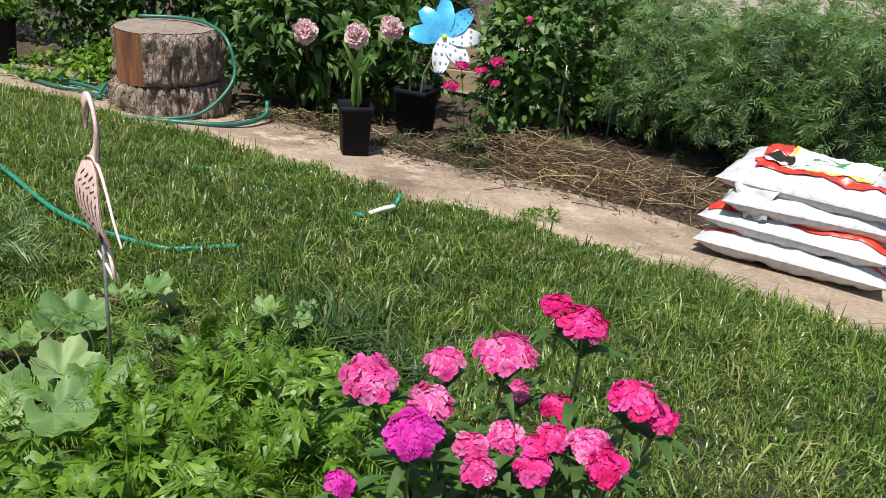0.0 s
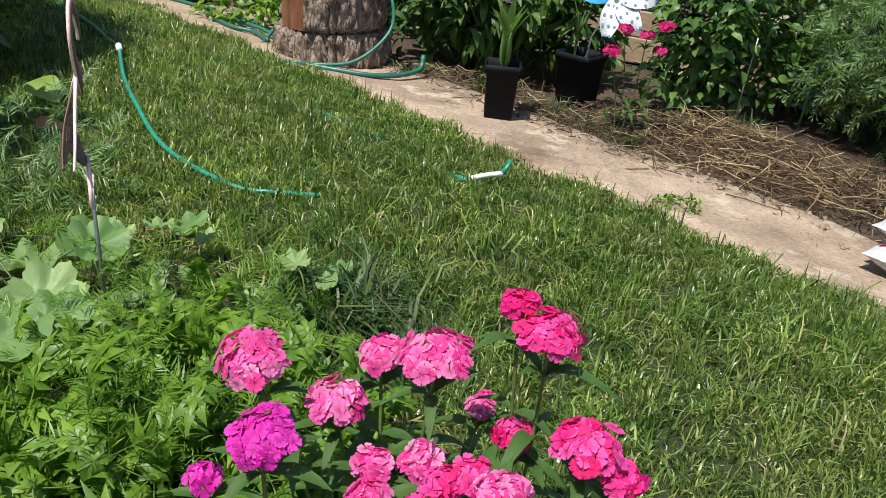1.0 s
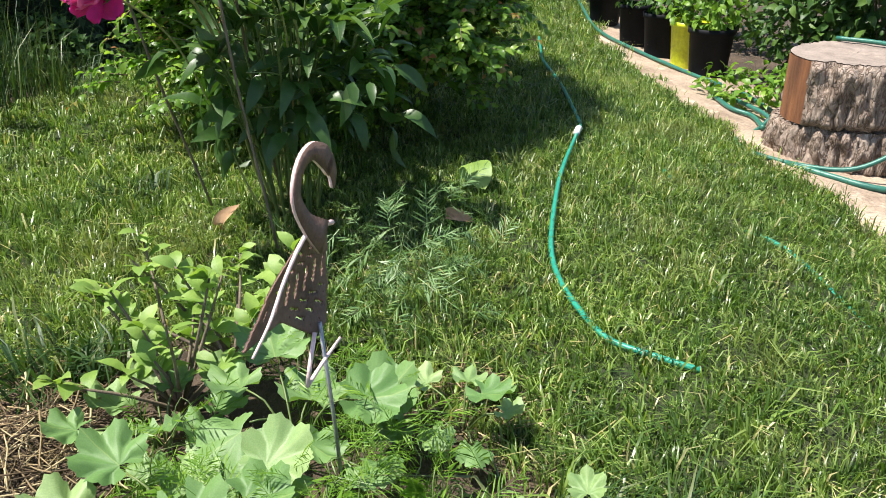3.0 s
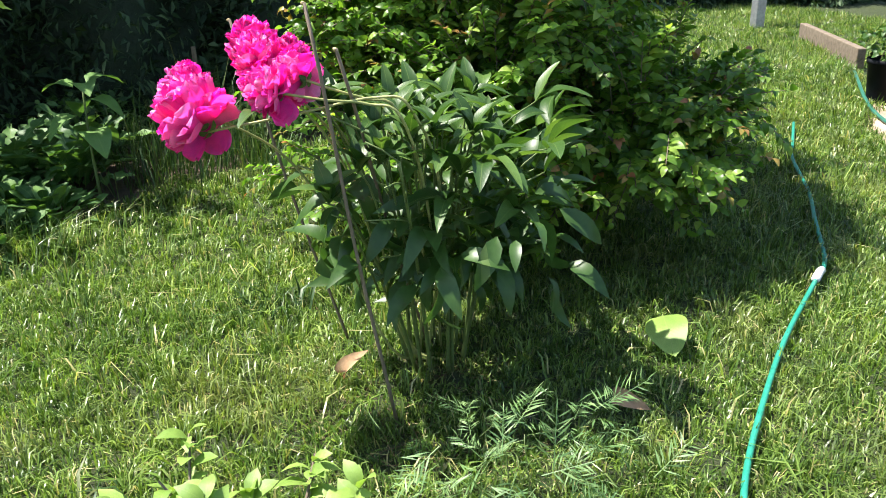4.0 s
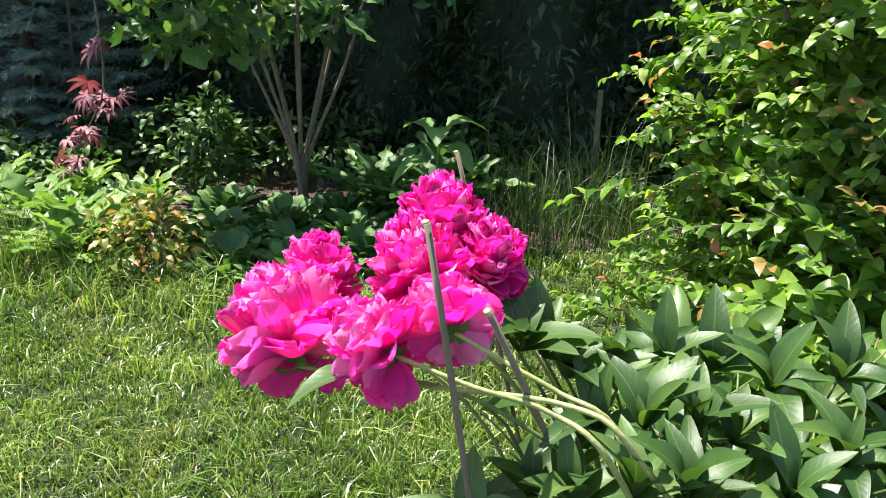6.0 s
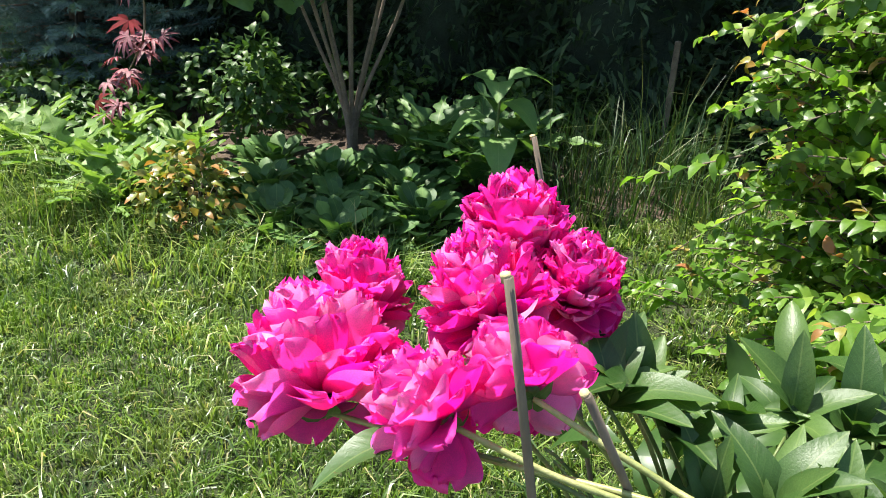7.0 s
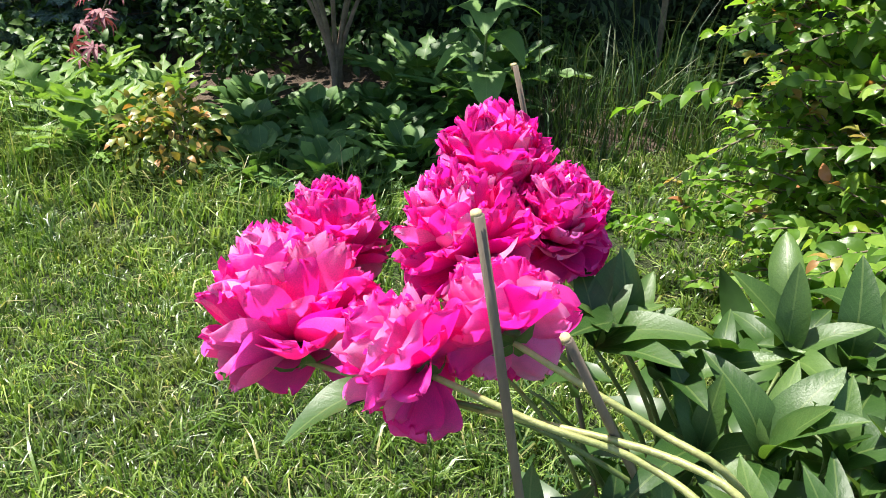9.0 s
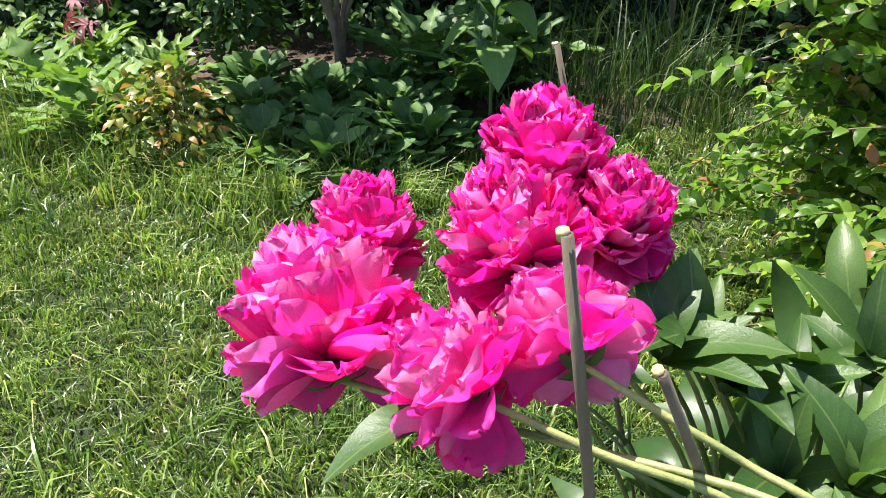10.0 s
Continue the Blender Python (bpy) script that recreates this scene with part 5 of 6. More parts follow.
part("torn_hole", bag_blot(-0.50, -0.20, 0.19, 0.27, (0.86, 0.5, 0.04), 0.019, 1.0), BAGHOLE, top, "dark hole torn in the bag")
u = np.linspace(0, 1, 13)
fv = np.array([(-0.185 + 0.17 * (b - 0.5) * (1 - 0.55 * a ** 1.5) + 0.03 * a + 0.006 * math.sin(9 * a + b * 5), -0.150 - 0.075 * math.sin(a * 1.7) - 0.008 * math.sin(b * 9), 0.088 - 0.135 * a ** 1.6 + 0.008 * math.sin(b * 11 + a * 4)) for a in u for b in u])
ff = np.array([(i * 13 + j, i * 13 + j + 1, (i + 1) * 13 + j + 1, (i + 1) * 13 + j) for i in range(12) for j in range(12)])
part("torn_flap", (fv, ff), BAGWHITE, top, "loose flap of torn white film")


# ---- flamingo ornament: u runs along the sheet, z up ----
fl = thing("flamingo_ornament", (-0.66, 1.50, 0), "flat metal flamingo with punched feathers, faded pink paint", "ornament", turn=math.degrees(math.atan2(0.8, -0.6)))
OUT = [(0.02, 0.47), (0.0, 0.515), (-0.05, 0.528), (-0.09, 0.518), (-0.13, 0.49), (-0.168, 0.452), (-0.212, 0.426), (-0.155, 0.428), (-0.125, 0.425), (-0.10, 0.405), (-0.07, 0.378), (-0.03, 0.375), (0.01, 0.42)]


def inside(x, z, poly):
    hit = False
    for (x0, z0), (x1, z1) in zip(poly, poly[1:] + poly[:1]):
        if (z0 > z) != (z1 > z) and x < (x1 - x0) * (z - z0) / (z1 - z0) + x0:
            hit = not hit
    return hit


def flamingo_body():
    nx, nz = 84, 62
    xs, zs = np.linspace(-0.235, 0.03, nx), np.linspace(0.365, 0.535, nz)
    keep, F, V = {}, [], []
    for i in range(nx - 1):
        for j in range(nz - 1):
            x, z = (xs[i] + xs[i + 1]) / 2, (zs[j] + zs[j + 1]) / 2
            if not inside(x, z, OUT):
                continue
            a = (x * 0.8 + z * 0.6) * 48 + 0.6 * math.sin(z * 90)
            b = (z * 0.8 - x * 0.6) * 30
            rim = all(inside(x + dx, z + dz, OUT) for dx, dz in ((0.012, 0), (-0.012, 0), (0, 0.012), (0, -0.012)))
            if rim and (a % 1.0) < 0.36 and ((b + 0.5 * (int(a) % 2)) % 1.0) < 0.62:
                continue
            q = []
            for ii, jj in ((i, j), (i + 1, j), (i + 1, j + 1), (i, j + 1)):
                if (ii, jj) not in keep:
                    keep[ii, jj] = len(V)
                    V.append((xs[ii], 0.022 * math.sin((zs[jj] - 0.365) / 0.17 * math.pi) + 0.05 * max(0, -xs[ii] - 0.12), zs[jj]))
                q.append(keep[ii, jj])
            F.append(q)
    return np.array(V), np.array(F)


body = part("body", flamingo_body(), RUST, fl, "brown sheet punched with feather slits")
body.modifiers.new("thick", "SOLIDIFY").thickness = 0.0025
bv, bf = flamingo_body()
paint = part("painted_face", (bv + [0, 0.0035, 0], bf), FLAMINGO, fl, "faded pink painted face")
rimline = spline([(0.0, 0.0, 0.520), (-0.05, 0.004, 0.532), (-0.09, 0.004, 0.521), (-0.133, 0.006, 0.490), (-0.172, 0.008, 0.452), (-0.215, 0.010, 0.425)], 24)
part("curled_rim", tube(rimline, 0.004, 0.002, 6), FLAMINGO, fl)


def ribbon(line, widths, mat, name, thick=0.003):
    """A flat strip in the sheet's plane along (u, z) places."""
    L = spline([(a, 0, b) for a, b in line], 26)
    T = unit(np.gradient(L, axis=0))
    N = np.stack([-T[:, 2], T[:, 1] * 0, T[:, 0]], -1)
    W = np.interp(np.linspace(0, 1, 26), np.linspace(0, 1, len(widths)), widths)[:, None]
    V = np.concatenate([L + N * W, L - N * W])
    c, s = math.cos(radians(-3)), math.sin(radians(-3))
    V = np.stack([-0.03 + (V[:, 0] + 0.03) * c * 0.72, (V[:, 0] + 0.03) * s * 0.72, 0.51 + (V[:, 2] - 0.51) * 0.83], -1)
    F = np.array([(i, i + 1, 26 + i + 1, 26 + i) for i in range(25)])
    part(name, (V, F), mat, fl).modifiers.new("thick", "SOLIDIFY").thickness = thick
    part("painted_face", (V + [0, 0.0035, 0], F), FLAMINGO, fl).modifiers.new("thick", "SOLIDIFY").thickness = 0.005


ribbon([(-0.03, 0.51), (-0.085, 0.555), (-0.113, 0.605), (-0.092, 0.648), (-0.052, 0.662), (-0.012, 0.645), (0.012, 0.618)], (0.030, 0.016, 0.011, 0.011, 0.013, 0.020, 0.016), RUST, "neck")
ribbon([(0.004, 0.632), (0.018, 0.608), (0.017, 0.582)], (0.018, 0.012, 0.002), RUST, "beak")
part("leg", tube([(-0.075, 0, 0.385), (-0.096, 0, 0.345), (-0.108, 0, 0.318)], 0.0035, 0.0035, 6), FLAMINGO, fl)
part("leg", tube([(-0.108, 0, 0.318), (-0.05, 0, 0.328), (0.0, 0, 0.334)], 0.0035, 0.0025, 6), FLAMINGO, fl)
part("stake", tube([(-0.055, 0.002, 0.39), (-0.03, 0.002, 0.18), (-0.015, 0.002, -0.05)], 0.0035, 0.0035, 6), STEEL, fl)


# ---- pinwheel ----
pw = thing("pinwheel", on(-0.170, 4.26, 0.20), "large blue and white dotted toy pinwheel on a stick", "pinwheel")
hubp = Vector((0.105, -0.09, 0.325))
part("stick", tube([(0, 0, 0), (0.012, 0.0, 0.12), (0.10, -0.06, 0.32)], 0.005, 0.005, 6), WHITE, pw)
hub = bmesh.new()
bmesh.ops.create_uvsphere(hub, u_segments=14, v_segments=8, radius=0.013)
part("hub", hub, YELLOW, pw, "small yellow hub", at=Matrix.Translation(hubp + Vector((0, -0.012, 0))))
for k, (ang, mat) in enumerate(((92, BLUEFILM), (134, BLUEFILM), (46, BLUEFILM), (2, WHITE), (-48, WHITE), (-95, WHITE), (178, BLUEFILM))):
    a = radians(ang)
    V = []
    m, w = 9, 7
    for i in range(m):
        for j in range(w):
            r, q = i / (m - 1), j / (w - 1) - 0.5
            wd = 0.092 * math.sin(math.pi * min(1, r * 0.78 + 0.08)) ** 0.8
            V.append((0.172 * r, wd * q, 0.028 * math.sin(r * math.pi) * (0.4 - q) + 0.03 * q * r))
    F = np.array([(i * w + j, (i + 1) * w + j, (i + 1) * w + j + 1, i * w + j + 1) for i in range(m - 1) for j in range(w - 1)])
    base = Matrix.Translation(hubp) @ Matrix.Rotation(radians(76), 4, "X") @ Matrix.Rotation(a, 4, "Z")
    V = np.array(V)
    blade = part("blade", (V, F), mat, pw, at=base)
    if mat is WHITE or k == 2:
        dots, o = [], 0
        for i in range(2, m, 2):
            for j in (1, 3, 5):
                c = V[i * w + j]
                ring = [(c[0] + 0.0065 * math.cos(b), c[1] + 0.0065 * math.sin(b), c[2] + 0.0025) for b in np.linspace(0, TAU, 8, endpoint=False)]
                dots.append((np.array(ring), np.array([[0, 1, 2, 3], [0, 3, 4, 7], [4, 5, 6, 7]])))
        tagged(part("dots", join(dots), BLUEDOT, blade), kind="stuff")


# ---- flowers ----
def petal(width=0.9, cup=0.35, tip=0.2, ruffle=0.05, n=6, notch=0.06, seed=0):
    """A broad rounded petal along +x, one long; it cups towards +z and rolls at the tip."""
    V = []
    n += 2
    for i in range(n + 1):
        t = 1 - (1 - i / n) ** 1.35
        w = width * ((0.16 + 0.84 * math.sin(min(1.0, t / 0.60) * math.pi / 2) ** 1.2) if t < 0.60 else math.sqrt(max(0.0, 1 - ((t - 0.60) / 0.405) ** 2.4)))
        for j in range(n + 1):
            s = 2 * j / n - 1
            x = t - notch * t ** 6 * (1 - abs(s)) ** 2 * (seed % 2) - 0.09 * t ** 5 * abs(math.sin(s * 5.3 + seed * 2.1))
            z = cup * (s * w * 0.5) ** 2 * 2.2 + tip * t ** 2.4 + ruffle * t * t * math.sin(s * 6.5 + seed * 1.7) + 0.4 * ruffle * math.sin(t * 7 + seed)
            V.append((x, s * w * 0.5, z))
    m = n + 1
    F = [(i * m + j, (i + 1) * m + j, (i + 1) * m + j + 1, i * m + j + 1) for i in range(n) for j in range(n)]
    return np.array(V), np.array(F)


def double_flower(parent, c, axis, r, rings, stalk_mat=STEM, name="flower"):
    """A double flower: a green receptacle with rings of petals round its axis."""
    c, n = Vector(c), Vector(axis).normalized()
    ref = n.orthogonal().normalized()
    bm = bmesh.new()
    bmesh.ops.create_icosphere(bm, subdivisions=2, radius=1)
    for v in bm.verts:
        v.co = Vector((v.co.x * 0.16, v.co.y * 0.16, v.co.z * 0.12)) * r
    rot = n.to_track_quat("Z", "Y").to_matrix().to_4x4()
    c0 = c - n * r * 0.40
    f = part(name, bm, stalk_mat, parent, at=Matrix.Translation(c0) @ rot)
    inv = rot.inverted()
    for theta, count, ln, mesh_set in rings:
        off = random.uniform(0, TAU)
        for i in range(count):
            th = radians(theta + random.uniform(-10, 10))
            a = off + TAU * i / count + random.uniform(-0.25, 0.25)
            s = Matrix.Rotation(a, 3, n) @ ref
            d = n * math.cos(th) + s * math.sin(th)
            up = n * math.sin(th) - s * math.cos(th)
            size = r * ln * random.uniform(0.86, 1.12)
            m = frame_at(c0 + d * r * 0.05, d, up + s.cross(n) * random.uniform(-0.25, 0.25), size)
            part("petal", random.choice(mesh_set), None, f, at=inv @ Matrix.Translation(-c0) @ m)
    return f


def petal_set(mat, spec):
    return [mesh_of("petal", *petal(*s, seed=k), mat) for k, s in enumerate(spec)]


GUARD = petal_set(PEONY_PETAL, [(0.98, 0.55, 0.22, 0.05, 8), (0.88, 0.50, 0.10, 0.06, 8), (0.94, 0.65, 0.28, 0.05, 8), (0.80, 0.55, 0.02, 0.06, 8)])
MIDPET = petal_set(PEONY_PETAL, [(0.62, 1.1, 0.40, 0.04, 7), (0.54, 1.2, 0.32, 0.05, 7), (0.68, 1.0, 0.46, 0.04, 7), (0.50, 1.3, 0.22, 0.05, 7)])
INPET = petal_set(PEONY_PETAL, [(0.42, 1.6, 0.36, 0.04, 7), (0.36, 1.8, 0.26, 0.05, 7), (0.46, 1.4, 0.42, 0.04, 7), (0.38, 1.8, 0.12, 0.05, 7)])
PEONY_RINGS = [(118, 5, 0.95, GUARD), (102, 7, 1.0, GUARD), (88, 8, 1.0, GUARD), (80, 12, 1.02, MIDPET), (71, 13, 1.05, MIDPET), (62, 15, 1.08, MIDPET), (53, 16, 1.12, MIDPET), (44, 17, 1.15, INPET), (36, 16, 1.19, INPET), (28, 15, 1.22, INPET), (19, 12, 1.25, INPET), (9, 8, 1.28, INPET)]
PALEG = petal_set(PALE_PETAL, [(0.95, 0.3, 0.15, 0.05, 4), (0.8, 0.4, 0.2, 0.06, 4)])
PALEM = petal_set(PALE_PETAL, [(0.48, 0.25, 0.18, 0.08, 5), (0.42, 0.2, -0.12, 0.09, 5), (0.52, 0.2, 0.26, 0.08, 5)])
PALE_RINGS = [(112, 7, 1.0, PALEG), (90, 9, 1.05, PALEG), (74, 12, 1.08, PALEM), (58, 13, 1.14, PALEM), (42, 13, 1.2, PALEM), (27, 10, 1.25, PALEM), (12, 6, 1.3, PALEM)]


def floret_mesh(mat, seed=0):
    """A small flat flower of five toothed petals, facing +z, one across."""
    pieces = []
    for k in range(5):
        a = TAU * k / 5 + 0.1 * math.sin(seed + k)
        V = [(0.03, 0, 0.0), (0.28, -0.17, 0.03), (0.30, 0.0, 0.015), (0.28, 0.17, 0.03), (0.47, -0.22, 0.02), (0.52, -0.08, 0.05), (0.48, 0.0, 0.03), (0.52, 0.09, 0.05), (0.46, 0.22, 0.01)]
        F = [(0, 1, 2, 3), (1, 4, 5, 2), (2, 5, 6, 7), (2, 7, 8, 3)]
        c, s = math.cos(a), math.sin(a)
        V = np.array(V) * [1, 1.15, 1] + [0, 0, 0.03 * math.sin(seed * 2 + k)]
        pieces.append((np.stack([V[:, 0] * c - V[:, 1] * s, V[:, 0] * s + V[:, 1] * c, V[:, 2]], -1), np.array(F)))
    return mesh_of("floret", *join(pieces), mat, False)


FLORETS = {m.name: [floret_mesh(m, k) for k in range(3)] for m in (PINK_HEAD, RED_HEAD, MAGENTA_HEAD, CRIMSON_HEAD)}


def flower_head(parent, c, r, mat, tilt=(0, 0, 1), flat=0.6, count=26, size=0.0195):
    """A loose domed head of many florets over green calyces, uneven in outline."""
    count = int(count * 1.45)
    n = Vector(tilt).normalized()
    rot = n.to_track_quat("Z", "Y").to_matrix().to_4x4()
    bm = bmesh.new()
    bmesh.ops.create_icosphere(bm, subdivisions=2, radius=1)
    for v in bm.verts:
        v.co = Vector((v.co.x * r * 0.62, v.co.y * r * 0.62, v.co.z * r * 0.62 * flat - r * 0.15))
    head = part("flower_head", bm, STEM, parent, at=Matrix.Translation(c) @ rot)
    seed = random.uniform(0, 40)
    for i in range(count):
        z = 1 - 1.0 * (i + 0.5) / count
        a = i * 2.39996 + random.uniform(-0.3, 0.3)
        q = math.sqrt(max(0.0, 1 - z * z))
        d = Vector((q * math.cos(a), q * math.sin(a), z))
        k = 1 + 0.30 * lump(d.x + seed, d.y, d.z, 2.2) + 0.10 * random.uniform(-1, 1)
        p = Vector((d.x * r * k, d.y * r * k, d.z * r * flat * k))
        m = (Vector((d.x, d.y, d.z * 0.8 + 0.45)) + Vector((random.uniform(-0.55, 0.55), random.uniform(-0.55, 0.55), random.uniform(-0.2, 0.3)))).to_track_quat("Z", "Y").to_matrix().to_4x4()
        part("floret", random.choice(FLORETS[mat.name]), None, head, at=Matrix.Translation(p) @ m @ Matrix.Rotation(random.uniform(0, TAU), 4, "Z") @ Matrix.Diagonal((*[size * random.uniform(0.75, 1.3)] * 3, 1)))
    return head


def sweet_william(at, heads, label):
    """Heads: place, radius, colour. Stems rise from the base; leaves in pairs."""
    t = thing("sweet_william", at, label, "flower")
    b = Vector(at)
    P, D, U = [], [], []
    for k, (x, y, z, r, mat, count) in enumerate(heads):
        c = Vector((x, y, z)) - b
        flower_head(t, c, r * 0.86, mat, (random.uniform(-0.25, 0.25), random.uniform(-0.55, -0.1), 1), random.uniform(0.38, 0.55), count)
        foot = Vector((c.x * 0.35 + random.uniform(-0.02, 0.02), c.y * 0.35 + random.uniform(-0.02, 0.02), 0))
        line = spline([foot, (foot + c) / 2 + Vector((0.01, 0.01, 0)), c - Vector((0, 0, r * 0.4))], 10)
        part("stem", tube(line, 0.0028, 0.0022, 6), STEM, t)
        for q in (0.97, 0.90, 0.74, 0.58, 0.42, 0.3):
            p = line[min(9, int(q * 9))]
            a = random.uniform(0, TAU)
            for s in (0, math.pi):
                P.append(p), D.append((math.cos(a + s), math.sin(a + s), random.uniform(0.1, 0.9))), U.append((0, 0, 1))
    leaf_parts(t, [leaf(0.26, 5, 0.2, c, 0.75, 0.8) for c in (0.15, 0.4, 0.7)], DARK_LEAF, np.array(P), np.array(D), np.array(U), RNG.uniform(0.05, 0.085, len(P)))
    return t


R_, P_, M_ = RED_HEAD, PINK_HEAD, MAGENTA_HEAD
sweet_william((0.17, 1.13, 0), [(0.210, 1.198, 0.416, 0.040, R_, 34), (0.168, 1.215, 0.438, 0.021, R_, 13), (0.279, 1.098, 0.351, 0.038, R_, 34), (0.318, 1.090, 0.330, 0.022, R_, 12), (0.186, 1.189, 0.273, 0.024, R_, 14), (0.165, 1.068, 0.300, 0.022, R_, 15), (0.140, 1.060, 0.290, 0.022, R_, 12), (0.135, 1.022, 0.282, 0.024, R_, 18), (0.220, 0.965, 0.335, 0.026, R_, 18)], "sweet william plant with bright red-pink flower heads")
sweet_william((0.02, 1.12, 0), [(0.092, 1.146, 0.386, 0.044, P_, 40), (0.004, 1.208, 0.327, 0.032, P_, 26), (-0.100, 1.069, 0.374, 0.038, P_, 32), (-0.014, 1.110, 0.314, 0.036, P_, 30), (0.130, 1.253, 0.252, 0.020, P_, 11), (0.049, 1.074, 0.271, 0.022, P_, 17), (0.099, 1.097, 0.275, 0.024, P_, 18), (0.061, 1.030, 0.262, 0.023, P_, 18), (0.207, 1.025, 0.322, 0.029, P_, 26)], "sweet william plant with clear pink flower heads")
sweet_william((-0.07, 1.0, 0), [(-0.036, 0.975, 0.356, 0.036, M_, 40), (-0.130, 1.010, 0.240, 0.020, M_, 10), (-0.01, 0.955, 0.25, 0.018, M_, 8)], "sweet william plant with a purple-magenta flower head")
C_ = CRIMSON_HEAD
sweet_william(on(0.08, 3.88), [(0.026, 3.801, 0.306, 0.036, C_, 20), (0.116, 3.799, 0.293, 0.032, C_, 18), (0.184, 3.795, 0.337, 0.034, C_, 20), (-0.016, 3.8, 0.213, 0.038, C_, 24), (0.18, 3.796, 0.242, 0.026, C_, 14)], "crimson sweet william plant beyond the path")

# pale flowers of the bush beyond the path
for c, r in (((-0.755, 4.20, 0.345), 0.058), ((-0.325, 4.20, 0.392), 0.057), ((-0.445, 3.74, 0.418), 0.052)):
    double_flower(pf, Vector(c) - PFB, (0.05, -0.75, 0.65), r, PALE_RINGS)
    part("flower_stalk", tube(spline([Vector((0.2, 0.0, 0)), (Vector(c) - PFB) * 0.6 + Vector((0, 0.05, 0)), Vector(c) - PFB + Vector((0, 0.03, -0.03))], 8), 0.004, 0.003, 6), STEM, pf)


# ---- peony in the lawn ----
PB = Vector((-1.90, 1.98, 0))
peony = thing("peony_plant", PB, "peony bush with large double magenta-pink flowers and canes", "peony")
FLOWERS = [((-1.700, 1.462, 0.748), (-0.42, -0.45, 0.62), 0.078), ((-1.628, 1.600, 0.796), (-0.24, -0.85, 0.32), 0.049), ((-1.686, 1.660, 0.804), (-0.80, -0.50, 0.12), 0.050),
           ((-1.752, 1.602, 0.829), (-0.1, -0.5, 0.8), 0.057), ((-1.858, 1.598, 0.843), (0.0, -0.2, 1.0), 0.058), ((-1.832, 1.664, 0.814), (0.15, 0.10, 0.9), 0.051), ((-1.788, 1.460, 0.776), (-0.3, -0.2, 0.8), 0.053)]
for k, (c, ax, r) in enumerate(FLOWERS):
    c, n = Vector(c), Vector(ax).normalized()
    bloom = double_flower(peony, c - PB, n, r, PEONY_RINGS)
    if k == 1:
        # two guard petals hang loose under this flower
        inv = bloom.matrix_basis.inverted()
        for dx, dy, ln in ((0.25, 0.02, 1.15), (0.05, 0.15, 1.40)):
            part("petal", GUARD[3], None, bloom, at=inv @ frame_at(c - PB - n * r * 0.35, (dx, dy, -0.9), (0.9, 0.3, 0.2), r * ln))
    b = c - n * r * 0.6
    side = Vector((random.uniform(-0.018, 0.018), random.uniform(-0.018, 0.018), random.uniform(-0.022, 0.022)))
    way = [b, b * 0.5 + Vector((-1.640, 1.800, 0.768)) * 0.5 + side * 0.6, Vector((-1.640, 1.800, 0.768)) + side, Vector((-1.630, 1.868, 0.742)) + side * 1.4, Vector((-1.74, 1.95, 0.52)) + side * 2, PB + Vector((random.uniform(-0.06, 0.06), random.uniform(-0.06, 0.06), 0))]
    if k > 2:
        way = [b, b * 0.6 + PB * 0.4 + Vector((0, 0, 0.10)) + side, PB * 0.75 + b * 0.25 - Vector((0, 0, 0.10)), PB + side * 3 - Vector((0, 0, side.z * 3))]
    part("flower_stalk", tube(spline([q - PB for q in way], 28), 0.0025, 0.0034, 8), STALK, peony)
    for k in range(4):
        a = TAU * k / 4 + random.uniform(-0.4, 0.4)
        s = Matrix.Rotation(a, 3, n) @ n.orthogonal().normalized()
        part("sepal", mesh_of("sepal", *leaf(0.5, 3, 0.1, 0.3), PEONY_LEAF), None, peony, at=frame_at(b - PB, s - n * 0.15, -n, r * 0.42))

P, D, U, S = [], [], [], []
for k in range(15):
    a = TAU * k / 15 + random.uniform(-0.2, 0.2)
    reach = random.uniform(0.10, 0.34)
    h = random.uniform(0.50, 0.66)
    tip = Vector((math.cos(a) * reach + 0.10, math.sin(a) * reach - 0.03, h))
    foot = Vector((math.cos(a) * 0.07, math.sin(a) * 0.07, 0))
    line = spline([foot, foot * 0.5 + tip * 0.42 + Vector((0, 0, 0.05)), tip], 14)
    part("stem", tube(line, 0.0055, 0.003, 6), STEM, peony)
    for q in (6, 7, 8, 10, 11, 12, 13):
        p = Vector(line[q])
        b = a + random.uniform(-1.3, 1.3)
        out = Vector((math.cos(b), math.sin(b), random.uniform(0.15, 0.9))).normalized()
        e = p + out * random.uniform(0.05, 0.11)
        part("leaf_stalk", tube([p, p + out * 0.04 + Vector((0, 0, 0.004)), e], 0.0022, 0.0016, 5), STEM, peony)
        for w in (-0.75, 0, 0.75) if random.random() < 0.62 else (-0.5, 0.45):
            d = Matrix.Rotation(w, 3, "Z") @ out
            d.z += random.uniform(-0.25, 0.35)
            P.append(e), D.append(d), U.append((random.uniform(-0.4, 0.4), random.uniform(-0.4, 0.4), 1)), S.append(random.uniform(0.085, 0.13))
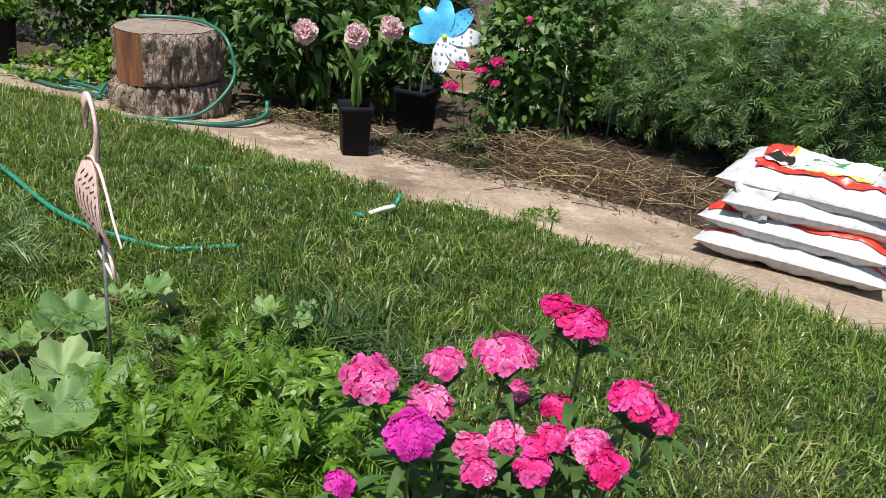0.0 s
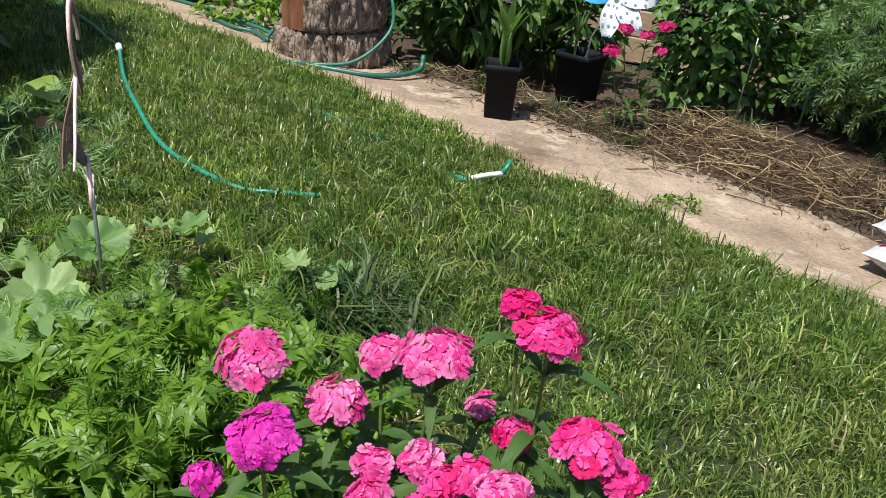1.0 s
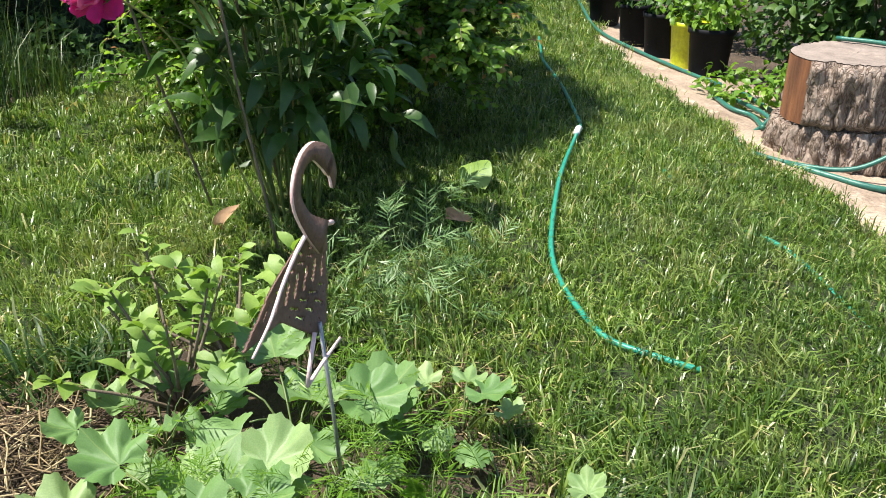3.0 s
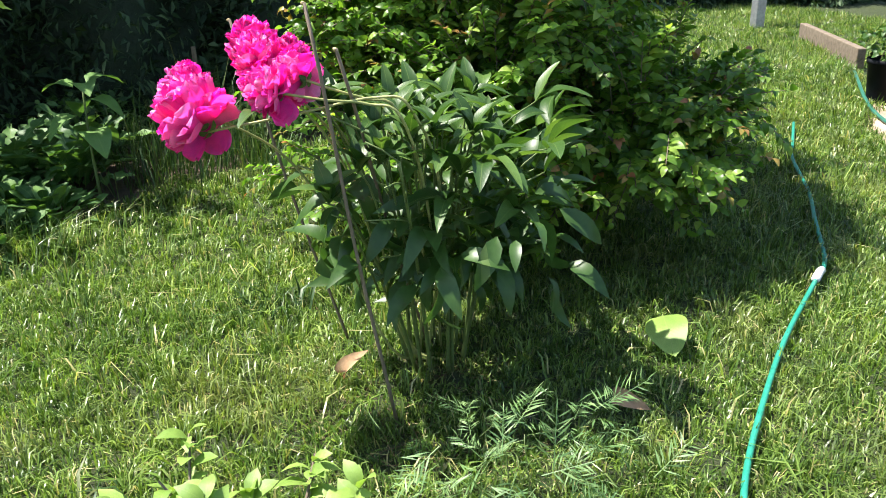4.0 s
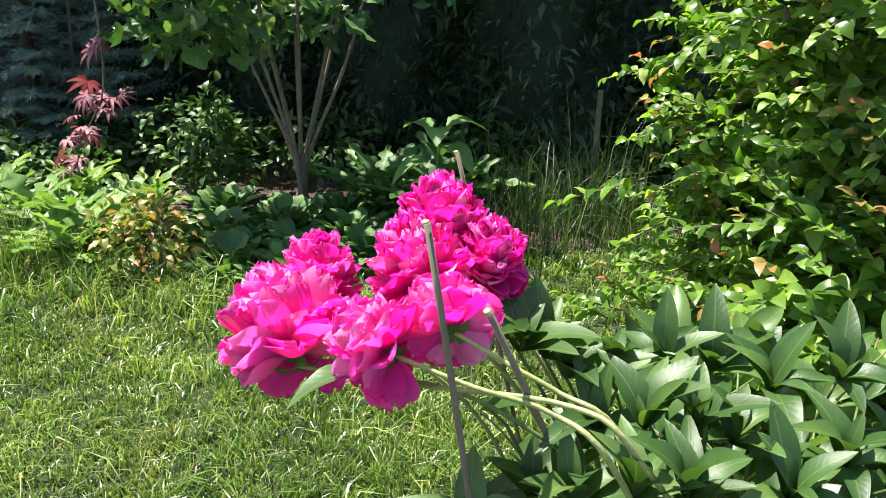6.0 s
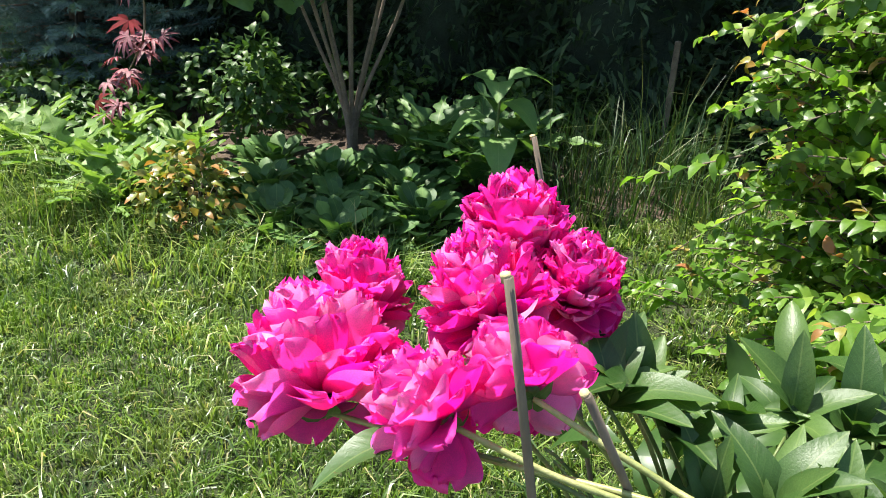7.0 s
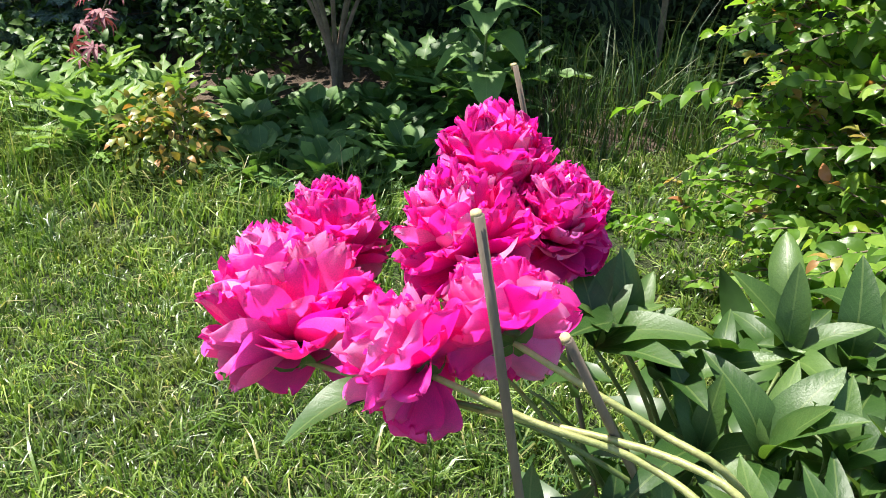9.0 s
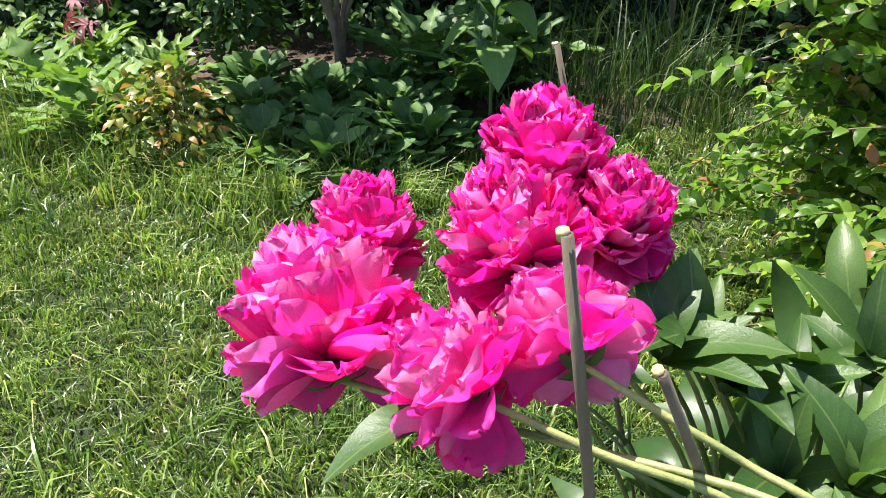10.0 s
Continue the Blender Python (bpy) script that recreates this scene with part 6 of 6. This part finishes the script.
WHORLS = [(-1.775, 1.720, 0.775), (-1.80, 1.745, 0.76), (-1.794, 1.775, 0.74), (-1.825, 1.825, 0.73), (-1.854, 1.88, 0.74), (-1.87, 1.935, 0.74), (-1.73, 1.82, 0.72), (-1.735, 1.87, 0.73), (-1.745, 1.92, 0.73), (-1.757, 1.96, 0.72), (-1.66, 1.765, 0.66), (-1.64, 1.81, 0.68), (-1.64, 1.87, 0.71), (-1.645, 1.92, 0.72), (-1.66, 1.70, 0.60), (-1.84, 2.0, 0.74), (-1.70, 2.02, 0.70), (-1.78, 2.08, 0.70), (-1.90, 2.08, 0.74)]
first_leaf = [(p, d, u, q) for p, d, u, q in zip(P, D, U, S) if not (p.y < -0.14 and p.z > 0.50 and p.x > -0.05)]
for k, w in enumerate(WHORLS):
    p = Vector(w) - PB - Vector((0, 0, 0.050))
    part("leaf_stalk", tube(spline([Vector((p.x * 0.6, p.y * 0.6, p.z - 0.26)), p * 0.85 + Vector((0, 0, 0.03)), p], 6), 0.003, 0.002, 5), STEM, peony)
    spin = random.uniform(0, TAU)
    for i in range(7):
        a = spin + TAU * i / 7 + random.uniform(-0.4, 0.4)
        lift = random.uniform(0.2, 2.6)
        d = Vector((math.cos(a), math.sin(a) + 0.35, lift)).normalized()
        first_leaf.insert(0, (p, d, (-math.cos(a) * 0.5 + 0.25, -math.sin(a) * 0.5 - 0.2, 0.9), random.uniform(0.062, 0.108)))
# one leaf reaches out under the flowers on a long stalk
LB0, LB1 = Vector((-1.640, 1.600, 0.748)) - PB, Vector((-1.560, 1.535, 0.764)) - PB
part("leaf_stalk", tube(spline([Vector((-1.67, 1.83, 0.66)) - PB, Vector((-1.65, 1.70, 0.735)) - PB, LB0], 8), 0.0026, 0.002, 5), STEM, peony)
first_leaf.insert(0, (LB0, LB1 - LB0, (-0.15, -0.1, 1), 0.105))
P, D, U, S = zip(*first_leaf)
n = min(len(P), 300)
leaf_parts(peony, [leaf(w, 12, f, c, 0.92, 0.74, wave=v) for w, f, c, v in ((0.32, 0.16, 0.20, 0.10), (0.36, 0.22, 0.40, 0.07), (0.30, 0.30, 0.55, 0.12), (0.37, 0.14, 0.30, -0.10), (0.29, 0.24, -0.15, 0.09), (0.34, 0.34, 0.12, 0.13))], PEONY_LEAF, np.array([tuple(v) for v in P[:n]]), np.array([tuple(v) for v in D[:n]]), np.array([tuple(v) for v in U[:n]]), np.array(S[:n]))
tagged(part("inner_leaves", crown(LANCE, 260, (0.04, 0.0, 0.42), (0.30, 0.30, 0.24), 0.11, hollow=0.2, zmin=0.22), PEONY_LEAF, peony), kind="stuff")
for foot, tip in (((-1.64, 1.81, 0), (-1.575, 1.671, 0.949)), ((-1.98, 1.98, 0.0), (-1.595, 1.724, 0.864)), ((-2.06, 1.78, 0), (-2.034, 1.561, 0.881))):
    f, e = Vector(foot) - PB, Vector(tip) - PB
    cane = part("cane", tube([f.lerp(e, q) + Vector((0.004 * math.sin(q * 9), 0.003 * math.cos(q * 7), 0)) for q in np.linspace(0, 1, 9)], 0.0040, 0.0034, 8), CANE, peony, "thin brown support cane")
    part("cut_end", tube([e - (e - f).normalized() * 0.004, e, e + (e - f).normalized() * 0.0015], 0.0037, 0.0034, 8), CANETIP, cane, "pale cut end")


# ---- the near flower bed ----
def parsley(curl=0.25):
    """A divided leaf along +x: five ragged leaflets on a bare stalk."""
    out = []
    for x, a, q in ((0.40, -62, 0.34), (0.40, 58, 0.36), (0.64, -48, 0.32), (0.64, 52, 0.30), (0.72, 3, 0.36)):
        V, F = palmate(5, 0.44, 2)
        c, n = math.cos(radians(a)), math.sin(radians(a))
        V = V * q
        out.append((np.stack([x + V[:, 0] * c - V[:, 1] * n, V[:, 0] * n + V[:, 1] * c, V[:, 2] - curl * (x + V[:, 0] * c) ** 2], -1), F))
    out.append((np.array([[0, 0.012, 0], [0, -0.012, 0], [0.8, -0.008, -curl * 0.64], [0.8, 0.008, -curl * 0.64]]), np.array([[0, 1, 2, 3]])))
    return join(out)


DIVIDED = [parsley(0.1), parsley(0.35), parsley(0.6)]
for k, (x, y, r, h) in enumerate(((-0.22, 1.12, 0.14, 0.14), (-0.42, 1.05, 0.16, 0.13), (-0.30, 1.28, 0.15, 0.16), (-0.50, 1.22, 0.15, 0.12), (-0.20, 0.98, 0.13, 0.12), (-0.10, 1.26, 0.11, 0.13), (-0.38, 0.92, 0.14, 0.12), (-0.56, 1.04, 0.13, 0.10), (-0.42, 1.40, 0.13, 0.11))):
    bush("bed_herb", (x, y, 0), "low lush bright green herb with divided leaves", "herb", BED_LEAF, DIVIDED, [(150, (0, 0, h * 0.62), (r, r, h))], 0.082, wood=STEM, count=4, r0=0.002, group="bed herbs", seed=50 + k, hollow=0.2, lumps=0.5)
for k, (x, y, h) in enumerate(((-0.36, 1.18, 0.26), (-0.52, 1.38, 0.20), (-0.28, 1.02, 0.24), (-0.22, 1.36, 0.22), (-0.58, 1.52, 0.17), (-0.62, 1.28, 0.18), (-0.45, 1.56, 0.16), (-0.34, 1.48, 0.20), (-0.72, 1.62, 0.13), (-0.15, 1.14, 0.22), (-0.94, 1.62, 0.14), (-0.46, 1.12, 0.24), (-0.88, 1.28, 0.12))):
    bush("feathery_herb", (x, y, 0), "airy feathery green herb with fine leaves", "herb", BED_LEAF, FINE, [(55, (0, 0, h * 0.6), (0.10, 0.10, h * 0.6))], 0.07, wood=STEM, count=5, r0=0.002, group="feathery herbs", seed=70 + k, hollow=0.1)


def mallow(at, n, size, spread, label, rise=0.16):
    t = thing("mallow_plant", at, label, "plant")
    P, D, U = [], [], []
    for i in range(n):
        a = i * 2.4 + random.uniform(-0.3, 0.3)
        q = spread * math.sqrt((i + 0.6) / n)
        z = rise * random.uniform(0.45, 1.0) * (1.15 - 0.5 * q / spread)
        e = Vector((q * math.cos(a), q * math.sin(a), z))
        part("leaf_stalk", tube(spline([(0, 0, 0), e * 0.5 + Vector((0, 0, z * 0.35)), e], 6), 0.0025, 0.0018, 5), STEM, t)
        P.append(e - Vector((math.cos(a), math.sin(a), 0)) * size * 0.2), D.append((math.cos(a), math.sin(a), random.uniform(-0.25, 0.3))), U.append((random.uniform(-0.35, 0.35), random.uniform(-0.35, 0.35), 1))
    leaf_parts(t, [lobed(7, 0.20, 0.35, 0.05, 325, 0.04, 56, True), lobed(7, 0.26, 0.25, 0.07, 330, 0.05, 56, True), lobed(5, 0.24, -0.25, 0.06, 320, 0.05, 56, True)], MALLOW_LEAF, np.array(P), np.array(D), np.array(U), RNG.uniform(0.8, 1.2, n) * size)
    return t


mallow((-0.82, 1.48, 0), 11, 0.135, 0.17, "hollyhock plant with broad pale grey-green lobed leaves", 0.17)
mallow((-0.70, 1.24, 0), 11, 0.125, 0.16, "hollyhock plant with broad grey-green lobed leaves beside straw", 0.17)
mallow((-1.00, 1.30, 0), 10, 0.10, 0.15, "hollyhock plant with broad pale grey-green lobed leaves", 0.11)
mallow((-0.72, 1.77, 0), 8, 0.085, 0.11, "small hollyhock plant with rounded light green leaves", 0.11)
mallow((-0.24, 1.26, 0), 8, 0.085, 0.12, "young hollyhock among the herbs with light green leaves", 0.20)
mallow((-0.18, 1.45, 0), 5, 0.08, 0.07, "young hollyhock with light yellow-green leaves", 0.15)
mallow((-0.36, 1.74, 0), 6, 0.07, 0.10, "small hollyhock seedling at the edge of the lawn", 0.09)


def light_shrub(at):
    """A small open shrub with light oval leaves in tufts at its twig ends."""
    t = thing("young_shrub", at, "small open shrub with light green oval leaves", "shrub")
    P, D, U = [], [], []
    for k in range(13):
        a = TAU * k / 13 + random.uniform(-0.3, 0.3)
        q = random.uniform(0.06, 0.24)
        tip = Vector((q * math.cos(a), q * math.sin(a), random.uniform(0.10, 0.34)))
        part("branch", tube(spline([(0, 0, 0), tip * 0.5 + Vector((0.02, 0, 0.02)), tip], 8), 0.005, 0.002, 5), TWIG, t)
        for i in range(8):
            b = random.uniform(0, TAU)
            P.append(tip * random.uniform(0.72, 1.0) + Vector((0, 0, 0.005))), D.append((math.cos(b), math.sin(b), random.uniform(0.2, 1.4))), U.append((random.uniform(-0.5, 0.5), random.uniform(-0.5, 0.5), 1))
    leaf_parts(t, [leaf(0.52, 4, 0.1, c, 1.0, 0.7) for c in (0.1, 0.3)], PALE_LEAF, np.array(P), np.array(D), np.array(U), RNG.uniform(0.035, 0.065, len(P)))


light_shrub((-1.18, 1.50, 0))
light_shrub((-1.10, 1.36, 0))
bush("feathery_herb", (-1.22, 1.95, 0), "airy feathery green weed with fine leaves", "herb", FEATHER_LEAF, FINE, [(120, (0, 0, 0.14), (0.2, 0.2, 0.15))], 0.085, wood=STEM, count=5, r0=0.002, seed=90, hollow=0.1)
for x, y, r, h, c in ((-0.27, 1.70, 0.10, 0.17, 420), (-0.12, 1.60, 0.08, 0.13, 240), (-0.40, 1.75, 0.08, 0.12, 200), (-1.35, 1.2, 0.12, 0.14, 260), (-2.35, 1.6, 0.10, 0.12, 150)):
    grass_clump("coarse_grass", (x, y, 0), r, c, h, "clump of long coarse blue-green grass", droop=0.9, wid=0.0035)


def litter(n, centre, spread, lmin, lmax, mat, thick, pile=0.0, name="straw_litter", label="", zlift=0.012, flat=0.25):
    """Dry stalks lying criss-cross, heaped a little in the middle."""
    x, y = RNG.normal(centre[0], spread[0], n), RNG.normal(centre[1], spread[1], n)
    d2 = ((x - centre[0]) / spread[0]) ** 2 + ((y - centre[1]) / spread[1]) ** 2
    z = zlift + pile * np.exp(-d2 / 1.2) * RNG.uniform(0, 1, n)
    a = RNG.uniform(0, TAU, n)
    d = np.stack([np.cos(a), np.sin(a), RNG.normal(0, flat, n) * (0.3 + (pile > 0))], -1)
    stalk = tube([(-0.5, 0, 0), (-0.15, 0.02, 0.012), (0.2, -0.015, 0.01), (0.5, 0.02, 0)], thick, thick * 0.6, 4)
    tagged(new(name, mesh_of(name, *scatter(stalk, np.stack([x, y, z], -1), d, np.tile([0, 0, 1.0], (n, 1)), RNG.uniform(lmin, lmax, n)), mat)), label, "straw", kind="stuff")


litter(2600, (0.44, 3.88), (0.36, 0.19), 0.008, 0.05, MULCH, 0.05, 0.03, "bark_crumbs", "brown crumbs of bark and dead leaf beside the path", -0.122)
litter(900, (0.44, 3.94), (0.26, 0.14), 0.03, 0.17, STRAW, 0.012, 0.13, "straw_pile", "heap of dry straw and cut stalks beside the path", -0.118)
litter(1600, (0.86, 3.50), (0.30, 0.14), 0.008, 0.05, MULCH, 0.05, 0.02, "bark_crumbs", "brown crumbs of bark along the path", -0.122)
litter(420, (0.83, 3.54), (0.28, 0.13), 0.04, 0.24, STRAW, 0.013, 0.05, "twig_litter", "brown twigs and dry stalks along the path", -0.118)
litter(420, (-0.80, 4.25), (0.30, 0.08), 0.03, 0.12, STRAW, 0.02, 0.05, "dry_leaf_litter", "dry leaves and stalks at the foot of the bush", -0.118)
litter(900, (-0.05, 3.92), (0.36, 0.14), 0.008, 0.05, MULCH, 0.06, 0.02, "bark_crumbs", "brown crumbs of bark round the pots", -0.122)
litter(320, (0.0, 3.88), (0.30, 0.14), 0.03, 0.10, STRAW, 0.018, 0.03, "dry_leaf_litter", "dry stalks among the flower pots", -0.118)
litter(700, (-1.10, 1.10), (0.13, 0.10), 0.04, 0.16, STRAW, 0.014, 0.05, "straw_mulch", "dry straw mulch on the bare bed", 0.01)
litter(260, (-0.78, 1.86), (0.12, 0.07), 0.03, 0.10, STRAW, 0.02, 0.02, "straw_mulch", "dry straw at the bed's edge", 0.01)
litter(260, (-0.62, 0.88), (0.14, 0.12), 0.03, 0.12, STRAW, 0.018, 0.03, "straw_mulch", "dry straw mulch on the bare bed", 0.01)
litter(420, (-1.7, 1.9), (0.25, 0.2), 0.03, 0.10, STRAW, 0.014, 0.0, "dry_stalks", "dry stalks under the peony bush", 0.01)

for x, y, r, h, c in ((-0.58, 4.22, 0.09, 0.13, 160), (-1.0, 4.26, 0.08, 0.11, 120), (-0.02, 3.90, 0.07, 0.10, 110), (0.12, 3.76, 0.08, 0.08, 130), (-0.27, 4.0, 0.09, 0.09, 140), (0.58, 4.2, 0.07, 0.14, 90), (0.31, 4.06, 0.09, 0.10, 120)):
    grass_clump("grass_tuft", on(x, y), r, c, h, "tuft of dry and green grass beyond the path", droop=0.9, wid=0.0028)
bush("path_weed", on(0.36, 2.97, 0.012), "small green weed growing on the path", "weed", BED_LEAF, OVAL, [(150, (0, 0, 0.012), (0.075, 0.045, 0.028))], 0.02, wood=STEM, count=3, r0=0.001, zmin=0.002, seed=95)

# thin stake and string by the hedge
st = thing("plant_stake", on(0.55, 4.24), "thin grey metal plant stake", "stake")
part("rod", tube([(0, 0, -0.02), (0, 0, 0.2), (0.01, 0, 0.42)], 0.004, 0.004, 6), STEEL, st)
st = thing("plant_stake", on(0.83, 4.33), "teal plastic-coated stake at the hedge's end", "stake")
part("rod", tube([(0, 0, -0.02), (0.005, 0, 0.2), (0.02, 0, 0.44)], 0.006, 0.006, 6), DARKHOSE, st)
bm = bmesh.new()
bmesh.ops.create_icosphere(bm, subdivisions=2, radius=0.016)
bud = thing("rose_bud", (0.335, 4.10, 0.42), "small red rose bud on a thin stalk", "flower")
part("bud", bm, RED_HEAD, bud, at=Matrix.Translation((0, 0, 0.07)) @ Matrix.Diagonal((1, 1, 1.3, 1)))
part("stalk", tube([(0.02, 0.1, -0.08), (0.01, 0.03, 0.0), (0, 0, 0.06)], 0.0025, 0.002, 5), STEM, bud)

# boards behind the pots
for k, (x, y, z, ln) in enumerate(((0.05, 5.35, -0.155, 1.7), (0.05, 5.37, -0.005, 1.7))):
    b = thing("bed_board", (x, y, z), "tan weathered timber board edging a raised bed", "board", "raised bed boards", turn=-12)
    part("plank", box_bm(ln, 0.04, 0.145, 0.006, (0, 0, 0.0725)), FENCEWOOD, b)

# far end of the lawn: timber edging and posts
b = thing("bed_board", on(-5.6, 6.35), "dark weathered timber edging beside the lawn", "board", turn=-24)
part("plank", box_bm(1.5, 0.06, 0.14, 0.008, (0, 0, 0.07)), TWIG, b)
po = thing("post", (-7.05, 6.75, 0), "grey weathered wooden post standing on the lawn", "post")
part("shaft", box_bm(0.10, 0.10, 1.5, 0.012, (0, 0, 0.75)), STEEL, po)
po = thing("post", (-4.55, 1.47, 0), "slim brown wooden post in the tall grass", "post")
part("shaft", box_bm(0.024, 0.024, 0.50, 0.004, (0, 0, 0.25)), TWIG, po)


# ---- hoses and bits on the lawn ----
hs = thing("garden_hose", (0, 0, 0), "green garden hose lying in the lawn grass", "hose")
part("tube", tube(spline([(-1.90, 3.16, 0.059), (-1.655, 2.865, 0.045), (-1.435, 2.635, 0.043), (-1.22, 2.43, 0.032), (-1.065, 2.32, 0.027), (-0.90, 2.245, 0.024), (-0.785, 2.218, 0.020), (-0.685, 2.25, 0.018), (-0.60, 2.30, 0.008)], 80), 0.0075, 0.0075, 8), HOSE, hs)
part("coupling", tube([(-1.955, 3.225, 0.053), (-1.925, 3.19, 0.065), (-1.885, 3.142, 0.065)], 0.013, 0.013, 8), WHITE, hs, "white plastic hose coupling")
part("tube", tube(spline([(-1.96, 3.235, 0.055), (-2.1, 3.36, 0.031), (-2.33, 3.51, 0.055), (-2.65, 3.75, 0.031), (-2.99, 3.94, 0.055), (-3.25, 4.15, 0.033), (-3.56, 4.40, 0.049)], 40), 0.0075, 0.0075, 8), HOSE, hs)
h2 = thing("garden_hose", (0, 0, 0), "piece of green hose half hidden in lawn grass", "hose")
part("tube", tube(spline([(-1.58, 3.24, -0.01), (-1.50, 3.205, 0.010), (-1.36, 3.12, -0.005), (-1.15, 3.04, -0.02), (-0.95, 3.02, -0.004), (-0.80, 2.97, -0.01), (-0.42, 2.74, -0.02), (-0.27, 2.62, 0.010)], 40), 0.008, 0.008, 8), HOSE, h2)
part("coupling", tube(spline([(-0.255, 2.63, 0.014), (-0.215, 2.66, 0.022), (-0.175, 2.69, 0.024)], 6), 0.0085, 0.0085, 8), WHITE, h2, "white plastic hose coupling")
part("nozzle", tube([(-0.175, 2.69, 0.026), (-0.165, 2.705, 0.042), (-0.16, 2.72, 0.060)], 0.009, 0.006, 8), HOSE, h2, "green plastic nozzle")

fl_leaf = thing("fallen_leaf", (-1.75, 2.57, 0.075), "large pale green leaf lying on the grass", "leaf")
part("blade", leaf(0.72, 10, 0.06, 0.12, 0.78, 0.6, 0.06), PALE_LEAF, fl_leaf, at=frame_at((-0.06, 0.02, 0), (1, -0.35, -0.2), (0.45, -0.5, 1), 0.15))
for (x, y, s, a, up) in ((-1.555, 2.31, 0.085, 0.4, 0.3), (-1.85, 1.73, 0.085, 1.2, 2.4)):
    t = thing("dead_leaf", (x, y, 0.03), "curled pinkish-brown dead leaf in the grass", "leaf")
    part("blade", leaf(0.5, 6, 0.6, 0.5, 0.8, 0.6, 0.15), DEADLEAF, t, at=frame_at((0, 0, 0), (math.cos(a), math.sin(a), up), (0.5, -0.6, 0.8), s))
